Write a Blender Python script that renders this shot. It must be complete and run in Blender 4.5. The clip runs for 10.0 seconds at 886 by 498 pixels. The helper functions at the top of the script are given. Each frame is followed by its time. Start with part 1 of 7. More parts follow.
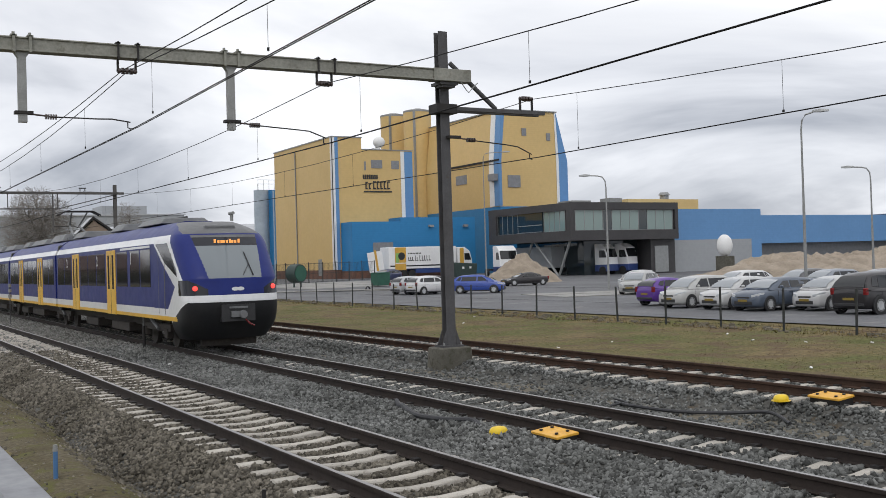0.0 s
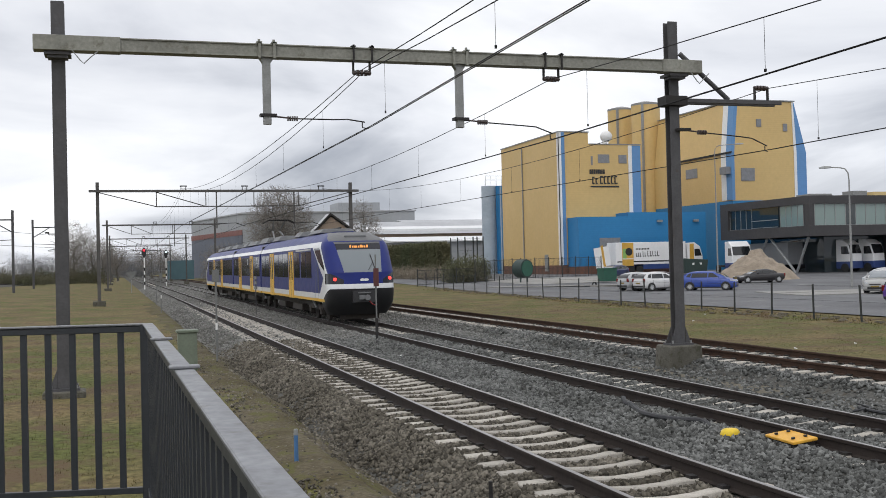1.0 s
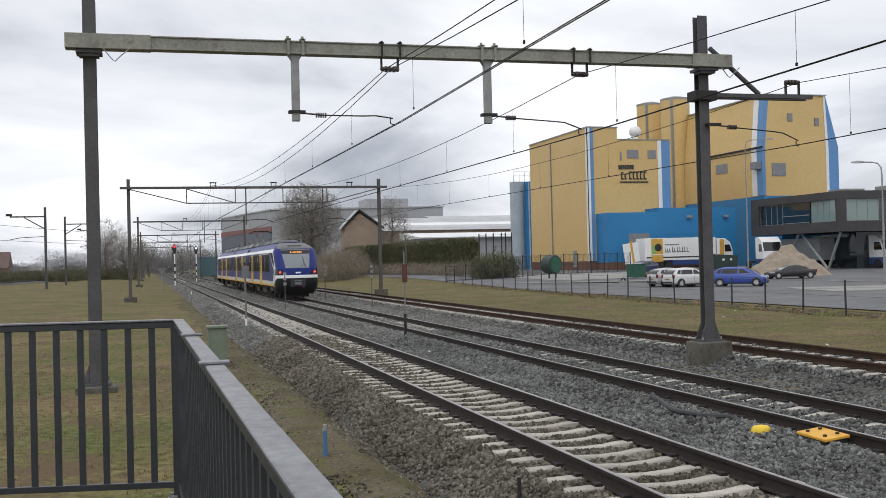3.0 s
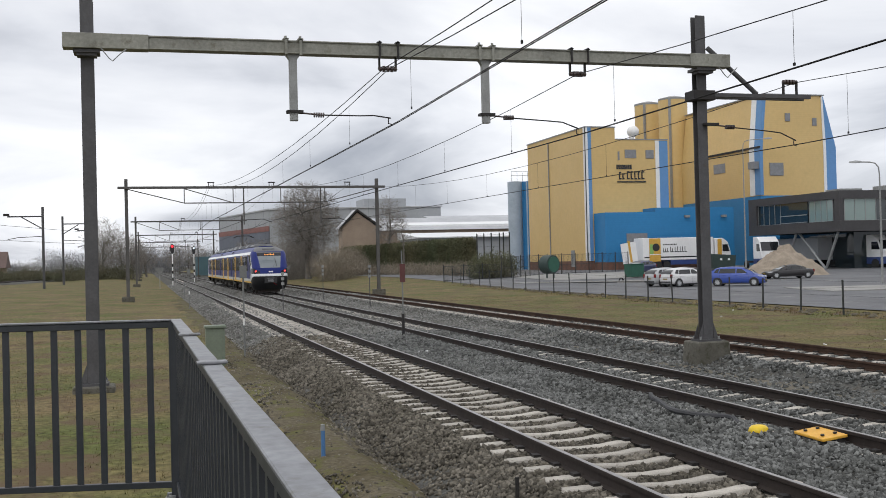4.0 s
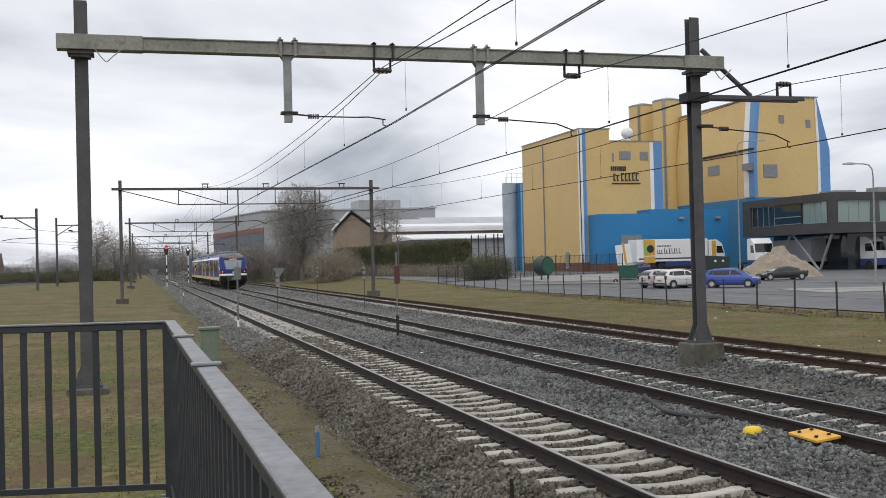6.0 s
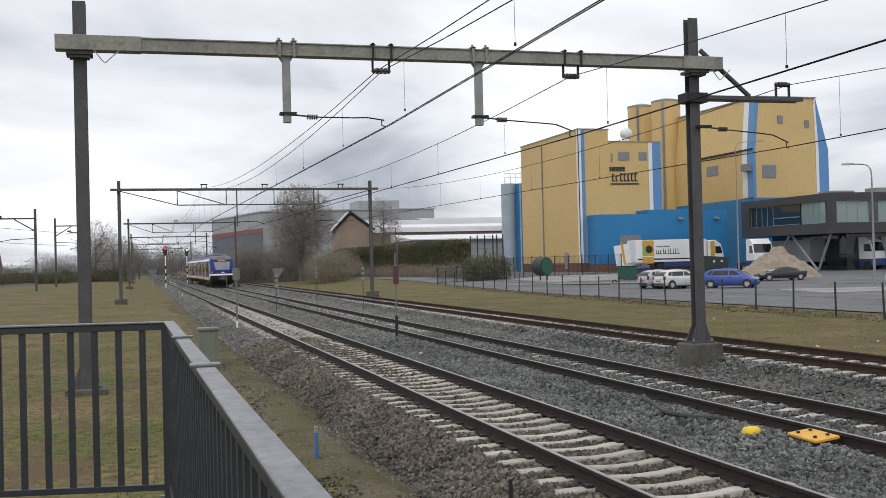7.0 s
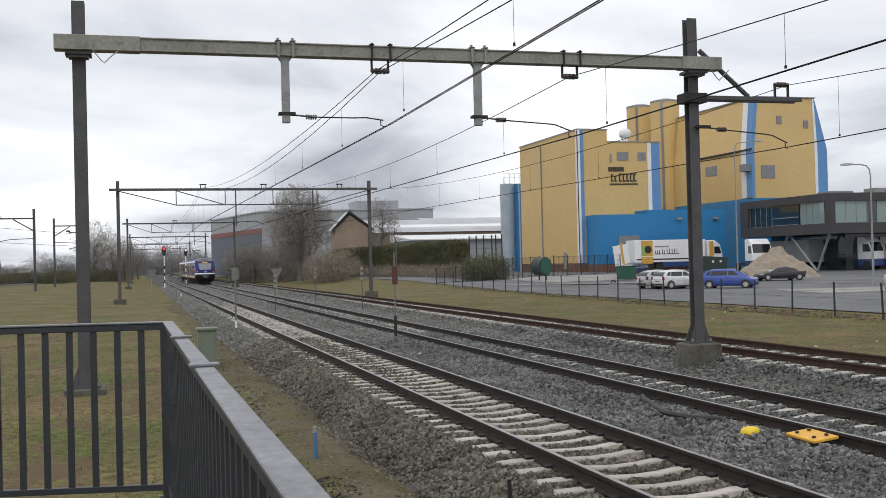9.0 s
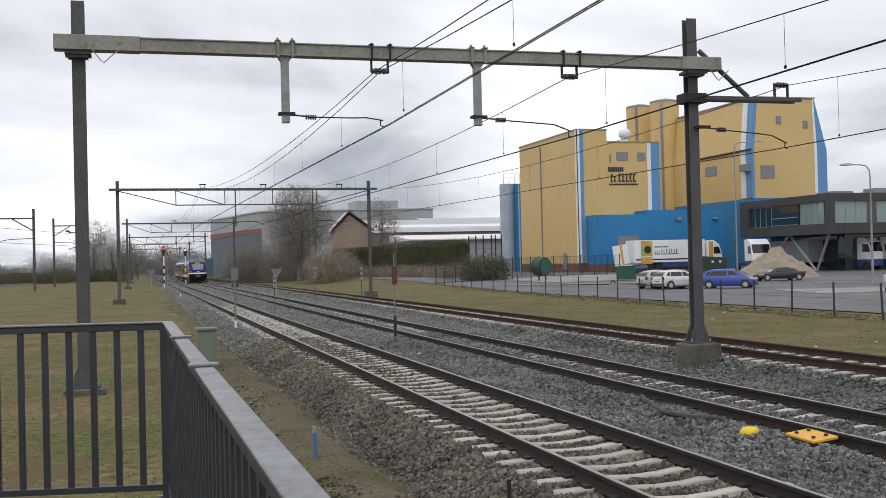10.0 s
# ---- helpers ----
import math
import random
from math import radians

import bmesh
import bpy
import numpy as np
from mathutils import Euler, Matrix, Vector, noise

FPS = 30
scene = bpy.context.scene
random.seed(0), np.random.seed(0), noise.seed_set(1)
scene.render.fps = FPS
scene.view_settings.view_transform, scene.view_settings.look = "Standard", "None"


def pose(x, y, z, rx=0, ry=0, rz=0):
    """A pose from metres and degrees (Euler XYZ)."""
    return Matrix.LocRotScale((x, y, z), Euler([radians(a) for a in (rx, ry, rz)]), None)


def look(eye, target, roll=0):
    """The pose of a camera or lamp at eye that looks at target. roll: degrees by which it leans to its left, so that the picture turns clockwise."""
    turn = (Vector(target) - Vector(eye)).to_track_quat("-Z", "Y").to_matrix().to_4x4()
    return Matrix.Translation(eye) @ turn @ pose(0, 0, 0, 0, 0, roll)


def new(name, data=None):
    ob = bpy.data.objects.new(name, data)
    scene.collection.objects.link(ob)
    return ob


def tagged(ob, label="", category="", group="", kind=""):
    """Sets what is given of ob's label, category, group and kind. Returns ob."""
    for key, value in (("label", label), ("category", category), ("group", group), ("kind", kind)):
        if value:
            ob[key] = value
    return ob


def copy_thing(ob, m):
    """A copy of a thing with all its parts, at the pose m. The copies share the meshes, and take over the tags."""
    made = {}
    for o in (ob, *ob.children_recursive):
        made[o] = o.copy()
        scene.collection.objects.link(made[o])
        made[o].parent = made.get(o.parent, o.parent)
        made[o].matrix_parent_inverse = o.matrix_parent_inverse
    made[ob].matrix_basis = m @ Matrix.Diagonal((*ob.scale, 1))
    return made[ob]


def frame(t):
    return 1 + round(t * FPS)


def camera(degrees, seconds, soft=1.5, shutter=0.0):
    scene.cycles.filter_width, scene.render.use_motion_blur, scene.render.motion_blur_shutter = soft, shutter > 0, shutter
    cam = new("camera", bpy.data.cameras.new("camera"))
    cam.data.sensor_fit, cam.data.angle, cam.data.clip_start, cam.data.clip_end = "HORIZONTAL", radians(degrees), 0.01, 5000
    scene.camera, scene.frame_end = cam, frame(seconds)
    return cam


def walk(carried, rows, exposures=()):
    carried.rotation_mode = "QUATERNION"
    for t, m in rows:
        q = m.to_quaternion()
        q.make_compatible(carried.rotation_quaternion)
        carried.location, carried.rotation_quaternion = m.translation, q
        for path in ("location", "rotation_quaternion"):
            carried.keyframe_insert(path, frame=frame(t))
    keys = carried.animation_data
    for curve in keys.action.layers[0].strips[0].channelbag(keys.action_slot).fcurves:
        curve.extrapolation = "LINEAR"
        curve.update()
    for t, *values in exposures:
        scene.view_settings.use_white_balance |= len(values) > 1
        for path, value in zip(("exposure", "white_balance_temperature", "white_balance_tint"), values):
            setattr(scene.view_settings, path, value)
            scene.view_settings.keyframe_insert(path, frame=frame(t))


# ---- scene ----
# camera: it stands on the platform and only turns
cam = camera(45.93, 10.0, soft=0.75)
EYE = (0.0, 0.0, 2.321)
TURNS = [  # seconds, yaw, pitch, roll
    (0.0, -29.729, 0.722, 1.688),
    (0.5, -22.510, 0.809, 1.424),
    (1.0, -17.373, 0.796, 1.371),
    (1.5, -15.443, 0.756, 1.270),
    (2.0, -15.721, 0.685, 1.388),
    (2.5, -15.803, 0.633, 1.415),
    (4.0, -15.936, 0.602, 1.422),
    (4.5, -16.033, 0.625, 1.425),
    (5.0, -16.119, 0.661, 1.445),
    (5.5, -16.190, 0.667, 1.418),
    (7.0, -16.298, 0.705, 1.442),
    (7.5, -16.328, 0.708, 1.425),
    (8.0, -16.339, 0.710, 1.434),
    (8.5, -16.343, 0.710, 1.432),
    (9.0, -16.355, 0.709, 1.421),
    (9.5, -16.368, 0.711, 1.413),
    (10.0, -16.375, 0.713, 1.404),
]
walk(cam, [(t, pose(*EYE, 90 + pitch, roll, yaw)) for t, yaw, pitch, roll in TURNS])

# ---- world and sun: overcast daylight ----
world = bpy.data.worlds.new("overcast_sky")
scene.world = world
world.use_nodes = True
wn, wl = world.node_tree.nodes, world.node_tree.links
wn.clear()


def wnode(kind, **sets):
    n = wn.new(kind)
    for k, v in sets.items():
        n.inputs[k].default_value = v
    return n


w_out, w_bg = wn.new("ShaderNodeOutputWorld"), wn.new("ShaderNodeBackground")
w_sky = wn.new("ShaderNodeTexSky")
w_sky.sky_type, w_sky.sun_disc = "NISHITA", False
w_sky.sun_elevation, w_sky.sun_rotation = radians(40), radians(215)
w_tc, w_sep = wn.new("ShaderNodeTexCoord"), wn.new("ShaderNodeSeparateXYZ")
wl.new(w_tc.outputs["Generated"], w_sep.inputs[0])


def wmath(op, a, b):
    n = wn.new("ShaderNodeMath")
    n.operation = op
    for i, v in enumerate((a, b)):
        if isinstance(v, (int, float)):
            n.inputs[i].default_value = v
        else:
            wl.new(v, n.inputs[i])
    return n.outputs[0]


up = wmath("ADD", wmath("MAXIMUM", w_sep.outputs[2], 0.0), 0.20)
w_comb = wn.new("ShaderNodeCombineXYZ")
wl.new(wmath("DIVIDE", w_sep.outputs[0], up), w_comb.inputs[0])
wl.new(wmath("DIVIDE", w_sep.outputs[1], up), w_comb.inputs[1])
w_n1 = wnode("ShaderNodeTexNoise", Scale=0.75, Detail=7.0, Roughness=0.5, Distortion=0.5)
w_map = wn.new("ShaderNodeMapping")
w_map.inputs["Location"].default_value = (3.1, -1.7, 0.4)
wl.new(w_comb.outputs[0], w_map.inputs[0])
wl.new(w_map.outputs[0], w_n1.inputs["Vector"])
w_ramp = wn.new("ShaderNodeValToRGB")
w_ramp.color_ramp.elements[0].position, w_ramp.color_ramp.elements[0].color = 0.35, (0.42, 0.445, 0.51, 1)
w_ramp.color_ramp.elements[1].position, w_ramp.color_ramp.elements[1].color = 0.62, (1.13, 1.14, 1.17, 1)
el = w_ramp.color_ramp.elements.new(0.49)
el.color = (0.85, 0.87, 0.93, 1)
wl.new(w_n1.outputs["Fac"], w_ramp.inputs[0])
w_sc = wn.new("ShaderNodeVectorMath")
w_sc.operation = "SCALE"
w_sc.inputs["Scale"].default_value = 0.10
wl.new(w_sky.outputs[0], w_sc.inputs[0])
w_mix = wn.new("ShaderNodeMix")
w_mix.data_type = "RGBA"
w_mix.inputs["Factor"].default_value = 0.93
wl.new(w_sc.outputs[0], w_mix.inputs["A"])
wl.new(w_ramp.outputs[0], w_mix.inputs["B"])
# thin bright cloud low down, thicker layers above
w_zen = wn.new("ShaderNodeVectorMath")
w_zen.operation = "SCALE"
wl.new(w_mix.outputs["Result"], w_zen.inputs[0])
w_low = wmath("MULTIPLY", wmath("MAXIMUM", wmath("SUBTRACT", 0.20, w_sep.outputs[2]), 0.0), 0.8)
wl.new(wmath("ADD", wmath("ADD", wmath("MULTIPLY", wmath("MAXIMUM", w_sep.outputs[2], 0.0), 0.15), 0.92), w_low), w_zen.inputs["Scale"])
wl.new(w_zen.outputs[0], w_bg.inputs[0])
w_bg.inputs[1].default_value = 1.0
wl.new(w_bg.outputs[0], w_out.inputs[0])

sun = new("sun", bpy.data.lights.new("sun", "SUN"))
sun.data.energy, sun.data.angle, sun.data.color = 0.75, radians(25), (1.0, 0.97, 0.93)
sun.matrix_world = look((-30, -45, 60), (0, 0, 0))
scene.view_settings.exposure = 0.0

# ---- materials ----
MATS = {}


def mat(name, col, col2=None, rough=0.7, metal=0.0, scale=3.0, fine=40.0, fine_amt=0.15, bump=0.0, bump_scale=60.0, spec=0.5,
        rnd=0.0, island=0.0, stain=None, stain_at=0.6, stretch=(1, 1, 1), coat=0.0):
    """Two-scale procedural surface: col to col2 in broad patches, fine grain, optional stains, random tint per piece."""
    if name in MATS:
        return MATS[name]
    m = bpy.data.materials.new(name)
    m.use_nodes = True
    nt = m.node_tree
    n, l = nt.nodes, nt.links
    b = n["Principled BSDF"]
    b.inputs["Roughness"].default_value, b.inputs["Metallic"].default_value = rough, metal
    b.inputs["Specular IOR Level"].default_value = spec
    b.inputs["Coat Weight"].default_value = coat
    tc, mp = n.new("ShaderNodeTexCoord"), n.new("ShaderNodeMapping")
    mp.inputs["Scale"].default_value = stretch
    l.new(tc.outputs["Object"], mp.inputs[0])

    def noise_tex(s, detail=4.0, r=0.55):
        t = n.new("ShaderNodeTexNoise")
        t.inputs["Scale"].default_value, t.inputs["Detail"].default_value, t.inputs["Roughness"].default_value = s, detail, r
        l.new(mp.outputs[0], t.inputs["Vector"])
        return t.outputs["Fac"]

    def ramp(src, a, c):
        r = n.new("ShaderNodeMapRange")
        r.inputs["From Min"].default_value, r.inputs["From Max"].default_value = a, c
        l.new(src, r.inputs["Value"])
        return r.outputs[0]

    def mix(fac, a, c, mode="MIX"):
        x = n.new("ShaderNodeMix")
        x.data_type, x.blend_type = "RGBA", mode
        for key, v in (("Factor", fac), ("A", a), ("B", c)):
            if isinstance(v, tuple):
                x.inputs[key].default_value = (*v, 1)
            elif isinstance(v, float):
                x.inputs[key].default_value = v
            else:
                l.new(v, x.inputs[key])
        return x.outputs["Result"]

    col2 = col2 or tuple(c * 0.86 for c in col)
    c = mix(ramp(noise_tex(scale), 0.35, 0.65), col, col2)
    g = n.new("ShaderNodeMapRange")
    g.inputs["From Min"].default_value, g.inputs["From Max"].default_value = 0.25, 0.75
    g.inputs["To Min"].default_value, g.inputs["To Max"].default_value = 1 - fine_amt, 1 + fine_amt
    l.new(noise_tex(fine, 3.0, 0.6), g.inputs["Value"])
    vm = n.new("ShaderNodeVectorMath")
    vm.operation = "SCALE"
    l.new(c, vm.inputs[0])
    l.new(g.outputs[0], vm.inputs["Scale"])
    c = vm.outputs[0]
    if stain:
        c = mix(ramp(noise_tex(scale * 2.7, 6.0, 0.65), stain_at, stain_at + 0.12), c, stain)
    if rnd or island:
        src = n.new("ShaderNodeObjectInfo").outputs["Random"] if rnd else n.new("ShaderNodeNewGeometry").outputs["Random Per Island"]
        amt = rnd or island
        rr = n.new("ShaderNodeMapRange")
        rr.inputs["To Min"].default_value, rr.inputs["To Max"].default_value = 1 - amt, 1 + amt
        l.new(src, rr.inputs["Value"])
        v2 = n.new("ShaderNodeVectorMath")
        v2.operation = "SCALE"
        l.new(c, v2.inputs[0])
        l.new(rr.outputs[0], v2.inputs["Scale"])
        c = v2.outputs[0]
    l.new(c, b.inputs["Base Color"])
    rg = n.new("ShaderNodeMapRange")
    rg.inputs["To Min"].default_value, rg.inputs["To Max"].default_value = max(rough - 0.1, 0.02), min(rough + 0.1, 1)
    l.new(noise_tex(scale * 4), rg.inputs["Value"])
    l.new(rg.outputs[0], b.inputs["Roughness"])
    if bump:
        bp = n.new("ShaderNodeBump")
        bp.inputs["Strength"].default_value, bp.inputs["Distance"].default_value = bump, 0.02
        l.new(noise_tex(bump_scale, 4.0, 0.6), bp.inputs["Height"])
        l.new(bp.outputs[0], b.inputs["Normal"])
    MATS[name] = m
    return m


def glow(name, col, strength):
    if name in MATS:
        return MATS[name]
    m = bpy.data.materials.new(name)
    m.use_nodes = True
    b = m.node_tree.nodes["Principled BSDF"]
    b.inputs["Base Color"].default_value = (*[c * 0.5 for c in col], 1)
    b.inputs["Emission Color"].default_value, b.inputs["Emission Strength"].default_value = (*col, 1), strength
    MATS[name] = m
    return m


def glass(name, tint=(0.02, 0.03, 0.035), rough=0.04, spec=0.6):
    """Dark glazing with a mirror-like coat, as windows look by day from outside."""
    if name in MATS:
        return MATS[name]
    m = bpy.data.materials.new(name)
    m.use_nodes = True
    b = m.node_tree.nodes["Principled BSDF"]
    b.inputs["Base Color"].default_value, b.inputs["Roughness"].default_value = (*tint, 1), rough
    b.inputs["IOR"].default_value, b.inputs["Specular IOR Level"].default_value = 1.52, spec
    MATS[name] = m
    return m


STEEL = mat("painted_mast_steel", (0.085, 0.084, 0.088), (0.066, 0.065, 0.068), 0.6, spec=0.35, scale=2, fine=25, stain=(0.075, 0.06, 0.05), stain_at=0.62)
BEAMGREY = mat("weathered_galvanised_beam", (0.27, 0.27, 0.235), (0.205, 0.205, 0.18), 0.7, scale=1.5, fine=14, fine_amt=0.22, stain=(0.15, 0.14, 0.11), stain_at=0.58, bump=0.15)
GALV = mat("galvanised_steel", (0.29, 0.295, 0.29), (0.23, 0.235, 0.23), 0.5, 0.2, scale=4, fine=30)
DARKIRON = mat("dark_iron", (0.022, 0.021, 0.022), (0.03, 0.027, 0.025), 0.6, spec=0.3, scale=5)
WIRE = mat("contact_wire_copper", (0.02, 0.019, 0.02), (0.014, 0.014, 0.015), 0.6, spec=0.2, scale=1)
INSUL = mat("insulator_glaze", (0.05, 0.035, 0.03), (0.07, 0.05, 0.045), 0.25, scale=8)
CONCRETE = mat("weathered_concrete", (0.115, 0.108, 0.09), (0.08, 0.076, 0.06), 0.9, scale=2.2, fine=30, fine_amt=0.2, stain=(0.055, 0.052, 0.035), stain_at=0.52, bump=0.4)
SLEEPER = mat("concrete_sleeper", (0.45, 0.42, 0.375), (0.36, 0.335, 0.295), 0.9, scale=6, fine=50, fine_amt=0.16, rnd=0.14, stain=(0.2, 0.175, 0.15), stain_at=0.6, bump=0.3)
RAILSIDE = mat("rail_rust_dark", (0.034, 0.026, 0.022), (0.026, 0.02, 0.018), 0.8, spec=0.25, scale=3, fine=40)
RAILTOP = mat("rail_polished", (0.34, 0.33, 0.33), (0.25, 0.24, 0.24), 0.42, 0.6, scale=2, fine=15, stretch=(8, 0.5, 1))
RAILRUST = mat("siding_rail_rust", (0.062, 0.037, 0.026), (0.044, 0.028, 0.021), 0.9, spec=0.2, scale=3, fine=40, fine_amt=0.25)
BALLAST = mat("ballast_bed", (0.105, 0.103, 0.095), (0.068, 0.067, 0.061), 0.97, spec=0.15, scale=0.8, fine=18, fine_amt=0.5, bump=1.0, bump_scale=16, stain=(0.075, 0.06, 0.042), stain_at=0.56)
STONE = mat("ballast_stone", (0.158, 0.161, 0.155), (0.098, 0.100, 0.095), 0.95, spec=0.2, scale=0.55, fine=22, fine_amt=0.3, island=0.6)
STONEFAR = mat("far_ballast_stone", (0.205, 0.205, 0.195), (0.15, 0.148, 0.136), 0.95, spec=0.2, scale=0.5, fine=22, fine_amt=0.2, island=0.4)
# Distant portals: mast steel lightened, with the far haze put into its colour.
FARSTEEL = mat("haze_tinted_mast_steel", (0.105, 0.10, 0.097), (0.08, 0.077, 0.074), 0.7, spec=0.3, scale=2, fine=20)
STONEBROWN = mat("dusty_ballast_stone", (0.150, 0.136, 0.112), (0.085, 0.076, 0.060), 0.95, spec=0.2, scale=0.7, fine=22, fine_amt=0.3, island=0.62)

# ---- mesh building ----


class Build:
    """Collects vertices and faces of one mesh."""

    def __init__(self):
        self.v, self.f = [], []

    def add(self, verts, faces):
        o = len(self.v)
        self.v.extend(tuple(p) for p in verts)
        self.f.extend(tuple(i + o for i in q) for q in faces)
        return self

    def box(self, x0, y0, z0, x1, y1, z1, m=None):
        vs = [(x, y, z) for z in (z0, z1) for x, y in ((x0, y0), (x1, y0), (x1, y1), (x0, y1))]
        if m is not None:
            vs = [m @ Vector(p) for p in vs]
        return self.add(vs, [(3, 2, 1, 0), (4, 5, 6, 7), (0, 1, 5, 4), (1, 2, 6, 5), (2, 3, 7, 6), (3, 0, 4, 7)])

    def cyl(self, p0, p1, r0, r1=None, n=10, caps=True):
        r1 = r0 if r1 is None else r1
        p0, p1 = Vector(p0), Vector(p1)
        w = (p1 - p0).normalized()
        u = w.orthogonal().normalized()
        t = w.cross(u)
        vs, fs = [], []
        for p, r in ((p0, r0), (p1, r1)):
            vs += [p + (u * math.cos(a) + t * math.sin(a)) * r for a in (2 * math.pi * i / n for i in range(n))]
        fs = [(i, (i + 1) % n, n + (i + 1) % n, n + i) for i in range(n)]
        if caps:
            fs += [tuple(range(n))[::-1], tuple(range(n, 2 * n))]
        return self.add(vs, fs)

    def tube(self, pts, r, n=6):
        pts = [Vector(p) for p in pts]
        vs, fs = [], []
        for i, p in enumerate(pts):
            w = (pts[min(i + 1, len(pts) - 1)] - pts[max(i - 1, 0)]).normalized()
            ref = Vector((0, 0, 1)) if abs(w.z) < 0.9 else Vector((1, 0, 0))
            u = w.cross(ref).normalized()
            t = u.cross(w)
            vs += [p + (u * math.cos(a) + t * math.sin(a)) * r for a in (2 * math.pi * k / n for k in range(n))]
        for i in range(len(pts) - 1):
            fs += [(i * n + k, i * n + (k + 1) % n, (i + 1) * n + (k + 1) % n, (i + 1) * n + k) for k in range(n)]
        fs += [tuple(range(n))[::-1], tuple(range((len(pts) - 1) * n, len(pts) * n))]
        return self.add(vs, fs)

    def loft(self, rings, caps=True, closed=True):
        n = len(rings[0])
        vs = [p for r in rings for p in r]
        fs = []
        for i in range(len(rings) - 1):
            for k in range(n if closed else n - 1):
                fs.append((i * n + k, i * n + (k + 1) % n, (i + 1) * n + (k + 1) % n, (i + 1) * n + k))
        if caps:
            fs += [tuple(range(n))[::-1], tuple(range((len(rings) - 1) * n, len(rings) * n))]
        return self.add(vs, fs)

    def prism(self, poly, axis, a, b):
        """poly: 2D points in the plane across axis ('x': y,z; 'y': x,z; 'z': x,y), run from a to b."""
        def at(p, s):
            return {"x": (s, p[0], p[1]), "y": (p[0], s, p[1]), "z": (p[0], p[1], s)}[axis]
        return self.loft([[at(p, a) for p in poly], [at(p, b) for p in poly]])

    def ball(self, c, rx, ry, rz, n=12, k=8):
        rings = []
        for i in range(1, k):
            a = math.pi * i / k
            rings.append([(c[0] + rx * math.sin(a) * math.cos(2 * math.pi * j / n), c[1] + ry * math.sin(a) * math.sin(2 * math.pi * j / n),
                           c[2] - rz * math.cos(a)) for j in range(n)])
        return self.loft(rings)

    def lathe(self, c, prof, n=14):
        return self.loft([[(c[0] + r * math.cos(2 * math.pi * j / n), c[1] + r * math.sin(2 * math.pi * j / n), c[2] + z) for j in range(n)] for r, z in prof])

    def mesh(self, name, material, bevel=0.0, smooth=False, seg=1):
        me = bpy.data.meshes.new(name)
        me.from_pydata([tuple(p) for p in self.v], [], self.f)
        bm = bmesh.new()
        bm.from_mesh(me)
        bmesh.ops.recalc_face_normals(bm, faces=bm.faces)
        if bevel:
            es = [e for e in bm.edges if len(e.link_faces) == 2 and e.calc_face_angle(0) > 0.5]
            bmesh.ops.bevel(bm, geom=es, offset=bevel, segments=seg, affect="EDGES", profile=0.5, clamp_overlap=True)
        for q in bm.faces:
            q.smooth = smooth
        if smooth:
            for e in bm.edges:
                if len(e.link_faces) == 2 and e.calc_face_angle(0) > 0.7:
                    e.smooth = False
        bm.to_mesh(me)
        bm.free()
        for x in (material if isinstance(material, (list, tuple)) else [material]):
            me.materials.append(x)
        return me


def part(name, build, material, parent=None, label="", bevel=0.0, smooth=False, seg=1):
    ob = new(name, build.mesh(name, material, bevel, smooth, seg) if isinstance(build, Build) else build)
    ob.parent = parent
    if label:
        tagged(ob, label)
    return ob


def thing(name, label, category, group="", m=None, kind=""):
    ob = new(name)
    ob.empty_display_size = 0.2
    tagged(ob, label, category, group, kind)
    if m is not None:
        ob.matrix_basis = m
    return ob


def single(name, build, material, label, category="", group="", kind="", bevel=0.0, smooth=False, m=None):
    ob = part(name, build, material, None, "", bevel, smooth)
    if m is not None:
        ob.matrix_basis = m
    return tagged(ob, label, category, group, kind)


def B():
    return Build()


# ---- plan, in metres: tracks run along y, rail tops at z = 0 ----
TRACKS = (5.50, 9.41, 15.06)
GAUGE = 1.505
PORTAL_Y = 23.26


def smooth(a, b, x):
    t = min(max((x - a) / (b - a), 0), 1)
    return t * t * (3 - 2 * t)


def ground_z(x, y):
    z = -0.30
    z += 0.75 * smooth(70, 130, y) * smooth(19, 34, x)
    z += 0.55 * smooth(45, 110, y) * smooth(1.0, -6, x)
    z -= 0.13 * smooth(17.5, 19, x) * smooth(29.9, 28.6, x) * smooth(75, 50, y)
    z -= 0.40 * smooth(2.6, 3.6, x) * smooth(17.3, 16.5, x)
    if x < 2.5:
        z -= 0.25 * smooth(2.5, 1.2, x) * smooth(-3.5, -0.5, x) * smooth(19, 12, y)
    if -25 < x < 29 and -10 < y < 120:
        z += 0.05 * noise.noise((x * 0.35, y * 0.35, 0)) + 0.025 * noise.noise((x * 1.6, y * 1.6, 5))
    return z

# ---- ground ----
GRASS = mat("winter_grass", (0.090, 0.100, 0.031), (0.164, 0.125, 0.063), 0.95, spec=0.15, scale=0.32, fine=7, fine_amt=0.6, bump=0.9, bump_scale=18, stain=(0.118, 0.083, 0.05), stain_at=0.5)
ASPHALT = mat("parking_asphalt", (0.135, 0.137, 0.144), (0.088, 0.090, 0.096), 0.8, scale=0.16, fine=6, fine_amt=0.28, stain=(0.215, 0.21, 0.20), stain_at=0.6)
PAVING = mat("pale_concrete_paving", (0.30, 0.295, 0.28), (0.23, 0.225, 0.21), 0.9, scale=0.5, fine=12, fine_amt=0.2)
SANDM = mat("building_sand", (0.33, 0.275, 0.215), (0.23, 0.19, 0.145), 0.95, scale=0.7, fine=10, fine_amt=0.25, bump=0.7, bump_scale=8, stain=(0.2, 0.165, 0.12), stain_at=0.6)
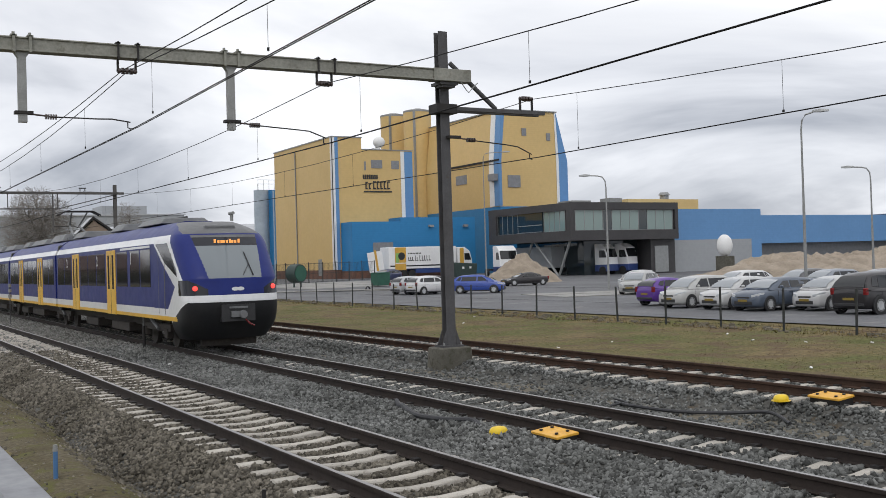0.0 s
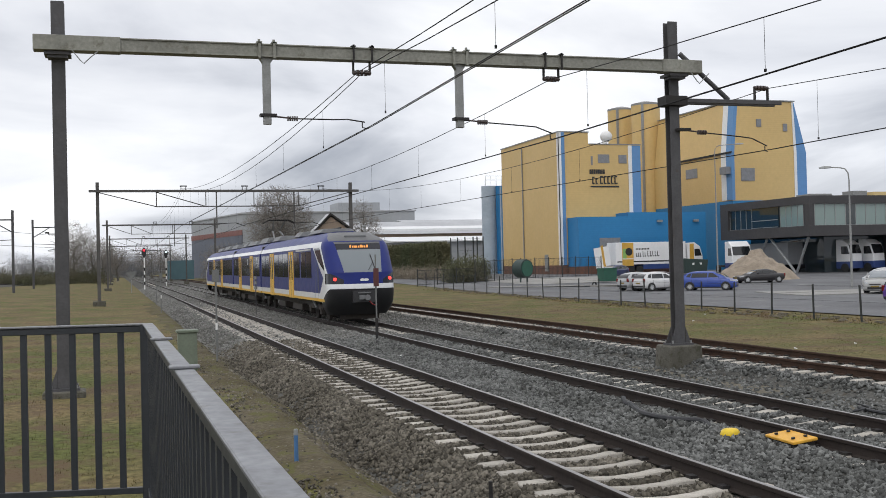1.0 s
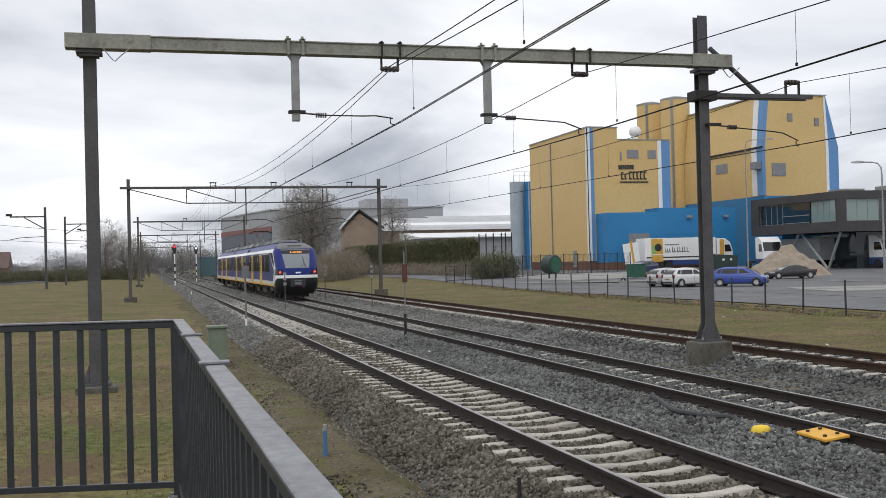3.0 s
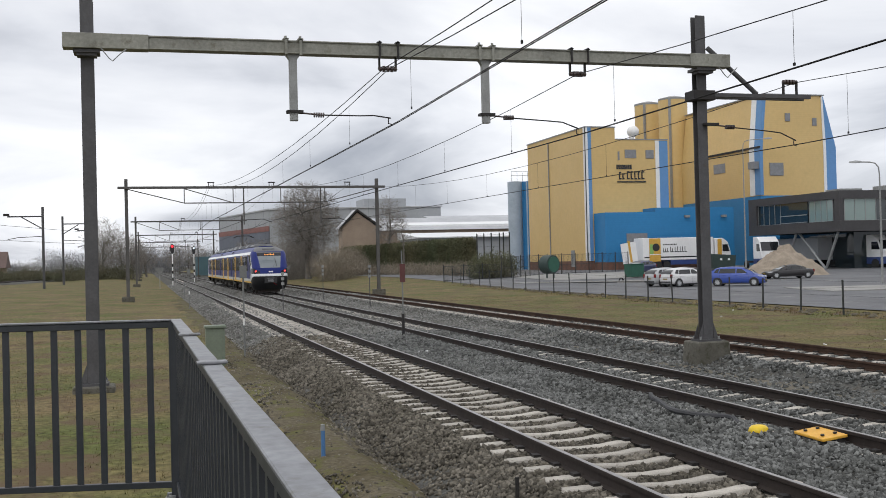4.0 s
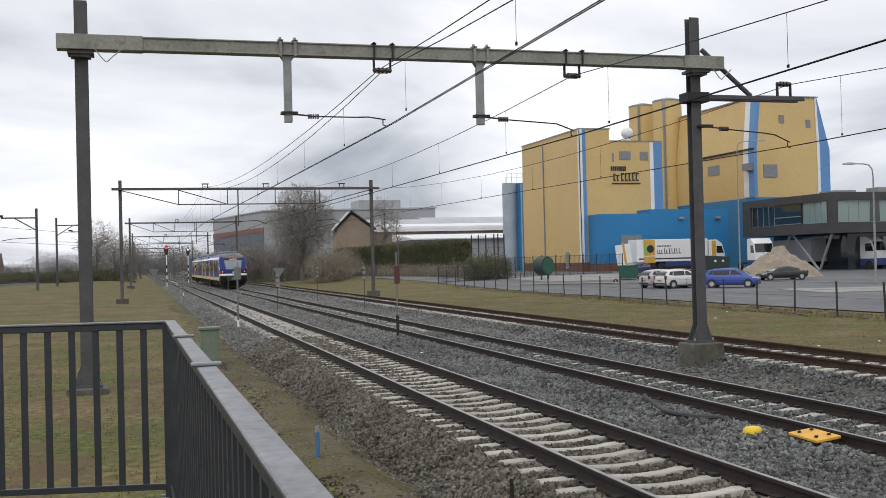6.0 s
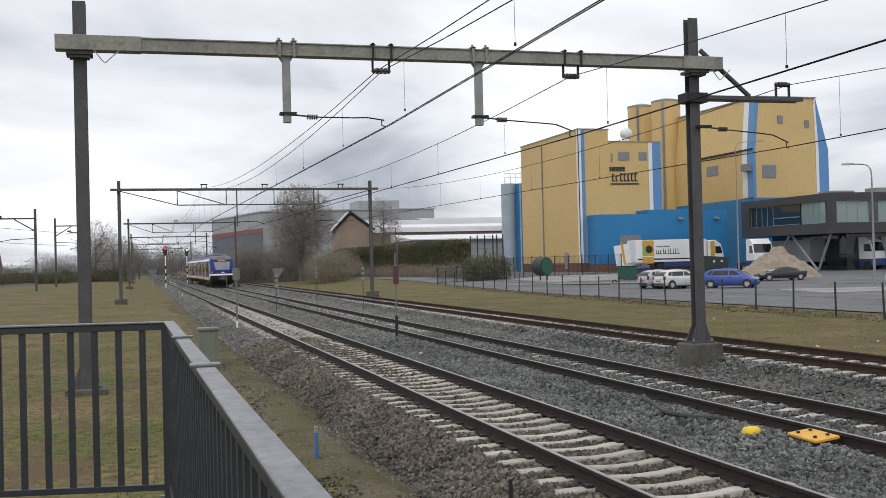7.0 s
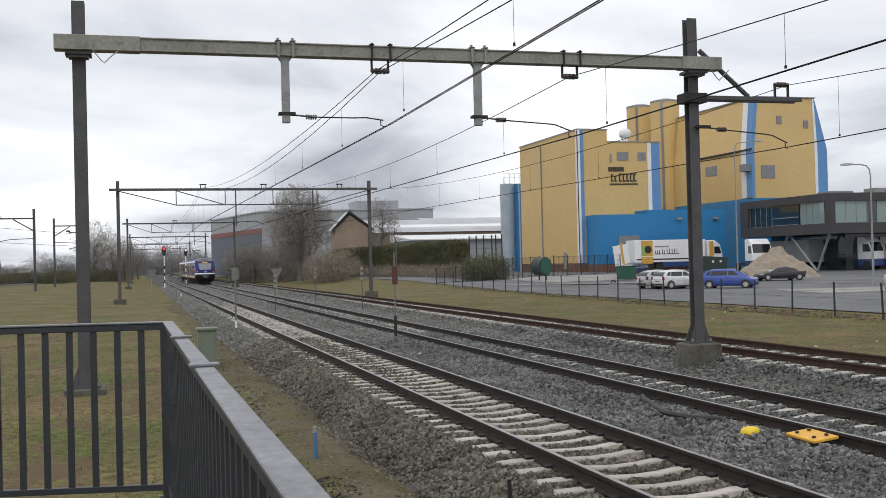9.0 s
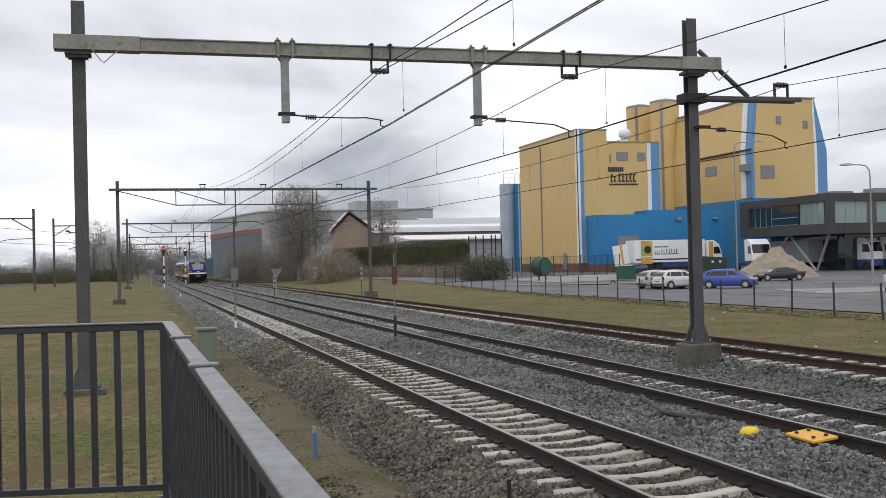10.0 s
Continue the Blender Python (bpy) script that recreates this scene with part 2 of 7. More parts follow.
MUD = mat("sandy_mud", (0.130, 0.112, 0.081), (0.098, 0.087, 0.063), 0.95, scale=0.9, fine=15, fine_amt=0.3, bump=0.6, bump_scale=20)


def axis_steps(a, fine_a, fine_b, b, step):
    xs = [a, a * 0.5 + fine_a * 0.5] if a < fine_a else []
    n = int((fine_b - fine_a) / step)
    xs += [fine_a + (fine_b - fine_a) * i / n for i in range(n + 1)]
    d = step
    while xs[-1] < b:
        d *= 1.35
        xs.append(min(xs[-1] + d, b))
    return xs


def sheet(xs, ys, z):
    b = B()
    b.v = [(x, y, z(x, y)) for y in ys for x in xs]
    n = len(xs)
    b.f = [(j * n + i, j * n + i + 1, (j + 1) * n + i + 1, (j + 1) * n + i) for j in range(len(ys) - 1) for i in range(n - 1)]
    return b


gx = [-1500, -700, -350, -180, -100, -60] + axis_steps(-40, -40, 40, 2500, 0.8)
gy = [-400, -150, -60, -25] + axis_steps(-10, -10, 60, 3500, 0.8)
ground = single("ground", sheet(gx, gy, ground_z), GRASS, "flat winter grass land with worn brown patches", "ground", kind="structure", smooth=True)


def ballast_z(x, y):
    """Height of the stone bed across the three tracks."""
    top = -0.20 if x < 11.2 else -0.22
    z = top - 0.42 * smooth(4.25, 3.05, x + 0.18 * noise.noise((x * 0.3, y * 0.5, 7))) - 0.34 * smooth(16.3, 17.4, x)
    for cx in TRACKS[:1]:
        z -= 0.035 * smooth(cx - 0.72, cx - 0.45, x) * smooth(cx + 0.72, cx + 0.45, x)
    z += 0.03 * smooth(7.85, 8.1, x) * smooth(8.6, 8.4, x) 
    z -= 0.07 * smooth(6.9, 7.3, x) * smooth(8.0, 7.6, x) + 0.20 * smooth(11.0, 11.8, x) * smooth(13.7, 13.2, x)
    for cx in TRACKS:
        z += 0.04 * smooth(45, 95, y) * smooth(cx - 1.5, cx - 1.2, x) * smooth(cx + 1.5, cx + 1.2, x)
    return z + 0.022 * noise.noise((x * 2.2, y * 2.2, 3)) + 0.015 * noise.noise((x * 6, y * 6, 9))


bx = [2.5 + 0.25 * i for i in range(61)]
by_ = axis_steps(-40, -12, 60, 900, 0.4)
single("ballast_bed", sheet(bx, by_, ballast_z), BALLAST, "grey crushed-stone railway ballast bed", "ballast", kind="structure", smooth=True)


def site_z(x, y):
    z = -0.296 + 0.75 * smooth(70, 130, y) * smooth(19, 34, x)
    return z + 0.012


def strip(x0, x1, y0, y1, lift, step=4.0):
    nx, ny = max(2, int((x1 - x0) / step)), max(2, int((y1 - y0) / step))
    return sheet([x0 + (x1 - x0) * i / nx for i in range(nx + 1)], [y0 + (y1 - y0) * i / ny for i in range(ny + 1)], lambda x, y: site_z(x, y) + lift)


single("car_park_road", strip(29.9, 200, -60, 175, 0.02), ASPHALT, "dark grey asphalt of the factory car park", "car park", kind="structure", smooth=True)

# ---- tracks ----
RAIL = [(-0.075, -0.172), (0.075, -0.172), (0.075, -0.160), (0.018, -0.145), (0.012, -0.13), (0.012, -0.05), (0.036, -0.038), (0.036, -0.006),
        (0.030, 0.0), (-0.030, 0.0), (-0.036, -0.006), (-0.036, -0.038), (-0.012, -0.05), (-0.012, -0.13), (-0.018, -0.145), (-0.075, -0.160)]


def rail_pair(cx, side_mat, top_mat, name, label):
    t = thing(name, label, "railway track", "railway tracks", kind="structure")
    for s in (-1, 1):
        x = cx + s * GAUGE / 2
        r = part("rail", B().prism([(x + p, z - 0.001) for p, z in RAIL], "y", -40, 900), side_mat, t, smooth=True)
        part("running_surface", B().box(x - 0.027, -40, -0.003, x + 0.027, 900, 0.002), top_mat, r)
    return t


track_1 = rail_pair(TRACKS[0], RAILSIDE, RAILTOP, "track_1", "main line rails with a polished running surface on concrete sleepers")
track_2 = rail_pair(TRACKS[1], RAILSIDE, RAILTOP, "track_2", "main line rails with a polished running surface on concrete sleepers")
track_3 = rail_pair(TRACKS[2], RAILRUST, RAILRUST, "track_3", "rusty brown siding rails half sunk in ballast")


def sleeper_mesh():
    """Prestressed concrete sleeper, lower and narrower in its middle."""
    rings = []
    for x, w, z in ((-1.26, 0.085, -0.19), (-1.24, 0.086, -0.165), (-0.95, 0.086, -0.158), (-0.52, 0.086, -0.160), (-0.30, 0.074, -0.185), (0, 0.07, -0.197),
                    (0.30, 0.074, -0.185), (0.52, 0.086, -0.160), (0.95, 0.086, -0.158), (1.24, 0.086, -0.165), (1.26, 0.085, -0.19)):
        rings.append([(x, -w - 0.03, -0.36), (x, -w, z - 0.015), (x, -w + 0.02, z), (x, w - 0.02, z), (x, w, z - 0.015), (x, w + 0.03, -0.36)])
    return B().loft(rings).mesh("sleeper", SLEEPER)


def clip_mesh():
    b = B()
    for s in (-1, 1):
        for q in (-1, 1):
            x = s * GAUGE / 2 + q * 0.10
            b.box(x - 0.045, -0.06, -0.17, x + 0.045, 0.06, -0.125)
    return b.mesh("rail_clip", DARKIRON)


SL, CL = sleeper_mesh(), clip_mesh()


def sleepers(track, cx, y0, n, far):
    for i in range(n):
        s = part("sleeper", SL, None, track)
        s.location = (cx + 0.02 * math.sin(i * 2.1), y0 + 0.6 * i, 0.004 * math.sin(i * 1.7))
        s.rotation_euler = (0, 0, 0.012 * math.sin(i * 3.3))
        c = part("rail_clip", CL, None, s)
    rest = B()
    me = SL
    vs = [v.co.copy() for v in me.vertices]
    fs = [tuple(p.vertices) for p in me.polygons]
    for k in range(far):
        y = y0 + 0.6 * (n + k)
        rest.add([(v.x + cx, v.y + y, v.z - 0.025) for v in vs], fs)
        if y0 - 0.6 * (k + 1) > -36 and k < 60:
            rest.add([(v.x + cx, v.y + y0 - 0.6 * (k + 1), v.z) for v in vs], fs)
    o = part("far_sleepers", rest, SLEEPER, track)
    tagged(o, kind="stuff")


# ---- catenary portal at the platform end ----
def h_column(b, x, y, z0, z1, w=0.265, d=0.25, t=0.03):
    a, c, k, q = w / 2, d / 2, t, t / 2
    b.prism([(x + u, y + v) for u, v in ((-a, -c), (a, -c), (a, -c + k), (q, -c + k), (q, c - k), (a, c - k), (a, c), (-a, c), (-a, c - k), (-q, c - k), (-q, -c + k), (-a, -c + k))], "z", z0, z1)


def fork_insulator(parent, x, y, z, up=1):
    """A stirrup with two post insulators that holds the messenger wire."""
    f = part("stirrup", B().box(x - 0.21, y - 0.03, z, x - 0.17, y + 0.03, z + 0.42 * up).box(x + 0.17, y - 0.03, z, x + 0.21, y + 0.03, z + 0.42 * up)
             .box(x - 0.21, y - 0.03, z + 0.36 * up - 0.02, x + 0.21, y + 0.03, z + 0.36 * up + 0.02), DARKIRON, parent)
    b = B()
    for s in (-0.17, -0.09, 0, 0.09, 0.17):
        b.cyl((x + s - 0.03, y, z), (x + s + 0.03, y, z), 0.055 if abs(s) > 0.1 else 0.07, n=10)
    b.cyl((x - 0.22, y, z), (x + 0.22, y, z), 0.025)
    part("insulator", b, INSUL, parent)


def steady_arm(parent, x, z, x1, z1, y):
    """Registration arm: clamp, ribbed insulator, thin bowed tube to the contact wire."""
    part("clamp", B().box(x - 0.16, y - 0.1, z - 0.03, x + 0.2, y + 0.1, z + 0.03), DARKIRON, parent)
    dx, dz = x1 - x, z1 - z
    b = B().cyl((x + 0.15, y, z - 0.02), (x + 0.5, y, z - 0.05), 0.02)
    for k in range(5):
        q = x + 0.44 + 0.05 * k
        b.cyl((q, y, z - 0.06), (q + 0.028, y, z - 0.062), 0.058, n=10)
    part("insulator", b, INSUL, parent)
    part("arm", B().tube([(x + 0.5, y, z - 0.06), (x + 0.68 * dx, y, z + 0.32 * dz - 0.03), (x + 0.82 * dx, y, z + 0.5 * dz), (x1, y, z1)], 0.016), DARKIRON, parent)
    part("wire_clip", B().tube([(x1 - 0.06, y, z1), (x1 - 0.06, y, z1 - 0.12), (x1 + 0.02, y, z1 - 0.14)], 0.014), DARKIRON, parent)


Y = PORTAL_Y
portal = thing("catenary_portal", "dark steel masts carrying a weathered grey beam over the tracks", "catenary portal", "catenary portals")
for x, z0, z1, foot in ((-1.07, -0.12, 8.0, -0.45), (13.40, 0.17, 8.24, -0.5)):
    b = B()
    h_column(b, x, Y, z0, z1)
    mast = part("mast", b, STEEL, portal, bevel=0.006)
    part("base_plate", B().box(x - 0.30, Y - 0.22, z0 - 0.02, x + 0.30, Y + 0.22, z0 + 0.03), STEEL, mast)
    g = B()
    for s in (-1, 1):
        g.prism([(x + s * 0.14, z0 + 0.03), (x + s * 0.28, z0 + 0.03), (x + s * 0.14, z0 + 0.42)], "y", Y - 0.13, Y - 0.11)
        g.prism([(x + s * 0.14, z0 + 0.03), (x + s * 0.28, z0 + 0.03), (x + s * 0.14, z0 + 0.42)], "y", Y + 0.11, Y + 0.13)
    tagged(part("gussets", g, STEEL, mast), kind="stuff")
    bolts = B()
    for s in (-0.25, 0.25):
        for q in (-0.17, 0.17):
            bolts.cyl((x + s, Y + q, z0), (x + s, Y + q, z0 + 0.10), 0.025, n=6)
    tagged(part("anchor_bolts", bolts, GALV, mast), kind="stuff")
    if x > 0:
        part("foundation", B().prism([(x - 0.50, foot - 0.1), (x + 0.50, foot - 0.1), (x + 0.44, z0 - 0.02), (x - 0.42, z0 - 0.02)], "y", Y - 0.38, Y + 0.38), CONCRETE, portal, "mossy concrete foundation block", bevel=0.03)
    else:
        part("foundation", B().box(x - 0.42, Y - 0.33, foot, x + 0.42, Y + 0.33, z0 - 0.02), CONCRETE, portal, "low concrete foundation", bevel=0.03)
bz0, bz1 = 6.92, 7.21
yb = Y - 0.29
beam = B().prism([(yb - 0.15, bz0), (yb + 0.15, bz0), (yb + 0.15, bz0 + 0.03), (yb + 0.12, bz0 + 0.03), (yb + 0.12, bz1 - 0.03), (yb + 0.15, bz1 - 0.03), (yb + 0.15, bz1), (yb - 0.15, bz1),
                  (yb - 0.15, bz1 - 0.03), (yb - 0.12, bz1 - 0.03), (yb - 0.12, bz0 + 0.03), (yb - 0.15, bz0 + 0.03)], "x", -1.5, 13.97)
bm_part = part("beam", beam, BEAMGREY, portal, "weathered grey cross beam with grime streaks", bevel=0.005)
for x in (-1.07, 13.40):
    part("beam_sleeve", B().box(x - 0.47, yb - 0.165, bz0 - 0.012, x + (1.25 if x < 0 else 0.62), yb + 0.165, bz1 + 0.012), BEAMGREY, bm_part, bevel=0.008)
    part("bracket", B().box(x - 0.26, yb - 0.1, bz0 - 0.09, x + 0.26, Y + 0.1, bz0 - 0.02).box(x - 0.2, yb - 0.05, bz0 - 0.15, x + 0.2, Y, bz0 - 0.09), STEEL, portal)
    part("earth_strap", B().tube([(x + 0.28, yb - 0.17, bz0), (x + 0.45, yb - 0.18, bz0 - 0.22), (x + 0.52, yb - 0.18, bz0 - 0.28), (x + 0.66, yb - 0.18, bz0 - 0.14), (x + 0.8, yb - 0.17, bz0 - 0.02)], 0.012), GALV, portal)
for x in (3.23, 7.68):
    d = part("drop_tube", B().prism([(x - 0.17, bz0), (x + 0.17, bz0), (x + 0.085, bz0 - 0.12), (x + 0.085, 5.46), (x - 0.085, 5.46), (x - 0.085, bz0 - 0.12)], "y", yb - 0.07, yb + 0.07), GALV, portal, "pale galvanised drop tube", bevel=0.006)
    for s in (-0.16, 0.16):
        part("clamp_bolt", B().box(x + s - 0.03, yb - 0.19, bz0 - 0.03, x + s + 0.03, yb - 0.16, bz1 + 0.03).box(x + s - 0.06, yb - 0.19, bz1 + 0.005, x + s + 0.06, yb + 0.19, bz1 + 0.04).cyl((x + s, yb - 0.1, bz1), (x + s, yb - 0.1, bz1 + 0.1), 0.03, n=6), BEAMGREY, d)
steady_arm(portal, 3.23, 5.66, 5.42, 5.55, yb)
steady_arm(portal, 7.68, 5.66, 10.0, 5.36, yb)
for x in (5.37, 10.0):
    fork_insulator(portal, x, yb, 6.66)
    for s in (-0.21, 0.21):
        part("stirrup_bolt", B().box(x + s - 0.02, yb - 0.19, bz0 - 0.05, x + s + 0.02, yb - 0.16, bz1 + 0.05).box(x + s - 0.05, yb - 0.19, bz1 + 0.005, x + s + 0.05, yb + 0.19, bz1 + 0.03), DARKIRON, portal)
# side arm over the siding
part("outrigger", B().box(13.3, Y - 0.24, 6.20, 16.45, Y - 0.14, 6.30).box(13.3, Y + 0.05, 6.20, 16.45, Y + 0.15, 6.30), STEEL, portal, bevel=0.005)
part("outrigger_clamp", B().box(13.1, Y - 0.26, 6.12, 13.70, Y + 0.2, 6.36), DARKIRON, portal, bevel=0.01)
part("brace", B().tube([(13.54, Y - 0.19, 7.42), (14.9, Y - 0.19, 6.30)], 0.062, 8), STEEL, portal)
fork_insulator(portal, 15.87, Y - 0.19, 6.62, -1)
steady_arm(portal, 13.56, 5.52, 16.0, 5.14, Y - 0.19)

# far portals: lighter lattice beams
def far_portal(y, x0, x1, ztop, zbase, forks):
    p = thing("catenary_portal", "slim lattice catenary portal over the tracks in the distance", "catenary portal", "catenary portals")
    for x in (x0, x1):
        b = B()
        h_column(b, x, y, zbase, ztop, 0.24, 0.24)
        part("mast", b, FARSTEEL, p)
        part("foundation", B().box(x - 0.45, y - 0.4, -0.5, x + 0.45, y + 0.4, zbase), CONCRETE, p)
    zb = ztop - 0.75
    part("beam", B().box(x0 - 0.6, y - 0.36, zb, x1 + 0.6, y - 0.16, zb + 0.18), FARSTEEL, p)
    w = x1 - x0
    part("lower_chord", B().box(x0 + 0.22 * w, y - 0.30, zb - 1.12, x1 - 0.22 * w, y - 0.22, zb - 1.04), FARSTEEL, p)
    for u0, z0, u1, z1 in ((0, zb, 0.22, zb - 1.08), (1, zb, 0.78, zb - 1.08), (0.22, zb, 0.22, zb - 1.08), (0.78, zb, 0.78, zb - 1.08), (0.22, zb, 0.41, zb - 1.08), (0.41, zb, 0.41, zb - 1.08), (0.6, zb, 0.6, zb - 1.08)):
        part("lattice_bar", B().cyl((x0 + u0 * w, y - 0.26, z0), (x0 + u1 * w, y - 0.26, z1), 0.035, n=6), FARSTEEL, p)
    for x in forks:
        part("fork", B().box(x - 0.2, y - 0.29, zb + 0.18, x - 0.15, y - 0.23, zb + 0.46).box(x + 0.15, y - 0.29, zb + 0.18, x + 0.2, y - 0.23, zb + 0.46).box(x - 0.26, y - 0.3, zb + 0.42, x + 0.26, y - 0.22, zb + 0.5), DARKIRON, p)
        if x < 5:
            continue
        part("drop_tube", B().box(x - 2.17, y - 0.31, 5.4, x - 2.08, y - 0.22, zb), FARSTEEL, p)
        part("arm", B().tube([(x - 2.1, y - 0.26, 5.75), (x - 0.7, y - 0.26, 5.8), (x, y - 0.26, 5.55)], 0.03), DARKIRON, p)


PORTALS = [(81.0, -1.2, 17.8), (141.0, -1.0, 12.6), (201.0, -1.0, 12.6), (261.0, -1.0, 12.6), (321.0, -1, 12.6), (400.0, -1, 12.6)]
for y, x0, x1 in PORTALS:
    far_portal(y, x0, x1, 8.9, 0.15, (4.95, 9.5, 15.4) if x1 > 15 else (4.95, 9.5))

# ---- overhead wires ----
def catenary(name, x, z_fork_first, with_feeder):
    t = thing(name, "thin dark overhead contact line with droppers above a track", "overhead line", "overhead lines")

    def at_x(v):
        return x - 0.47 * min(max((v - 23) / 58, 0), 1)
    stops = [(-37.0, z_fork_first), (Y - 0.29, z_fork_first)] + [(p[0] - 0.26, 8.42) for p in PORTALS]
    for n, dx in (("messenger_wire", 0.0),) + ((("feeder_wire", -0.12),) if with_feeder else ()):
        pts = []
        for (ya, za), (yb2, zb2) in zip(stops, stops[1:]):
            sag = 1.05 if n == "messenger_wire" else 0.75
            for i in range(12):
                u = i / 12
                pts.append((at_x(ya + (yb2 - ya) * u) + dx, ya + (yb2 - ya) * u, za + (zb2 - za) * u - 4 * sag * u * (1 - u)))
        part(n, B().tube(pts, 0.010), WIRE, t)
    zn = 5.47 if x < 7 else (5.27 if x < 12 else 5.06)

    def zw(v):
        return zn + (5.62 - zn) * min(max((v - 23) / 58, 0), 1)
    for dx in (-0.02, 0.025):
        part("contact_wire", B().tube([(at_x(yy) + dx + 0.18 * (-1) ** i, yy, zw(yy)) for i, yy in enumerate([-97, -37, Y - 0.29] + [p[0] for p in PORTALS])], 0.0095), WIRE, t)
    yy = -12.0
    k = 0
    while yy < 200:
        for (ya, za), (yb2, zb2) in zip(stops, stops[1:]):
            if ya <= yy < yb2:
                u = (yy - ya) / (yb2 - ya)
                zt = za + (zb2 - za) * u - 4.2 * u * (1 - u)
                zc = zw(yy)
                if zt - zc > 0.15:
                    part("dropper", B().cyl((at_x(yy), yy, zc), (at_x(yy), yy, zt), 0.004, n=4).box(at_x(yy) - 0.013, yy - 0.02, zc, at_x(yy) + 0.013, yy + 0.02, zc + 0.05), WIRE, t)
        yy += 6.6
        k += 1


catenary("overhead_line", 5.40, 6.67, True)
catenary("overhead_line", 10.0, 6.66, False)
catenary("overhead_line", 16.0, 6.60, False)

# ---- platform end with its railing ----
RAILPAINT = mat("railing_paint", (0.027, 0.030, 0.036), (0.020, 0.023, 0.028), 0.45, scale=3, fine=30, stain=(0.08, 0.08, 0.08), stain_at=0.66)
RAILCAP = mat("railing_cap_galvanised", (0.215, 0.22, 0.235), (0.155, 0.16, 0.172), 0.45, 0.15, scale=4, fine=30, fine_amt=0.25, stain=(0.115, 0.112, 0.105), stain_at=0.56)
PLATFORM = mat("platform_slab", (0.085, 0.10, 0.062), (0.062, 0.072, 0.045), 0.9, scale=2, fine=20, fine_amt=0.2, bump=0.3)
RX, RY, RZ = 0.19, 7.05, 1.98
single("platform", B().box(-3.5, -30, -0.6, RX + 0.28, RY + 0.12, 0.80), PLATFORM, "concrete platform end with greenish slab", "platform", kind="structure", bevel=0.02)


def railing_run(p0, p1, label):
    """Flat cap rail, bottom rail and square balusters between two posts."""
    t = thing("railing", label, "railing", "platform railings")
    p0, p1 = Vector(p0), Vector(p1)
    L = (p1 - p0).length
    ang = math.degrees(math.atan2(p1.y - p0.y, p1.x - p0.x))
    t.matrix_basis = pose(p0.x, p0.y, 0, 0, 0, ang)
    n = round(L / 0.150)
    part("bottom_rail", B().box(0, -0.02, 0.885, L, 0.02, 0.925), RAILPAINT, t, bevel=0.003)
    part("upper_rail", B().box(0, -0.022, RZ - 0.055, L, 0.022, RZ - 0.014), RAILPAINT, t, bevel=0.003)
    cuts = [0.0]
    while cuts[-1] < L:
        cuts.append(cuts[-1] + (1.78 if len(cuts) < 2 else (1.57 if len(cuts) < 3 else 2.6)))
    for a, c in zip(cuts, cuts[1:]):
        part("cap_plate", B().box(a + 0.004, -0.033, RZ - 0.012, min(c, L) - 0.004, 0.033, RZ), RAILCAP if abs(ang) > 45 else RAILPAINT, t, "worn pale cap plate", bevel=0.003)
    for c in cuts[1:-1]:
        if abs(ang) > 45 and abs(ang) < 135:
            part("joint_plate", B().box(c - 0.028, -0.052, RZ + 0.001, c + 0.028, 0.052, RZ + 0.012), RAILCAP, t, bevel=0.003)
    bal = B().box(-0.02, -0.008, 0.92, 0.02, 0.008, RZ - 0.05).mesh("baluster", RAILPAINT)
    for i in range(1, n):
        o = part("baluster", bal, None, t)
        o.location = (L * i / n, 0, 0)
    for x in [0.0, L]:
        part("post", B().box(x - 0.025, -0.035, 0.80, x + 0.025, 0.035, RZ - 0.014), RAILPAINT, t, bevel=0.004)
        part("foot_bolt", B().cyl((x + 0.05, -0.05, 0.80), (x + 0.05, -0.05, 0.84), 0.022, n=8).box(x - 0.06, -0.07, 0.80, x + 0.08, 0.07, 0.812), GALV, t)
    return t


railing_run((RX - 0.02, RY, 0), (-3.4, RY + 0.75, 0), "dark grey steel platform railing with upright bars")
railing_run((RX, RY + 0.01, 0), (0.30, -6.0, 0), "dark grey steel platform railing with a pale cap plate")

# ---- factory ----
def cladding(name, col, period=0.3):
    """Ribbed metal cladding."""
    m = mat(name, col, tuple(c * 0.93 for c in col), 0.55, scale=0.12, fine=2.0, fine_amt=0.05, stain=tuple(c * 0.9 for c in col), stain_at=0.62)
    nt = m.node_tree
    n, l = nt.nodes, nt.links
    tc, wv, bp = n.new("ShaderNodeTexCoord"), n.new("ShaderNodeTexWave"), n.new("ShaderNodeBump")
    wv.bands_direction = "Z"
    wv.inputs["Scale"].default_value = 0.314 / period
    l.new(tc.outputs["Object"], wv.inputs["Vector"])
    l.new(wv.outputs["Fac"], bp.inputs["Height"])
    bp.inputs["Strength"].default_value, bp.inputs["Distance"].default_value = 0.10, 0.03
    l.new(bp.outputs[0], n["Principled BSDF"].inputs["Normal"])
    return m


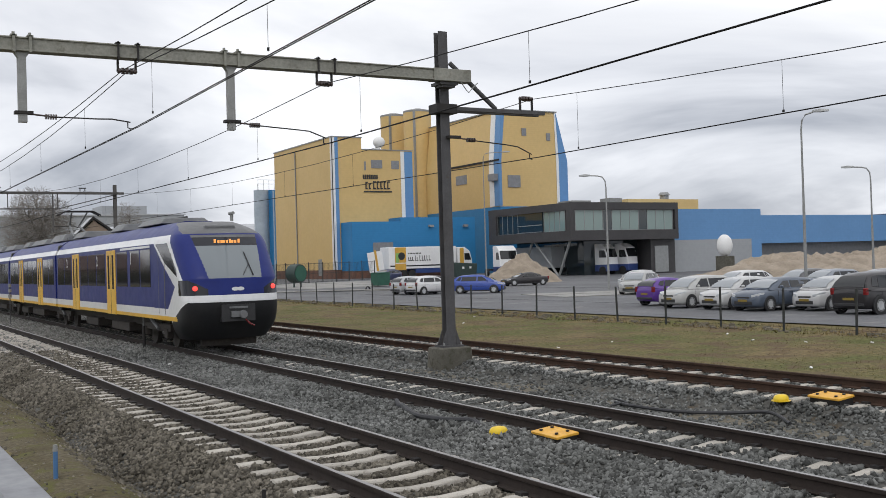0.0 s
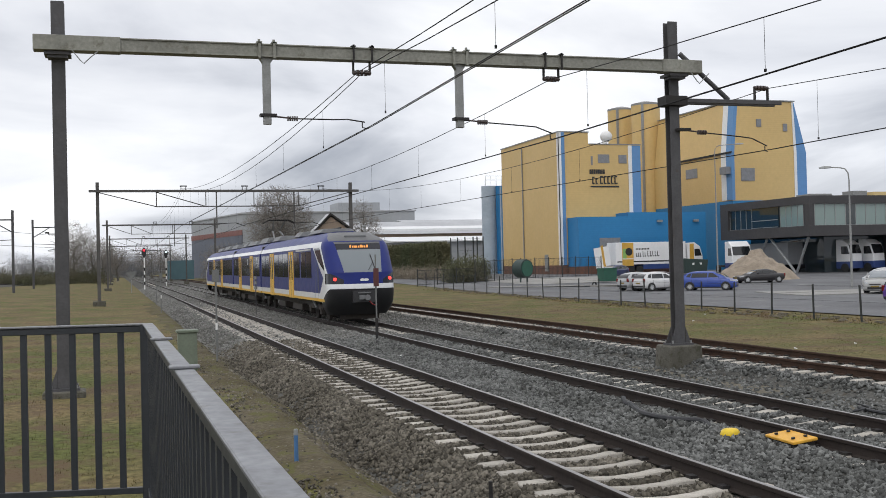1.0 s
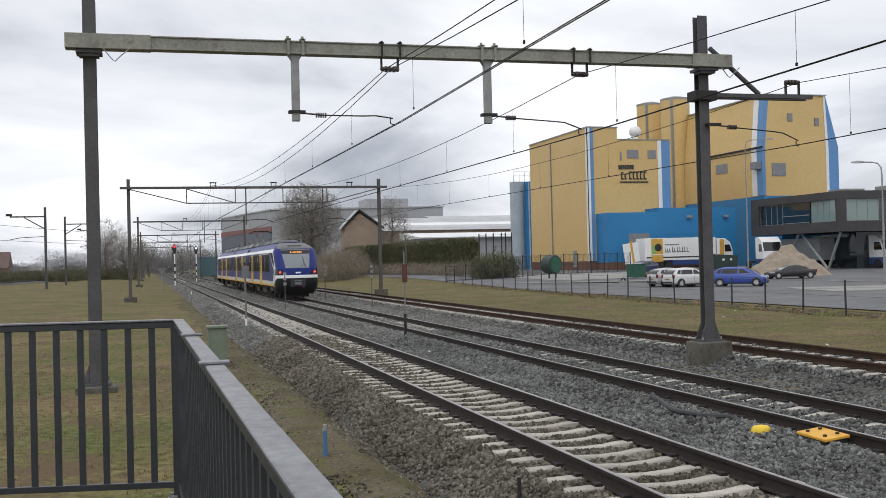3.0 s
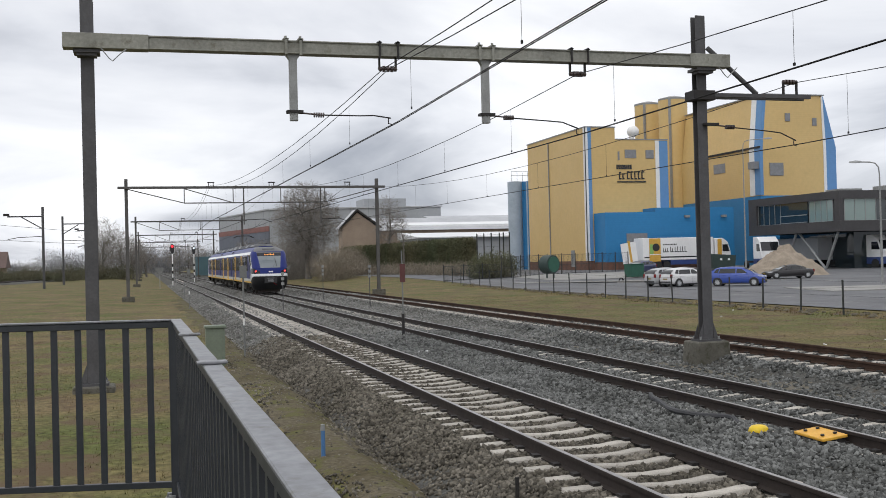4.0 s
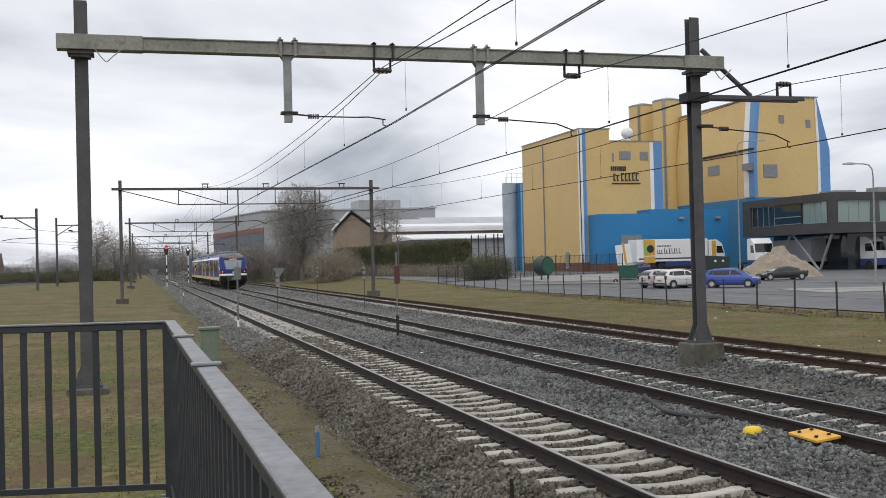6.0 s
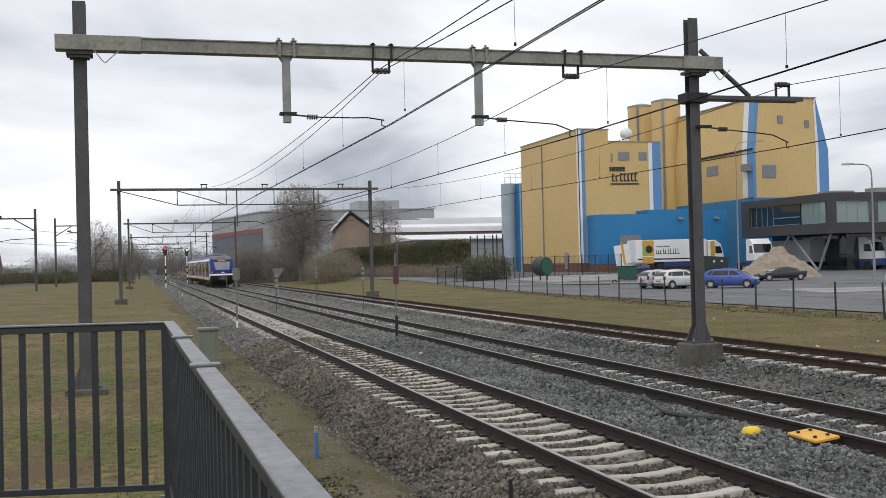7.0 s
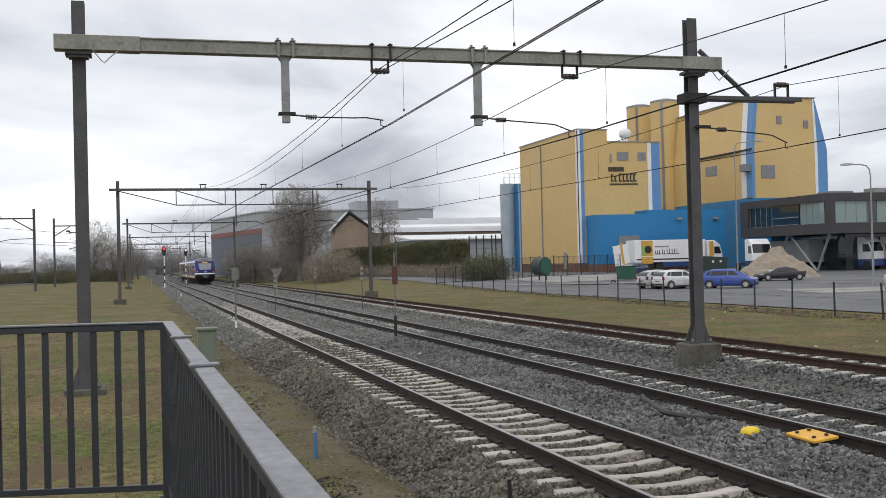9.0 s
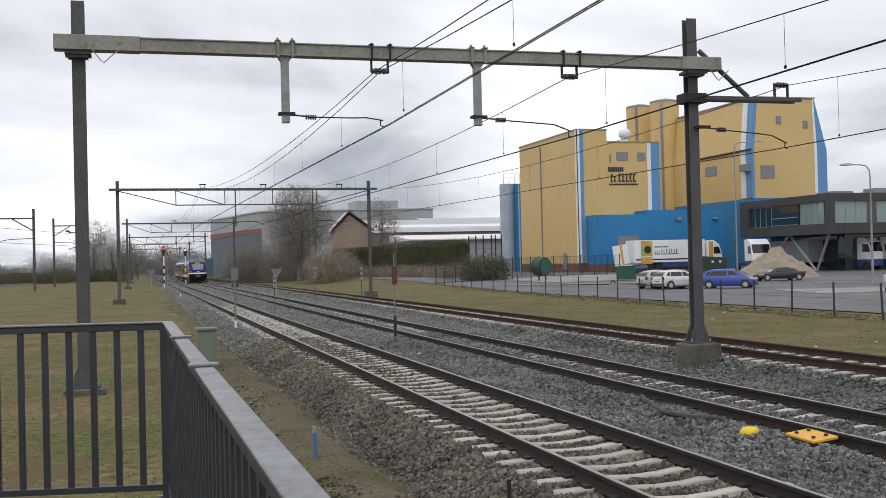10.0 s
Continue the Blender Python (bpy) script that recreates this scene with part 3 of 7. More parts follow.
YELLOW = cladding("ochre_cladding", (0.63, 0.44, 0.18))
BLUE = cladding("bright_blue_cladding", (0.02, 0.19, 0.42))
BLUE2 = cladding("mid_blue_cladding", (0.115, 0.265, 0.50))
WHITE = mat("white_panel", (0.78, 0.78, 0.77), (0.70, 0.70, 0.69), 0.5, scale=0.6, fine=6, fine_amt=0.05)
GREYPANEL = cladding("grey_cladding", (0.32, 0.335, 0.35))
BLACKPANEL = mat("charcoal_facade_panel", (0.052, 0.050, 0.052), (0.042, 0.04, 0.042), 0.6, scale=0.4, fine=5, fine_amt=0.12)
BRICKM = mat("brown_brick_plinth", (0.17, 0.085, 0.06), (0.13, 0.07, 0.05), 0.9, scale=0.8, fine=14, fine_amt=0.3)
LOUVRE = mat("grey_louvre", (0.23, 0.235, 0.25), (0.19, 0.195, 0.2), 0.5, scale=2)
FRAME = mat("window_frame_aluminium", (0.30, 0.31, 0.31), (0.26, 0.27, 0.27), 0.4, 0.3, scale=3)
GLASS_D = glass("dark_glazing")
GLASS_G = glass("greenish_glazing", (0.20, 0.27, 0.255), 0.08)
LETTER = mat("black_lettering", (0.02, 0.02, 0.022), (0.025, 0.025, 0.027), 0.5, scale=3)


def text_part(body, size, m, material, parent, name="lettering", label="", depth=0.02, sx=1.0, bold=0.0):
    c = bpy.data.curves.new(name, "FONT")
    c.body, c.size, c.extrude, c.offset = body, size, depth, bold
    tmp = new("tmp", c)
    me = bpy.data.meshes.new_from_object(tmp.evaluated_get(bpy.context.evaluated_depsgraph_get()))
    bpy.data.objects.remove(tmp)
    me.transform(Matrix.Diagonal((sx, 1, 1, 1)))
    me.name = name
    me.materials.clear()
    me.materials.append(material)
    ob = new(name, me)
    ob.parent = parent
    ob.matrix_basis = m
    if label:
        tagged(ob, label)
    return ob


silo_tower = thing("factory_tower", "ochre metal-clad feed factory tower with white and blue corner strips", "factory")
TX, TY = 57.0, 129.1
part("wall", B().box(TX, TY, 1.7, TX + 4.4, TY + 21.7, 19.6), YELLOW, silo_tower)
part("wall", B().box(TX + 4.403, TY, 1.7, TX + 12.2, TY + 21.7, 18.0), YELLOW, silo_tower)
part("roof_edge", B().box(TX - 0.1, TY - 0.1, 19.603, TX + 4.5, TY + 21.8, 19.75), FRAME, silo_tower)
part("roof_edge", B().box(TX + 4.51, TY - 0.1, 18.003, TX + 12.3, TY + 21.8, 18.12), FRAME, silo_tower)
part("plinth", B().box(TX - 0.05, TY - 0.05, 0, TX + 12.2, TY + 21.7, 1.697), BRICKM, silo_tower, "brown brick plinth")
part("corner_strip", B().box(TX - 0.06, TY - 0.12, 1.7, TX + 0.02, TY + 0.5, 19.58).box(TX - 0.06, TY - 0.12, 1.7, TX + 0.35, TY - 0.01, 19.58), WHITE, silo_tower, "white corner strip")
part("corner_strip", B().box(TX + 0.353, TY - 0.12, 1.7, TX + 0.85, TY - 0.02, 19.58), BLUE2, silo_tower, "blue corner strip")
part("corner_strip", B().box(TX + 10.35, TY - 0.1, 1.7, TX + 10.9, TY - 0.02, 17.9), WHITE, silo_tower, "white corner strip")
part("corner_strip", B().box(TX + 10.903, TY - 0.1, 1.7, TX + 12.2, TY - 0.02, 17.9), BLUE2, silo_tower, "blue corner strip")
part("downpipe", B().cyl((TX - 0.1, TY + 13.0, 1.0), (TX - 0.1, TY + 13.0, 18.8), 0.09), GALV, silo_tower)
for x0, x1, z0, z1 in ((5.8, 7.5, 15.5, 16.65), (8.9, 10.1, 15.45, 16.6), (4.75, 5.0, 15.2, 16.4)):
    w = part("louvre_window", B().box(TX + x0, TY - 0.06, z0, TX + x1, TY - 0.005, z1), LOUVRE, silo_tower, "grey louvred opening")
part("service_door", B().box(TX - 0.06, TY + 4.3, 0.9, TX - 0.005, TY + 5.5, 3.2), FRAME, silo_tower)
part("sign_rule", B().box(TX + 4.6, TY - 0.1, 12.2, TX + 8.85, TY - 0.03, 12.36), LETTER, silo_tower)
for x, w, h in ((4.85, 0.34, 1.0), (5.35, 0.30, 0.8), (6.02, 0.40, 1.1), (6.57, 0.40, 1.1), (7.12, 0.38, 1.1), (7.65, 0.38, 1.1), (8.18, 0.44, 1.1)):
    part("sign_bar", B().box(TX + x, TY - 0.1, 12.62, TX + x + w, TY - 0.03, 12.80).box(TX + x, TY - 0.1, 12.803, TX + x + 0.16, TY - 0.03, 12.617 + h).box(TX + x + 0.163, TY - 0.1, 12.44 + h, TX + x + w, TY - 0.03, 12.62 + h), LETTER, silo_tower, "raised black sign bar")
for i in range(8):
    part("small_letter", B().box(TX + 4.5 + 0.29 * i, TY - 0.07, 14.0, TX + 4.72 + 0.29 * i, TY - 0.01, 14.6), LETTER, silo_tower)
part("roof_vent", B().cyl((TX + 8.4, TY + 3, 18.1), (TX + 8.4, TY + 3, 19.2), 0.35).ball((TX + 8.6, TY + 3, 19.5), 0.85, 0.85, 0.8), WHITE, silo_tower, "white rooftop ventilator", smooth=True)

blue_annex = thing("loading_hall", "bright blue metal-clad low loading hall", "factory hall")
part("wall", B().box(TX + 1.0, 125.5, 1.5, TX + 8.2, TY - 0.13, 8.0), BLUE, blue_annex)
part("wall", B().box(TX + 8.203, 125.5, 1.5, TX + 20.0, TY - 0.13, 8.55), BLUE, blue_annex)
part("plinth", B().box(TX + 0.95, 125.45, 0, TX + 20, TY - 0.13, 1.497), BRICKM, blue_annex, "brown brick plinth")
part("dock_opening", B().box(TX + 4, 125.44, 1.5, TX + 7, 125.495, 5.2), LOUVRE, blue_annex)
for x in (TX + 12.5, TX + 18.0):
    part("wall_lamp", B().box(x, 125.1, 7.2, x + 0.7, 125.49, 7.5), GALV, blue_annex)

main_tower = thing("factory_tower", "tall ochre factory tower with sloping upper edges and blue strips", "factory")
MX, MY = 83.0, 128.0
part("lower_wall", B().box(MX, MY, 0, MX + 12.2, MY + 22, 10.2), BLUE, main_tower, "bright blue lower wall")
part("wall", B().loft([[(MX, MY, 10.203), (MX + 12.2, MY, 10.203), (MX + 12.2, MY + 22, 10.203), (MX, MY + 22, 10.203)],
                       [(MX, MY, 17.0), (MX + 12.2, MY, 17.0), (MX + 12.2, MY + 22, 17.0), (MX, MY + 22, 17.0)],
                       [(MX + 0.9, MY + 0.3, 24.4), (MX + 10.5, MY + 0.3, 24.4), (MX + 10.5, MY + 22, 24.4), (MX + 0.9, MY + 22, 24.4)]]), YELLOW, main_tower)
part("ledge", B().box(MX - 0.25, MY - 0.1, 16.9, MX - 0.02, MY + 17, 17.15), DARKIRON, main_tower)
# strips follow the slope of the wall
for a, c, m_, l_ in ((1.35, 2.6, WHITE, "white corner strip"), (0.0, 1.3, BLUE2, "blue corner strip")):
    part("corner_strip", B().loft([[(MX - 0.03, MY + a, z), (MX - 0.03, MY + c, z), (MX - 0.12, MY + c, z), (MX - 0.12, MY + a, z)] for z in (10.3, 17.0)]
                                  + [[(MX + 0.87, MY + a + 0.3, 24.4), (MX + 0.87, MY + c + 0.3, 24.4), (MX + 0.75, MY + c + 0.3, 24.4), (MX + 0.75, MY + a + 0.3, 24.4)]]), m_, main_tower, l_)
part("corner_strip", B().loft([[(MX - 0.12, MY - 0.1, z), (MX + 0.35, MY - 0.1, z), (MX + 0.35, MY - 0.02, z), (MX - 0.12, MY - 0.02, z)] for z in (10.3, 17.0)]
                              + [[(MX + 0.75, MY + 0.2, 24.4), (MX + 1.3, MY + 0.2, 24.4), (MX + 1.3, MY + 0.28, 24.4), (MX + 0.75, MY + 0.28, 24.4)]]), BLUE2, main_tower, "blue corner strip")
part("corner_strip", B().loft([[(MX + 10.2, MY - 0.1, z), (MX + 10.65, MY - 0.1, z), (MX + 10.65, MY - 0.02, z), (MX + 10.2, MY - 0.02, z)] for z in (10.3, 17.0)]
                              + [[(MX + 10.2, MY + 0.2, 24.3), (MX + 10.45, MY + 0.2, 24.3), (MX + 10.45, MY + 0.28, 24.3), (MX + 10.2, MY + 0.28, 24.3)]]), WHITE, main_tower, "white corner strip")
part("corner_strip", B().loft([[(MX + 10.653, MY - 0.1, z), (MX + 12.25, MY - 0.1, z), (MX + 12.25, MY - 0.02, z), (MX + 10.653, MY - 0.02, z)] for z in (10.3, 17.0)]
                              + [[(MX + 10.453, MY + 0.2, 24.3), (MX + 10.56, MY + 0.2, 24.3), (MX + 10.56, MY + 0.28, 24.3), (MX + 10.453, MY + 0.28, 24.3)]]), BLUE2, main_tower, "blue corner strip")
part("roof_edge", B().box(MX + 0.7, MY + 0.1, 24.403, MX + 10.7, MY + 22.1, 24.55), FRAME, main_tower)
for x0, x1, z0, z1 in ((4.2, 5.0, 20.7, 21.8), (8.6, 9.3, 20.1, 21.2), (1.4, 3.6, 13.0, 14.8)):
    yy = MY - 0.05 + max(0, (z0 + 0.5 - 17) / 7.4 * 0.3)
    part("louvre_window", B().box(MX + x0, yy - 0.06, z0, MX + x1, yy + 0.03, z1), LOUVRE, main_tower, "grey louvred opening")
part("louvre_window", B().box(MX - 0.08, MY + 9.2, 14.2, MX - 0.005, MY + 12.4, 15.6), LOUVRE, main_tower, "grey louvred opening")
part("wall_duct", B().box(MX - 0.9, MY + 0.2, 14.0, MX - 0.02, MY + 1.8, 15.0), LOUVRE, main_tower)

for x, y, r, zt in ((82.9, 152.4, 2.3, 27.2), (81.8, 159.0, 2.2, 27.3)):
    s = thing("storage_silo", "tall ochre cylindrical storage silo beside the tower", "silo", "storage silos")
    part("shell", B().cyl((x, y, 0), (x, y, zt), r, n=28), YELLOW, s, smooth=True)
    part("rim", B().cyl((x, y, zt), (x, y, zt + 0.3), r + 0.04, n=28).cyl((x, y, zt + 0.3), (x, y, zt + 0.7), r, r * 0.3, n=28), GALV, s, smooth=True)
    part("ladder", B().box(x - 0.2 - r * 0.7, y - r * 0.85, 8, x + 0.2 - r * 0.7, y - r * 0.78, zt), FRAME, s)

office = thing("office_block", "charcoal-clad office block raised on slanting steel struts", "office building")
OX0, OX1, OY0, OY1, OZ0, OZ1 = 75.2, 92.2, 100.7, 119.0, 4.45, 9.05
part("shell", B().box(OX0 + 0.35, OY0 + 0.35, OZ0 + 1.21, OX1, OY1, OZ1 - 0.91), BLACKPANEL, office)
part("lower_band", B().box(OX0, OY0, OZ0, OX1, OY1, OZ0 + 1.2), BLACKPANEL, office)
part("upper_band", B().box(OX0, OY0, OZ1 - 0.9, OX1, OY1, OZ1), BLACKPANEL, office)
for q in ((OX0, OY0, OX0 + 0.6, OY0 + 0.9), (OX0, OY1 - 1.8, OX0 + 0.6, OY1), (OX1 - 0.5, OY0, OX1, OY0 + 0.6)):
    part("end_pier", B().box(q[0], q[1], OZ0 + 1.203, q[2], q[3], OZ1 - 0.903), BLACKPANEL, office)


def window_band(parent, along, fixed, a, c, n, z0, z1, gl, label):
    """A band of n panes with frame bars; along 'x' or 'y'."""
    def slab(u0, u1, f0, f1, za, zb):
        return B().box(*((u0, f0, za, u1, f1, zb) if along == "x" else (f0, u0, za, f1, u1, zb)))

    w = part("window", slab(a, c, fixed + 0.011, fixed + 0.016, z0, z1), BLACKPANEL, parent, label)
    for i in range(n + 1):
        u = a + (c - a) * i / n
        part("mullion", slab(u - 0.04, u + 0.04, fixed - 0.06, fixed + 0.01, z0 + 0.05, z1 - 0.05), FRAME, w)
    for z in (z0, z1):
        part("window_frame", slab(a - 0.04, c + 0.04, fixed - 0.07, fixed + 0.01, z - 0.048, z + 0.048), FRAME, w)
    for i in range(n):
        u0, u1 = a + (c - a) * i / n + 0.04, a + (c - a) * (i + 1) / n - 0.04
        g = gl if isinstance(gl, (list, tuple)) is False else gl[i % len(gl)]
        part("pane", B().box(*((u0, fixed - 0.02, z0, u1, fixed + 0.01, z1) if along == "x" else (fixed - 0.02, u0, z0, fixed + 0.01, u1, z1))), g, w)
    return w


window_band(office, "y", OX0 + 0.33, 112.4, 117.2, 4, OZ0 + 1.2, OZ1 - 0.9, GLASS_D, "dark glazed office window")
window_band(office, "y", OX0 + 0.33, 102.2, 106.6, 4, OZ0 + 1.2, OZ1 - 0.9, GLASS_G, "pale screened office window")
window_band(office, "x", OY0 + 0.33, OX0 + 0.9, OX1 - 0.7, 11, OZ0 + 1.2, OZ1 - 0.9, [GLASS_G, GLASS_G, GLASS_G, GLASS_D], "long strip of office windows")
part("loggia", B().box(OX0 + 0.2, 106.8, OZ0 + 1.2, OX0 + 0.34, 112.2, OZ1 - 0.9), GLASS_D, office)
part("balustrade", B().box(OX0 + 0.05, 106.8, OZ0 + 2.1, OX0 + 0.1, 112.2, OZ0 + 2.2).box(OX0 + 0.05, 106.8, OZ0 + 1.25, OX0 + 0.1, 112.2, OZ0 + 1.32), FRAME, office)
for ya, yb3 in ((110, 112.6), (109.4, 104.5), (102.0, 104.4)):
    part("strut", B().cyl((OX0 + 0.8, ya, OZ0), (OX0 + 0.8, yb3, 0.2), 0.16), FRAME, office)
part("ground_floor", B().box(OX0 + 4.5, OY0 + 3.5, 0, OX1 - 4, OY1, OZ0 - 0.003), GLASS_D, office, "dark glazed ground floor")
part("ground_floor", B().box(OX1 - 4, OY0 + 0.8, 0, OX1, OY1, OZ0 - 0.003), BLACKPANEL, office)
part("entrance", B().box(OX1 - 3.4, OY0 + 0.7, 0.3, OX1 - 1.2, OY0 + 0.79, 3.6), FRAME, office)
part("roof_unit", B().box(81, 108, OZ1, 84, 111, OZ1 + 0.7).box(85.5, 106, OZ1, 87.5, 108, OZ1 + 0.9), GALV, office)

hall = thing("factory_hall", "long mid-blue factory hall with a grey roller door", "factory hall")
part("wall", B().box(OX1 + 0.003, 103, 0, 109.3, 140, 8.35), BLUE2, hall)
part("roller_door", B().box(OX1 + 0.4, 102.9, 0, 107.3, 102.99, 4.3), GREYPANEL, hall)
part("wall", B().box(109.303, 124, 3.8, 115.0, 150, 8.2), BLUE, hall)
# Solid block in charcoal: the bay's inner shade is put into its colour.
part("loading_bay", B().box(109.303, 126, 0, 115.0, 150, 3.797), BLACKPANEL, hall, "loading bay as a solid block, its shade put into charcoal colour")
part("wall", B().box(115.003, 117, 3.8, 160, 150, 8.2), BLUE2, hall)
part("loading_bay", B().box(115.003, 119, 0, 160, 150, 3.797), LOUVRE, hall)
part("bay_post", B().box(114.8, 117, 0, 115.3, 117.4, 3.79), FRAME, hall)
part("roof_house", B().box(101, 121, 8.36, 115, 135, 10.9), YELLOW, hall, "ochre rooftop housing")
part("roof_vent", B().cyl((109, 122, 10.9), (109, 122, 11.6), 0.7).cyl((109, 122, 11.6), (109, 122, 12.0), 0.95, 0.6), GALV, hall)
part("far_wing", B().box(160.003, 112, 0, 210, 150, 8.6), BLACKPANEL, hall)

small_silo = thing("feed_silo", "slender blue-grey feed silos at the tower's far side", "silo")
PALESILO = mat("pale_blue_silo", (0.40, 0.46, 0.52), (0.33, 0.39, 0.45), 0.5, scale=0.5, fine=3, fine_amt=0.08)
for x, m_ in ((57.6, PALESILO), (59.4, BLUE)):
    part("shell", B().cyl((x, 158.5, 0), (x, 158.5, 14.6), 1.2, n=20), m_, small_silo, smooth=True)
part("guard_rail", B().box(56.6, 157.4, 15.5, 60.4, 157.44, 15.55).box(56.6, 157.4, 14.6, 56.64, 157.44, 15.5).box(60.36, 157.4, 14.6, 60.4, 157.44, 15.5), FRAME, small_silo)
part("stair_house", B().box(58.5, 153, 0, 62, 157, 14.4), BLUE, small_silo)
part("strip", B().box(58.44, 155.2, 0, 58.49, 155.7, 14.3), PALESILO, small_silo, "pale upright strip")
for z in (4.2, 7.2, 10.2):
    part("window", B().box(58.43, 153.4, z, 58.49, 154.6, z + 2.2), LOUVRE, small_silo, "narrow grey window")
for x in (56.7, 57.6, 58.5, 59.4, 60.3):
    part("guard_post", B().box(x, 157.4, 14.6, x + 0.04, 157.44, 16.2), FRAME, small_silo)
part("guard_rail", B().box(56.6, 157.4, 16.15, 60.4, 157.44, 16.2), FRAME, small_silo)

# ---- car park: vehicles ----
TYRE = mat("tyre_rubber", (0.018, 0.018, 0.019), (0.025, 0.025, 0.025), 0.85, scale=6)
RIM = mat("alloy_rim", (0.48, 0.49, 0.50), (0.38, 0.39, 0.40), 0.35, 0.2, scale=6)
CARGLASS = glass("car_glass", (0.014, 0.016, 0.018), 0.03, 0.6)
# Car windscreens: the bright sky reflection is mostly put into this pale tint.
SCREENGLASS = glass("sky_tinted_windscreen", (0.20, 0.222, 0.24), 0.05, 0.9)
LAMPGLASS = glass("lamp_glass", (0.5, 0.52, 0.54), 0.1)
REDLENS = mat("red_lens", (0.20, 0.012, 0.014), (0.16, 0.01, 0.01), 0.2, scale=5)
PLASTIC = mat("black_plastic", (0.022, 0.022, 0.024), (0.03, 0.03, 0.032), 0.6, scale=6)
PLATE = mat("yellow_plate", (0.26, 0.185, 0.035), (0.22, 0.155, 0.03), 0.4, scale=8)


def paint(name, col, coat=0.25):
    return mat(name, col, tuple(c * 0.93 for c in col), 0.32, 0.0, scale=1.5, fine=60, fine_amt=0.03, coat=coat, stain=tuple(c * 0.85 for c in col), stain_at=0.66)


WHEEL_MESHES = {}


def car(label, col, m, L=4.1, W=1.72, H=1.5, hood=0.95, rear="hatch", group="parked cars", belt=0.98):
    """A parked car, its front at local -y, its base at z = 0."""
    t = thing("car", label, "car", group, m)
    pm = paint("car_paint_" + "_".join(str(int(c * 99)) for c in col), col)
    h = W / 2
    boot = {"hatch": 0.16, "wagon": 0.10, "saloon": 0.85, "suv": 0.14}[rear]
    r = 0.315 if rear != "suv" else 0.37
    ws = hood + 0.72                       # top of the windscreen
    lip = belt - 0.20                      # leading edge of the bonnet
    st = [(-0.02, 0.36, 0.50, h * 0.52), (0.0, 0.27, 0.60, h * 0.70), (0.06, 0.22, lip - 0.06, h * 0.84), (0.20, 0.19, lip + 0.02, h * 0.93), (0.45, 0.18, lip + 0.09, h * 0.98),
          (hood * 0.9, 0.18, belt - 0.04, h), (L * 0.5, 0.18, belt, h), (L - 0.75, 0.19, belt + 0.03, h * 0.99), (L - 0.35, 0.22, belt + 0.04, h * 0.96),
          (L - 0.10, 0.27, belt + 0.01, h * 0.90), (L - 0.02, 0.34, belt - 0.08, h * 0.82), (L, 0.42, belt - 0.22, h * 0.74)]
    rings = []
    for y, zb, zt, w in st:
        d = zt - zb
        half = [(0.86, 0.0), (0.965, 0.12), (1.0, 0.34), (1.0, 0.62), (0.975, 0.82), (0.92, 0.94), (0.80, 1.0)]
        ring = [(w * u, y, zb + d * v) for u, v in half] + [(0, y, zt + 0.035)]
        rings.append([(-p[0], p[1], p[2]) for p in ring[:-1]] + [ring[-1]] + ring[:-1][::-1])
    body = part("body", B().loft(rings), pm, t, smooth=True)
    wb, wt = h * 0.915, h * 0.70
    cab = [(hood * 0.78, belt - 0.02, h * 0.84), (hood * 0.9 + 0.22, belt + (H - belt) * 0.42, h * 0.77), (ws, H - 0.075, wt), (ws + 0.45, H - 0.015, wt), (L * 0.62, H, wt * 0.99),
           (L - boot - 0.62, H - 0.045, wt * 0.97), (L - boot - 0.30, H - 0.13, wt * 0.94), (L - boot + 0.02, belt + (H - belt) * 0.38, h * 0.79), (L - boot + 0.10, belt, h * 0.82)]
    crings = []
    for y, zt, w in cab:
        g = max(zt - 0.10, belt - 0.03)
        crings.append([(-wb, y, belt - 0.06), (-w - 0.03, y, g), (-w * 0.88, y, zt - 0.015), (0, y, zt + 0.012), (w * 0.88, y, zt - 0.015), (w + 0.03, y, g), (wb, y, belt - 0.06)])
    part("cabin", B().loft(crings), pm, t, "painted roof and pillars", smooth=True)

    def side_x(y, z):
        for (ya, za, wa), (yb2, zb2, wb2) in zip(cab, cab[1:]):
            if ya <= y <= yb2:
                u = (y - ya) / (yb2 - ya)
                g = max(za + (zb2 - za) * u - 0.10, belt - 0.03)
                w = wa + (wb2 - wa) * u + 0.03
                return wb + (w - wb) * min(max((z - belt + 0.06) / (g - belt + 0.06), 0), 1)
        return wb

    z0, z1 = belt + 0.03, H - 0.155
    mid = L * 0.50
    panes = (((hood + 0.32, z0), (mid - 0.04, z0), (mid - 0.05, z1), (ws + 0.10, z1)),
             ((mid + 0.05, z0), (L - boot - 0.62, z0), (L - boot - 0.74, z1), (mid + 0.04, z1)),
             ((L - boot - 0.56, z0 + 0.03), (L - boot - 0.24, z0 + 0.06), (L - boot - 0.46, z1 - 0.02), (L - boot - 0.68, z1)))
    for q in (-1, 1):
        for quad in panes:
            inner = [(q * (side_x(y, z) - 0.01), y, z) for y, z in quad]
            part("side_window", B().loft([inner, [(x + q * 0.022, y, z) for x, y, z in inner]]), CARGLASS, t, "dark side window")
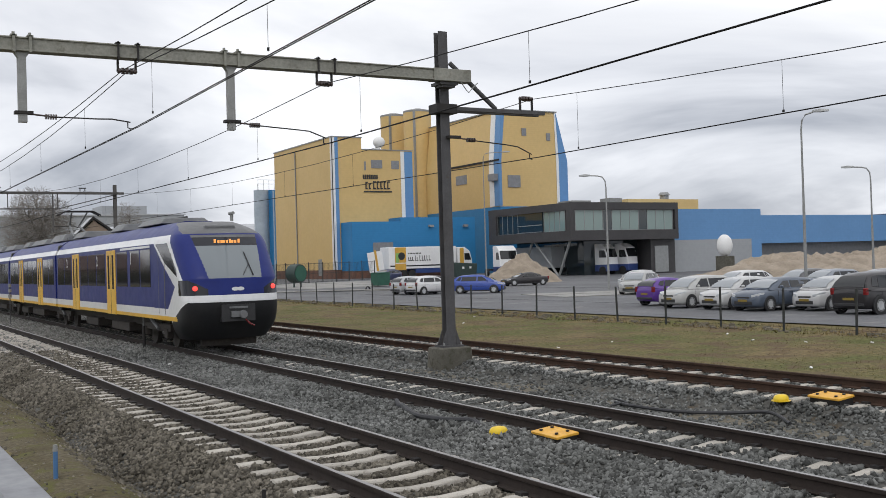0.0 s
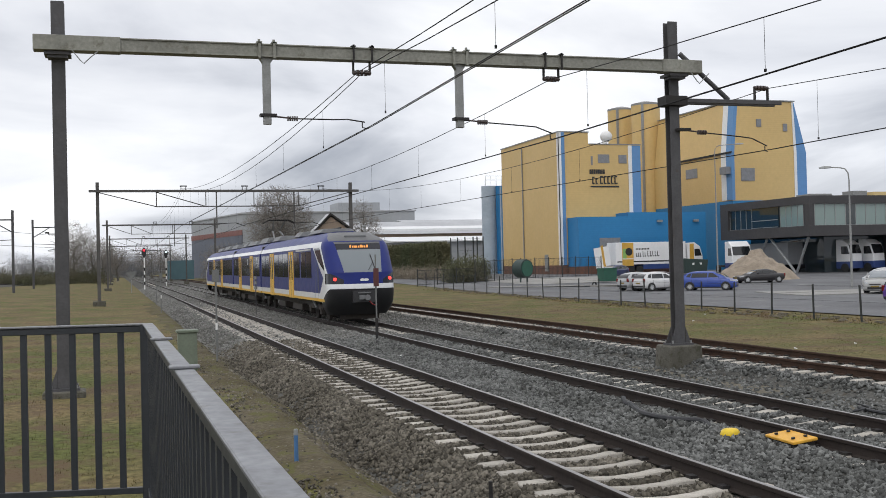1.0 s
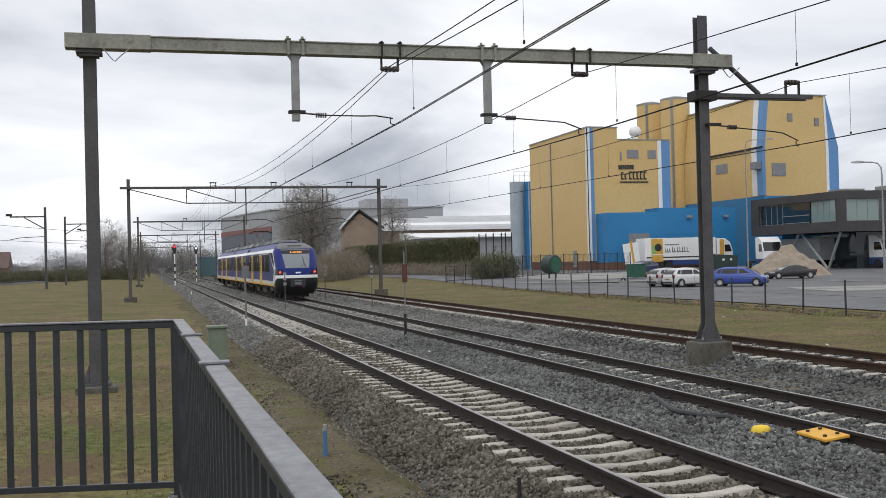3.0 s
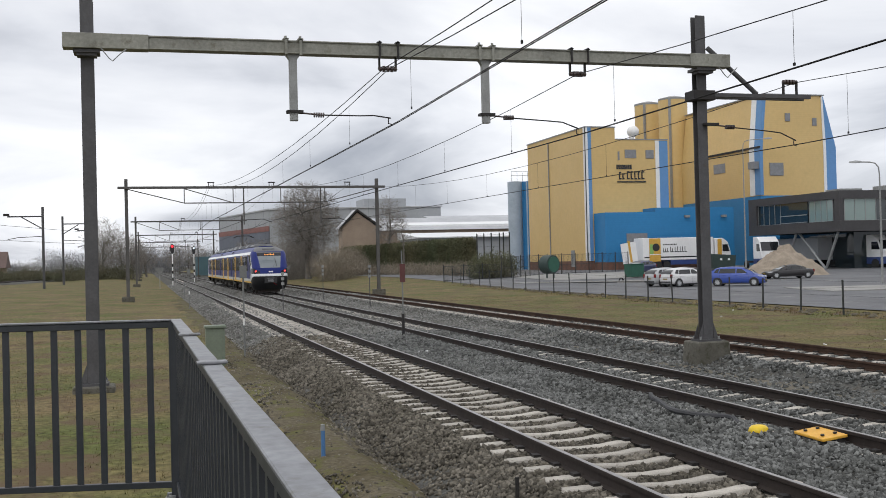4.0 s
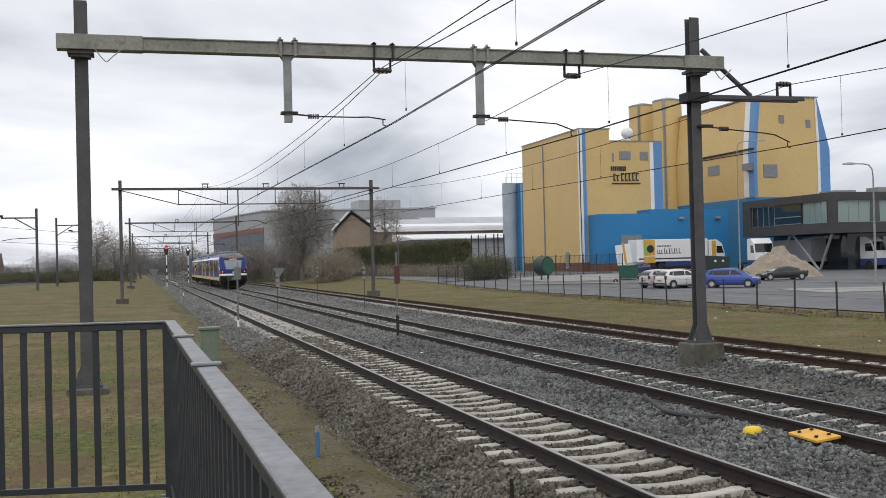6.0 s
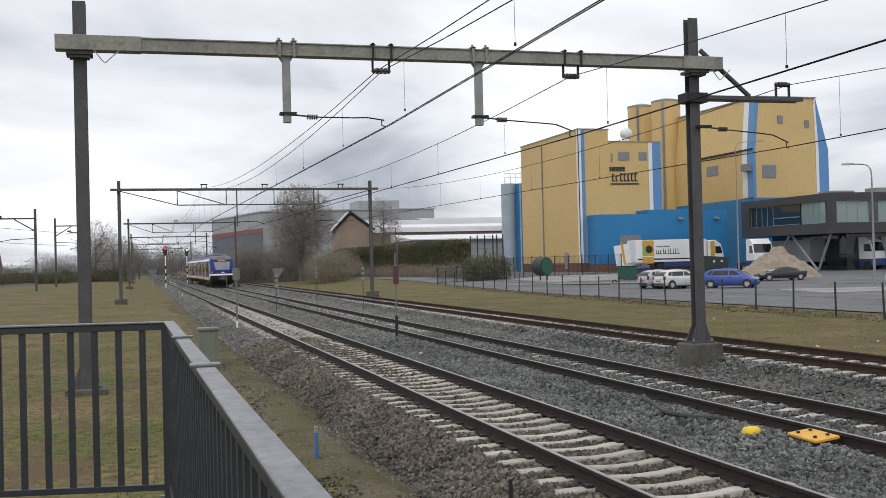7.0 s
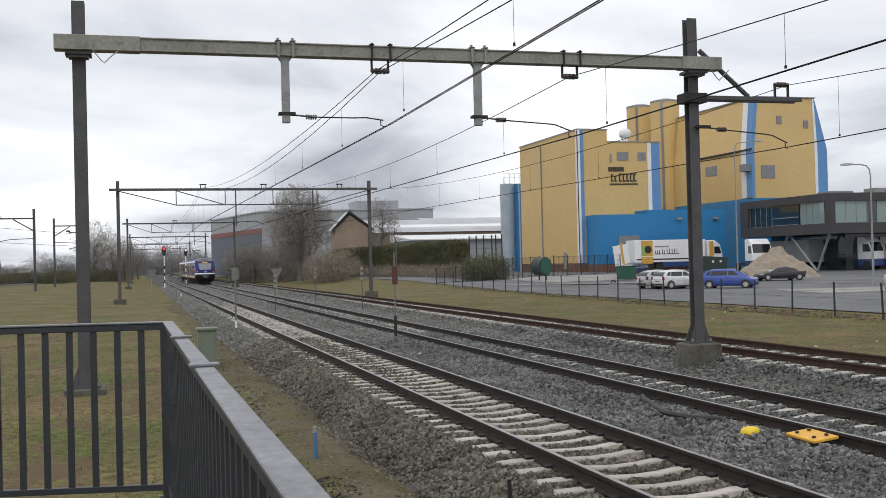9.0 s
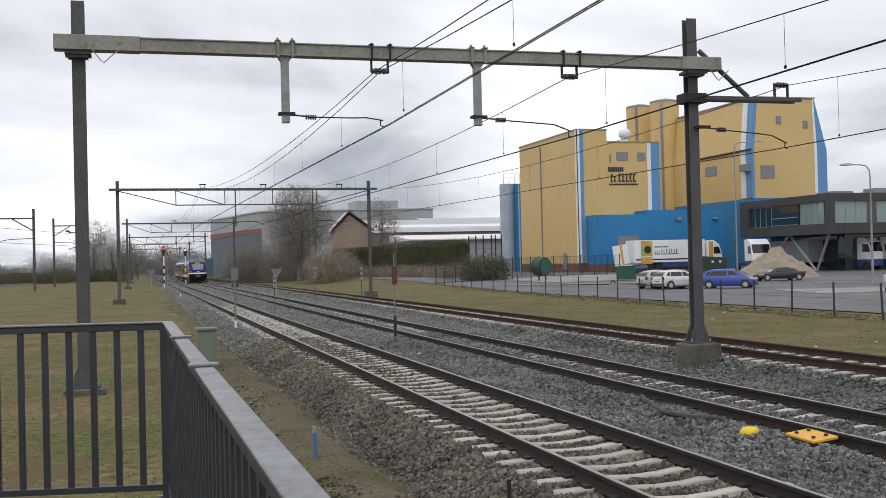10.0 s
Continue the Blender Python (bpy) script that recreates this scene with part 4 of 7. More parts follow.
    for (ya, za, wa), (yb2, zb2, wb2), (yc, zc, wc), gl, nm, d in ((cab[0], cab[1], cab[2], SCREENGLASS, "windscreen", -0.022), (cab[8], cab[7], cab[6], CARGLASS, "rear_window", 0.022)):
        rows = []
        for y, z, w in ((ya + (yb2 - ya) * 0.22, za + (zb2 - za) * 0.22, wa + (wb2 - wa) * 0.22), (yb2, zb2, wb2), (yb2 + (yc - yb2) * 0.86, zb2 + (zc - zb2) * 0.86, wb2 + (wc - wb2) * 0.86)):
            rows.append([(u * w * 0.92, y + e, z + 0.012 + (0.010 if abs(u) < 0.1 else 0) - (0.016 if abs(u) > 0.9 else 0)) for e in (d, d * 0.2) for u in ((-1, 0, 1) if e == d else (1, 0, -1))])
        part(nm, B().loft(rows), gl, t, "windscreen with a pale sky reflection put into its colour" if d < 0 else "dark rear window", smooth=True)
    for q in (-1, 1):
        part("mirror", B().ball((q * (h + 0.07), hood + 0.36, belt + 0.08), 0.10, 0.06, 0.075, 8, 6), pm, t, smooth=True)
        part("headlight", B().loft([[(q * h * u, y, z + e) for e in (-0.055, 0.055)] + [(q * h * u, y + 0.10, z + e) for e in (0.055, -0.055)] for u, y, z in ((0.52, -0.012, lip - 0.11), (0.70, 0.03, lip - 0.08), (0.86, 0.14, lip - 0.04), (0.93, 0.36, lip + 0.0))]), LAMPGLASS, t, "clear headlight", bevel=0.012)
        part("tail_light", B().box(q * h * 0.80 - 0.09, L - 0.13, belt - 0.26, q * h * 0.80 + 0.09, L + 0.005, belt + 0.02), REDLENS, t, "red tail light", bevel=0.02)
        for y in (L * 0.46, L * 0.69):
            part("door_handle", B().box(q * h - 0.012, y, belt - 0.16, q * h + 0.012, y + 0.18, belt - 0.13), pm, t)
        for y in (mid - 0.02, L - boot - 0.70, hood + 0.22):
            part("door_seam", B().box(q * h - 0.004, y - 0.006, 0.34, q * h + 0.004, y + 0.006, belt - 0.10), PLASTIC, t)
        part("sill_trim", B().box(q * h * 0.97 - 0.02, r * 2 + 0.5, 0.19, q * h * 0.97 + 0.02, L - r * 2 - 0.45, 0.27), PLASTIC, t)
    part("grille", B().box(-h * 0.56, -0.03, 0.30, h * 0.56, 0.05, 0.46), PLASTIC, t, bevel=0.02)
    part("upper_grille", B().box(-h * 0.40, -0.022, lip - 0.20, h * 0.40, 0.05, lip - 0.13), PLASTIC, t, bevel=0.01)
    part("rear_bumper", B().box(-h * 0.74, L - 0.05, 0.34, h * 0.74, L + 0.015, 0.46), PLASTIC, t, bevel=0.02)
    part("number_plate", B().box(-0.26, -0.043, 0.43, 0.26, -0.032, 0.53), PLATE, t)
    part("number_plate", B().box(-0.26, L + 0.006, 0.58, 0.26, L + 0.02, 0.68), PLATE, t)
    key = (round(r, 3),)
    if key not in WHEEL_MESHES:
        WHEEL_MESHES[key] = (B().lathe((0, 0, -0.10), [(r - 0.05, 0), (r - 0.01, 0.01), (r, 0.04), (r, 0.16), (r - 0.01, 0.19), (r - 0.05, 0.2)], 18).mesh("tyre", TYRE, smooth=True),
                             B().lathe((0, 0, -0.104), [(0.05, 0), (r * 0.62, 0.005), (r * 0.68, 0.0), (r * 0.70, 0.03), (r * 0.70, 0.178), (r * 0.68, 0.208), (r * 0.62, 0.203), (0.05, 0.208)], 14).mesh("rim", RIM, smooth=True))
    for q in (-1, 1):
        for y in (0.74, L - 0.70):
            w = part("tyre", WHEEL_MESHES[key][0], None, t)
            w.matrix_basis = pose(q * (h - 0.085), y, r, 0, 90, 0)
            part("rim", WHEEL_MESHES[key][1], None, w)
            part("wheel_arch", B().cyl((q * (h - 0.05), y, r + 0.01), (q * (h + 0.004), y, r + 0.01), r + 0.05, n=20), PLASTIC, t)
    return t


def on_site(x, y, turn):
    return pose(x, y, site_z(x, y) + 0.022, 0, 0, turn)


# fronts towards the tracks: local +y turned to +x
car("purple city hatchback parked by the fence, rear to the tracks", (0.10, 0.035, 0.26), on_site(39.4, 42.0, 90), 3.45, 1.60, 1.46, 0.75)
car("silver-white compact people carrier parked by the fence", (0.42, 0.42, 0.41), on_site(34.8, 38.9, -88), 4.1, 1.70, 1.56, 0.8)
car("silver-white hatchback parked by the fence", (0.50, 0.50, 0.50), on_site(34.8, 36.1, -88), 4.0, 1.70, 1.50, 0.9)
car("slate blue-grey hatchback parked by the fence", (0.075, 0.095, 0.13), on_site(34.6, 33.8, -88), 4.4, 1.81, 1.46, 1.05)
car("silver-white small hatchback parked by the fence", (0.46, 0.46, 0.46), on_site(36.0, 31.6, -88), 3.6, 1.65, 1.48, 0.75)
car("black sport utility vehicle parked with its rear to the tracks", (0.018, 0.016, 0.018), on_site(39.6, 28.5, 92), 4.8, 1.93, 1.70, 1.15, "suv", belt=1.05)
car("silver people carrier standing apart in the car park", (0.36, 0.36, 0.35), on_site(45.8, 55.0, -60), 4.2, 1.75, 1.55, 0.85)
for x, y, c, l in ((48, 49.0, (0.60, 0.60, 0.60), "white hatchback in the second row"), (51.0, 46.5, (0.09, 0.09, 0.095), "dark grey hatchback in the second row"),
                   (49.0, 42.8, (0.22, 0.24, 0.28), "blue-grey estate car in the second row"), (48.8, 39.0, (0.16, 0.16, 0.17), "grey estate car in the second row"),
                   (45.6, 35.6, (0.60, 0.60, 0.60), "white saloon car in the second row"), (47.5, 33.2, (0.5, 0.5, 0.5), "silver estate car in the second row"),
                   (47.0, 30.0, (0.12, 0.125, 0.13), "grey estate car in the second row"), (46.5, 27.2, (0.2, 0.2, 0.21), "grey hatchback in the second row")):
    car(l, c, on_site(x, y, -88), 4.3, 1.75, 1.50, 0.95, "wagon")
car("silver hatchback parked beside the tower yard", (0.42, 0.43, 0.44), on_site(42.75, 76.85, 100), 3.9, 1.68, 1.5, 0.8)
car("white hatchback parked beside the tower yard", (0.62, 0.62, 0.62), on_site(43.1, 74.8, 100), 3.9, 1.68, 1.5, 0.8)
car("dark red-brown hatchback parked beside the tower yard", (0.05, 0.03, 0.03), on_site(46.0, 79.3, 100), 4.0, 1.68, 1.45, 0.9)
car("bright blue hatchback parked in the car park", (0.035, 0.075, 0.33), on_site(45.95, 70.6, 48), 4.2, 1.72, 1.50, 0.9)
car("black sports coupe parked before the sand heap", (0.014, 0.014, 0.016), on_site(54.75, 84.3, -98), 4.5, 1.78, 1.28, 1.35, "saloon", belt=0.82)
car("dark blue estate car beside the green container", (0.03, 0.04, 0.10), on_site(52.0, 106.5, -60), 4.4, 1.75, 1.45, 1.0, "wagon")
car("silver hatchback at the car park's edge", (0.42, 0.42, 0.42), on_site(53.4, 64.6, -70), 4.1, 1.72, 1.5, 0.9)

# ---- lorry at the loading hall ----
LORRYWHITE = mat("lorry_white", (0.80, 0.80, 0.80), (0.74, 0.74, 0.74), 0.4, scale=0.7, fine=6, fine_amt=0.04, stain=(0.62, 0.61, 0.58), stain_at=0.66)
LORRYBLUE = mat("lorry_blue", (0.03, 0.06, 0.20), (0.025, 0.05, 0.17), 0.4, scale=1)
ORANGE = mat("ochre_stripe", (0.62, 0.36, 0.06), (0.55, 0.32, 0.05), 0.5, scale=2)


def lorry(x, y, turn, trailer=True, label="white box lorry with dark lettering at the loading hall"):
    """Cab at local +x end."""
    t = thing("lorry", label, "lorry", "lorries", on_site(x, y, turn))
    if trailer:
        part("trailer_box", B().box(0, -1.27, 1.15, 10.1, 1.27, 4.0), LORRYWHITE, t, bevel=0.04)
        part("side_skirt", B().box(3.9, -1.25, 0.55, 9.8, 1.25, 1.146), LORRYBLUE, t, "dark blue side skirt")
        part("rear_door", B().box(-2.6, -1.3, 1.1, -0.5, -1.22, 3.7, Matrix.Rotation(radians(-8), 4, "Y")), LORRYWHITE, t, "open white rear door panel")
        part("door_stripe", B().box(-1.6, -1.33, 1.2, -1.3, -1.302, 3.9, Matrix.Rotation(radians(-8), 4, "Y")), ORANGE, t)
        part("picture_panel", B().box(0.9, -1.29, 1.0, 2.5, -1.272, 3.95), ORANGE, t, "ochre and green advert panel")
        part("advert_shape", B().box(1.0, -1.30, 1.9, 1.5, -1.292, 3.2), mat("advert_green", (0.25, 0.45, 0.12), None, 0.5), t)
        part("advert_shape", B().cyl((1.85, -1.291, 2.8), (1.85, -1.305, 2.8), 0.5, n=20), LETTER, t)
        part("advert_shape", B().box(0.93, -1.302, 1.85, 2.47, -1.293, 1.95), LORRYWHITE, t)
        for x, w, h in ((2.85, 0.22, 0.5), (3.13, 0.22, 0.5), (3.41, 0.22, 0.5), (3.82, 0.22, 0.7), (4.10, 0.22, 0.5), (4.50, 0.28, 0.7), (4.86, 0.28, 0.7), (5.22, 0.26, 0.7), (5.56, 0.26, 0.7), (5.90, 0.32, 0.7)):
            part("sign_bar", B().box(x, -1.285, 2.15, x + w, -1.272, 2.27).box(x, -1.285, 2.273, x + 0.09, -1.272, 2.15 + h), LETTER, t)
        for i in range(9):
            part("small_letter", B().box(2.85 + 0.22 * i, -1.285, 3.05, 3.0 + 0.22 * i, -1.272, 3.22), LETTER, t)
        part("lower_line", B().box(0.2, -1.283, 1.45, 10.0, -1.272, 1.62), LETTER, t)
        for xx in (2.2, 3.4):
            for s in (-1, 1):
                part("tyre", B().cyl((xx, s * 1.24, 0.5), (xx, s * 0.95, 0.5), 0.5, n=18), TYRE, t)
    c0 = 10.35 if trailer else 0.0
    part("cab", B().loft([[(c0, w, 0.9), (c0, w, 3.8), (c0 + 1.1, w, 3.85), (c0 + 1.9, w, 3.3), (c0 + 2.25, w, 2.1), (c0 + 2.3, w, 0.7), (c0, w, 0.6)] for w in (-1.22, 1.22)]), LORRYWHITE, t, "white sleeper cab", bevel=0.05)
    if trailer:
        part("cab_stripe", B().box(c0 + 0.35, -1.235, 1.6, c0 + 0.95, -1.222, 3.7), ORANGE, t)
    part("side_window", B().prism([(c0 + 1.05, 2.1), (c0 + 2.1, 2.1), (c0 + 1.8, 3.0), (c0 + 1.05, 3.0)], "y", -1.232, -1.222), CARGLASS, t)
    part("windscreen", B().loft([[(c0 + 2.27, w, 2.15), (c0 + 1.95, w, 3.2), (c0 + 1.90, w, 3.2), (c0 + 2.22, w, 2.15)] for w in (-1.1, 1.1)]), CARGLASS, t)
    part("cab_base", B().box(c0, -1.24, 0.4, c0 + 2.33, 1.24, 1.25), LORRYBLUE, t, "dark blue lower cab", bevel=0.05)
    for xx in (c0 + 1.5,) + (() if trailer else (c0 - 2.4,)):
        for s in (-1, 1):
            part("tyre", B().cyl((xx, s * 1.25, 0.5), (xx, s * 0.95, 0.5), 0.5, n=18), TYRE, t)
    if not trailer:
        part("chassis", B().box(c0 - 3.4, -0.5, 0.7, c0, 0.5, 0.95), DARKIRON, t)
    return t


lorry(60.8, 121.8, 0)
lorry(82.4, 105.0, -70, False, "white lorry tractor parked beneath the office block")
lorry(85.6, 105.0, -70, False, "white lorry tractor parked beneath the office block")
lorry(72.6, 112.0, -100, False, "white lorry tractor behind the sand heap")
tr = thing("box_trailer", "grey box trailer parked beneath the office", "trailer")
part("box", B().box(77.6, 108.2, 1.2, 81.5, 119, 3.9), GREYPANEL, tr, bevel=0.03)
part("wheel", B().cyl((77.7, 112, 0.7), (78.1, 112, 0.7), 0.5, n=16), TYRE, tr)

# ---- yard things ----
GREENBIN = mat("green_container_paint", (0.02, 0.10, 0.065), (0.018, 0.08, 0.055), 0.55, scale=2, fine=20)
GREENDARK = mat("dark_green_container", (0.025, 0.045, 0.04), (0.03, 0.05, 0.045), 0.6, scale=2)
bin_ = thing("waste_container", "green steel waste container in the yard", "container", m=on_site(47.4, 96.0, 10))
part("body", B().prism([(-0.75, 0.1), (0.75, 0.1), (0.8, 1.35), (-0.8, 1.35)], "y", -0.6, 0.6), GREENBIN, bin_, bevel=0.03)
part("lid", B().box(-0.82, -0.64, 1.354, 0.82, 0.64, 1.43), GREENBIN, bin_, bevel=0.02)
big = thing("waste_container", "dark green large container in front of the lorry", "container", m=on_site(67.3, 113.0, 5))
part("body", B().prism([(-1.5, 0.1), (1.5, 0.1), (1.7, 1.7), (-1.7, 1.9)], "y", -0.9, 0.9), GREENDARK, big, bevel=0.03)
for s in (-0.5, 0.6):
    part("label_plate", B().box(s - 0.15, -0.93, 1.1, s + 0.15, -0.902, 1.35), WHITE, big)
tank = thing("round_tank", "dark green round tank end on legs beside the yard gate", "tank", m=on_site(40.6, 101.5, 24))
part("drum", B().cyl((0, -0.4, 1.45), (0, 0.8, 1.45), 0.95, n=26), GREENDARK, tank, smooth=True)
part("rim", B().cyl((0, -0.46, 1.45), (0, -0.41, 1.45), 0.80, n=26), GREENBIN, tank)
for s in (-0.5, 0.5):
    part("leg", B().box(s - 0.06, 0, 0, s + 0.06, 0.12, 0.7), GREENDARK, tank)


def heap(name, label, cx, cy, rx, ry, h, ridge=0.0, n=64, seed=0.0, turn=0.0):
    """A heap of loose sand: an uneven cone or ridge with slumped sides."""
    def z(u, v):
        d = math.hypot(max(abs(u) - ridge, 0) / (rx - ridge), v / ry)
        p = max(0.0, 1 - d)
        k = noise.noise((u * 0.55 + seed, v * 0.55, 1)) * 0.22 + noise.noise((u * 1.9, v * 1.9 + seed, 2)) * 0.13
        return h * (p ** 0.95) * (1 + k * 1.2) - 0.08 + (0.10 * noise.noise((u * 3, v * 3, seed)) if p > 0 else 0)
    us = [-rx + 2 * rx * i / n for i in range(n + 1)]
    vs = [-ry + 2 * ry * i / n for i in range(n + 1)]
    return single(name, sheet(us, vs, z), SANDM, label, "sand", m=on_site(cx, cy, turn), kind="stuff", smooth=True)


heap("sand_heap", "pale brown heap of building sand in the yard", 62.8, 93.0, 4.2, 4.2, 3.1, 0.5, seed=3.0)
heap("sand_bank", "long ridge of bare sandy soil behind the parked cars", 83.5, 60.0, 27.0, 7.0, 2.5, 15.0, 110, 7.0, -10)
heap("sand_bank", "high shoulder of bare sandy soil behind the parked cars", 90.0, 59.0, 18.0, 8.0, 4.6, 3.0, 90, 11.0, -16)
pipe = single("concrete_pipe", B().loft([[(0.35 * math.cos(a), y, 0.35 + 0.35 * math.sin(a)) for a in (math.pi * 2 * k / 16 for k in range(16))] for y in (0, 1.3)]), CONCRETE, "short concrete pipe lying by the sand heap", "pipe", m=on_site(55.9, 88.5, 30), smooth=True)
egg = thing("egg_sculpture", "large white egg on a low stand before the hall", "egg")
part("shell", B().ball((83.0, 83.5, 3.25), 0.85, 0.85, 1.2, 20, 14), WHITE, egg, "smooth white egg shell", smooth=True)
part("stand", B().box(82.3, 82.8, 0.2, 83.7, 84.2, 2.1), CONCRETE, egg)


def lamp_post(x, y, h, reach, turn, base=-0.1):
    t = thing("street_lamp", "slender grey street lamp with a curved arm", "street lamp", "street lamps", pose(x, y, base, 0, 0, turn))
    part("pole", B().cyl((0, 0, 0), (0, 0, h * 0.5), 0.09, 0.075, 10).cyl((0, 0, h * 0.5), (0, 0, h - 0.9), 0.065, 0.05, 10), GALV, t, smooth=True)
    part("arm", B().tube([(0, 0, h - 0.9), (math.copysign(0.05, reach), 0, h - 0.4), (math.copysign(0.25, reach), 0, h - 0.1), (math.copysign(0.6, reach), 0, h), (reach, 0, h + 0.05)], 0.045, 8), GALV, t, smooth=True)
    d = 1 if reach > 0 else -1
    part("lantern", B().loft([[(reach - d * 0.1, -0.07, h), (reach - d * 0.1, 0.07, h), (reach - d * 0.1, 0.05, h + 0.12), (reach - d * 0.1, -0.05, h + 0.12)],
                              [(reach + d * 0.3, -0.14, h - 0.02), (reach + d * 0.3, 0.14, h - 0.02), (reach + d * 0.3, 0.09, h + 0.17), (reach + d * 0.3, -0.09, h + 0.17)],
                              [(reach + d * 0.75, -0.09, h + 0.01), (reach + d * 0.75, 0.09, h + 0.01), (reach + d * 0.75, 0.05, h + 0.12), (reach + d * 0.75, -0.05, h + 0.12)]]), FRAME, t, bevel=0.02)
    return t


lamp_post(50.0, 62.4, 8.6, -1.25, -38)
lamp_post(45.2, 39.5, 9.95, 0.7, -45)
lamp_post(63.2, 49.2, 8.3, -1.2, -52)
lamp_post(62.7, 100.0, 14.6, 2.3, -32)

# pale paving strips and bare slabs in the yard
single("yard_paving", strip(38.5, 58, 96, 113, 0.05), PAVING, "pale concrete paving in front of the tower", "paving", kind="structure", smooth=True)
single("yard_paving", B().box(0, 0, 0, 12, 3.4, 0.05), PAVING, "pale concrete slab strip on the car park", "paving", kind="structure", m=on_site(42.5, 61.5, -18))
single("yard_paving", B().box(0, 0, 0, 7, 2.6, 0.05), PAVING, "pale concrete slab strip on the car park", "paving", kind="structure", m=on_site(41.0, 86.5, -25))
single("yard_paving", B().box(0, 0, 0, 16, 1.6, 0.06), PAVING, "pale concrete kerb strip along the car park", "paving", kind="structure", m=on_site(33.0, 92.0, -32))
single("yard_paving", B().box(0, 0, 0, 9, 4.2, 0.05), PAVING, "bare concrete slab on the car park", "paving", kind="structure", m=on_site(41.5, 56.5, -12))
single("loose_tyre", B().loft([[(0.26 * math.cos(a) * s, w, 0.0 + 0.30 * math.sin(a) * s + 0.05) for a in (math.pi * k / 14 for k in range(15))] for w, s in ((0, 1), (0.05, 1.15), (0.15, 1.15), (0.2, 1))], closed=False, caps=False), TYRE, "half-buried old tyre in the yard", "tyre", m=on_site(42.2, 88.0, 20))

# fence between grass and car park
GREENPOST = mat("fence_post_dark", (0.02, 0.024, 0.024), (0.03, 0.032, 0.03), 0.6, scale=4)
fence = thing("fence", "thin dark fence posts with faint wires along the car park", "fence")
pm_ = B().box(-0.03, -0.03, -0.3, 0.03, 0.03, 1.52).mesh("post", GREENPOST)
y = 4.4
k = 0
while y < 104:
    x = 28.2 + 0.012 * (y - 20)
    p = part("post", pm_, None, fence)
    p.matrix_basis = pose(x, y, ground_z(x, y), 1.2 * math.sin(k * 2.3), 1.5 * math.sin(k * 1.1), 0)
    y += 3.05
    k += 1
for z in (0.15, 0.8, 1.42):
    part("wire", B().tube([(28.2 + 0.012 * (yy - 20), yy, ground_z(28.2, yy) + z) for yy in range(6, 104, 6)], 0.004, 4), WIRE, fence)
# tall mesh fence of the yard with clipped corner
yard_fence = thing("mesh_fence", "tall dark green bar-mesh fence round the yard", "fence")
FENCE_RUNS = [((29.6, 103.5), (36.4, 105.0), 1.6, 0.11), ((36.4, 105.0), (44.6, 112.5), 2.3, 0.2), ((44.6, 112.5), (57.0, 117.0), 2.3, 0.2)]
for (xa, ya), (xb, yb4), tall, gap in FENCE_RUNS:
    L = math.hypot(xb - xa, yb4 - ya)
    n = int(L / 2.0)
    pf = B().box(-0.04, -0.04, -0.2, 0.04, 0.04, tall + 0.15).mesh("post", GREENPOST)
    bar = B().box(-0.008, -0.008, 0.05, 0.008, 0.008, tall).mesh("bar", GREENPOST)
    turn = math.degrees(math.atan2(yb4 - ya, xb - xa))
    for i in range(n + 1):
        u = i / n
        part("post", pf, None, yard_fence).location = (xa + (xb - xa) * u, ya + (yb4 - ya) * u, ground_z(xa + (xb - xa) * u, ya + (yb4 - ya) * u))
    for z in (0.15, tall * 0.5, tall):
        part("rail", B().tube([(xa, ya, ground_z(xa, ya) + z), (xb, yb4, ground_z(xb, yb4) + z)], 0.02, 4), GREENPOST, yard_fence)
    for i in range(int(L / gap)):
        u = (i + 0.5) / int(L / gap)
        part("bar", bar, None, yard_fence).matrix_basis = pose(xa + (xb - xa) * u, ya + (yb4 - ya) * u, ground_z(xa, ya) * (1 - u) + ground_z(xb, yb4) * u, 0, 0, turn)
tall_fence = thing("tall_fence", "tall dark posts of a screen fence at the hedge's end", "fence")
for u in (0.0, 0.22, 0.45, 0.70, 0.82, 1.0):
    x, y = 38.9 + 2.4 * u, 121.0 - 5.0 * u
    part("post", B().box(x - 0.06, y - 0.06, 0, x + 0.06, y + 0.06, 5.4), GREENPOST, tall_fence)
for z in (0.6, 2.2, 3.8, 5.2):
    part("wire", B().tube([(38.9, 121.0, z), (41.3, 116.0, z)], 0.012, 4), GREENPOST, tall_fence)

# ---- buildings and trees beyond ----
ROOFGREY = mat("grey_sheet_roof", (0.42, 0.43, 0.45), (0.36, 0.37, 0.39), 0.5, scale=0.2, fine=2, fine_amt=0.08)
ROOFWHITE = mat("pale_sheet_roof", (0.74, 0.75, 0.76), (0.68, 0.69, 0.70), 0.45, scale=0.2, fine=2, fine_amt=0.05)
PALEBRICK = mat("pale_brown_brick", (0.30, 0.235, 0.18), (0.25, 0.195, 0.15), 0.9, scale=0.4, fine=6, fine_amt=0.12)
REDBAND = mat("dull_red_band", (0.23, 0.10, 0.085), (0.2, 0.09, 0.08), 0.7, scale=0.5)
DULLBLUE = cladding("dull_blue_cladding", (0.10, 0.115, 0.15))
BARK = mat("winter_bark", (0.15, 0.135, 0.118), (0.11, 0.10, 0.09), 0.95, scale=1.5, fine=12, fine_amt=0.25)
TWIG = mat("winter_twigs", (0.235, 0.215, 0.192), (0.18, 0.165, 0.148), 0.95, scale=0.8, fine=8, fine_amt=0.2, island=0.25)
BRUSH = mat("dry_brush", (0.25, 0.215, 0.165), (0.18, 0.155, 0.118), 0.95, scale=0.3, fine=8, fine_amt=0.25, island=0.3)
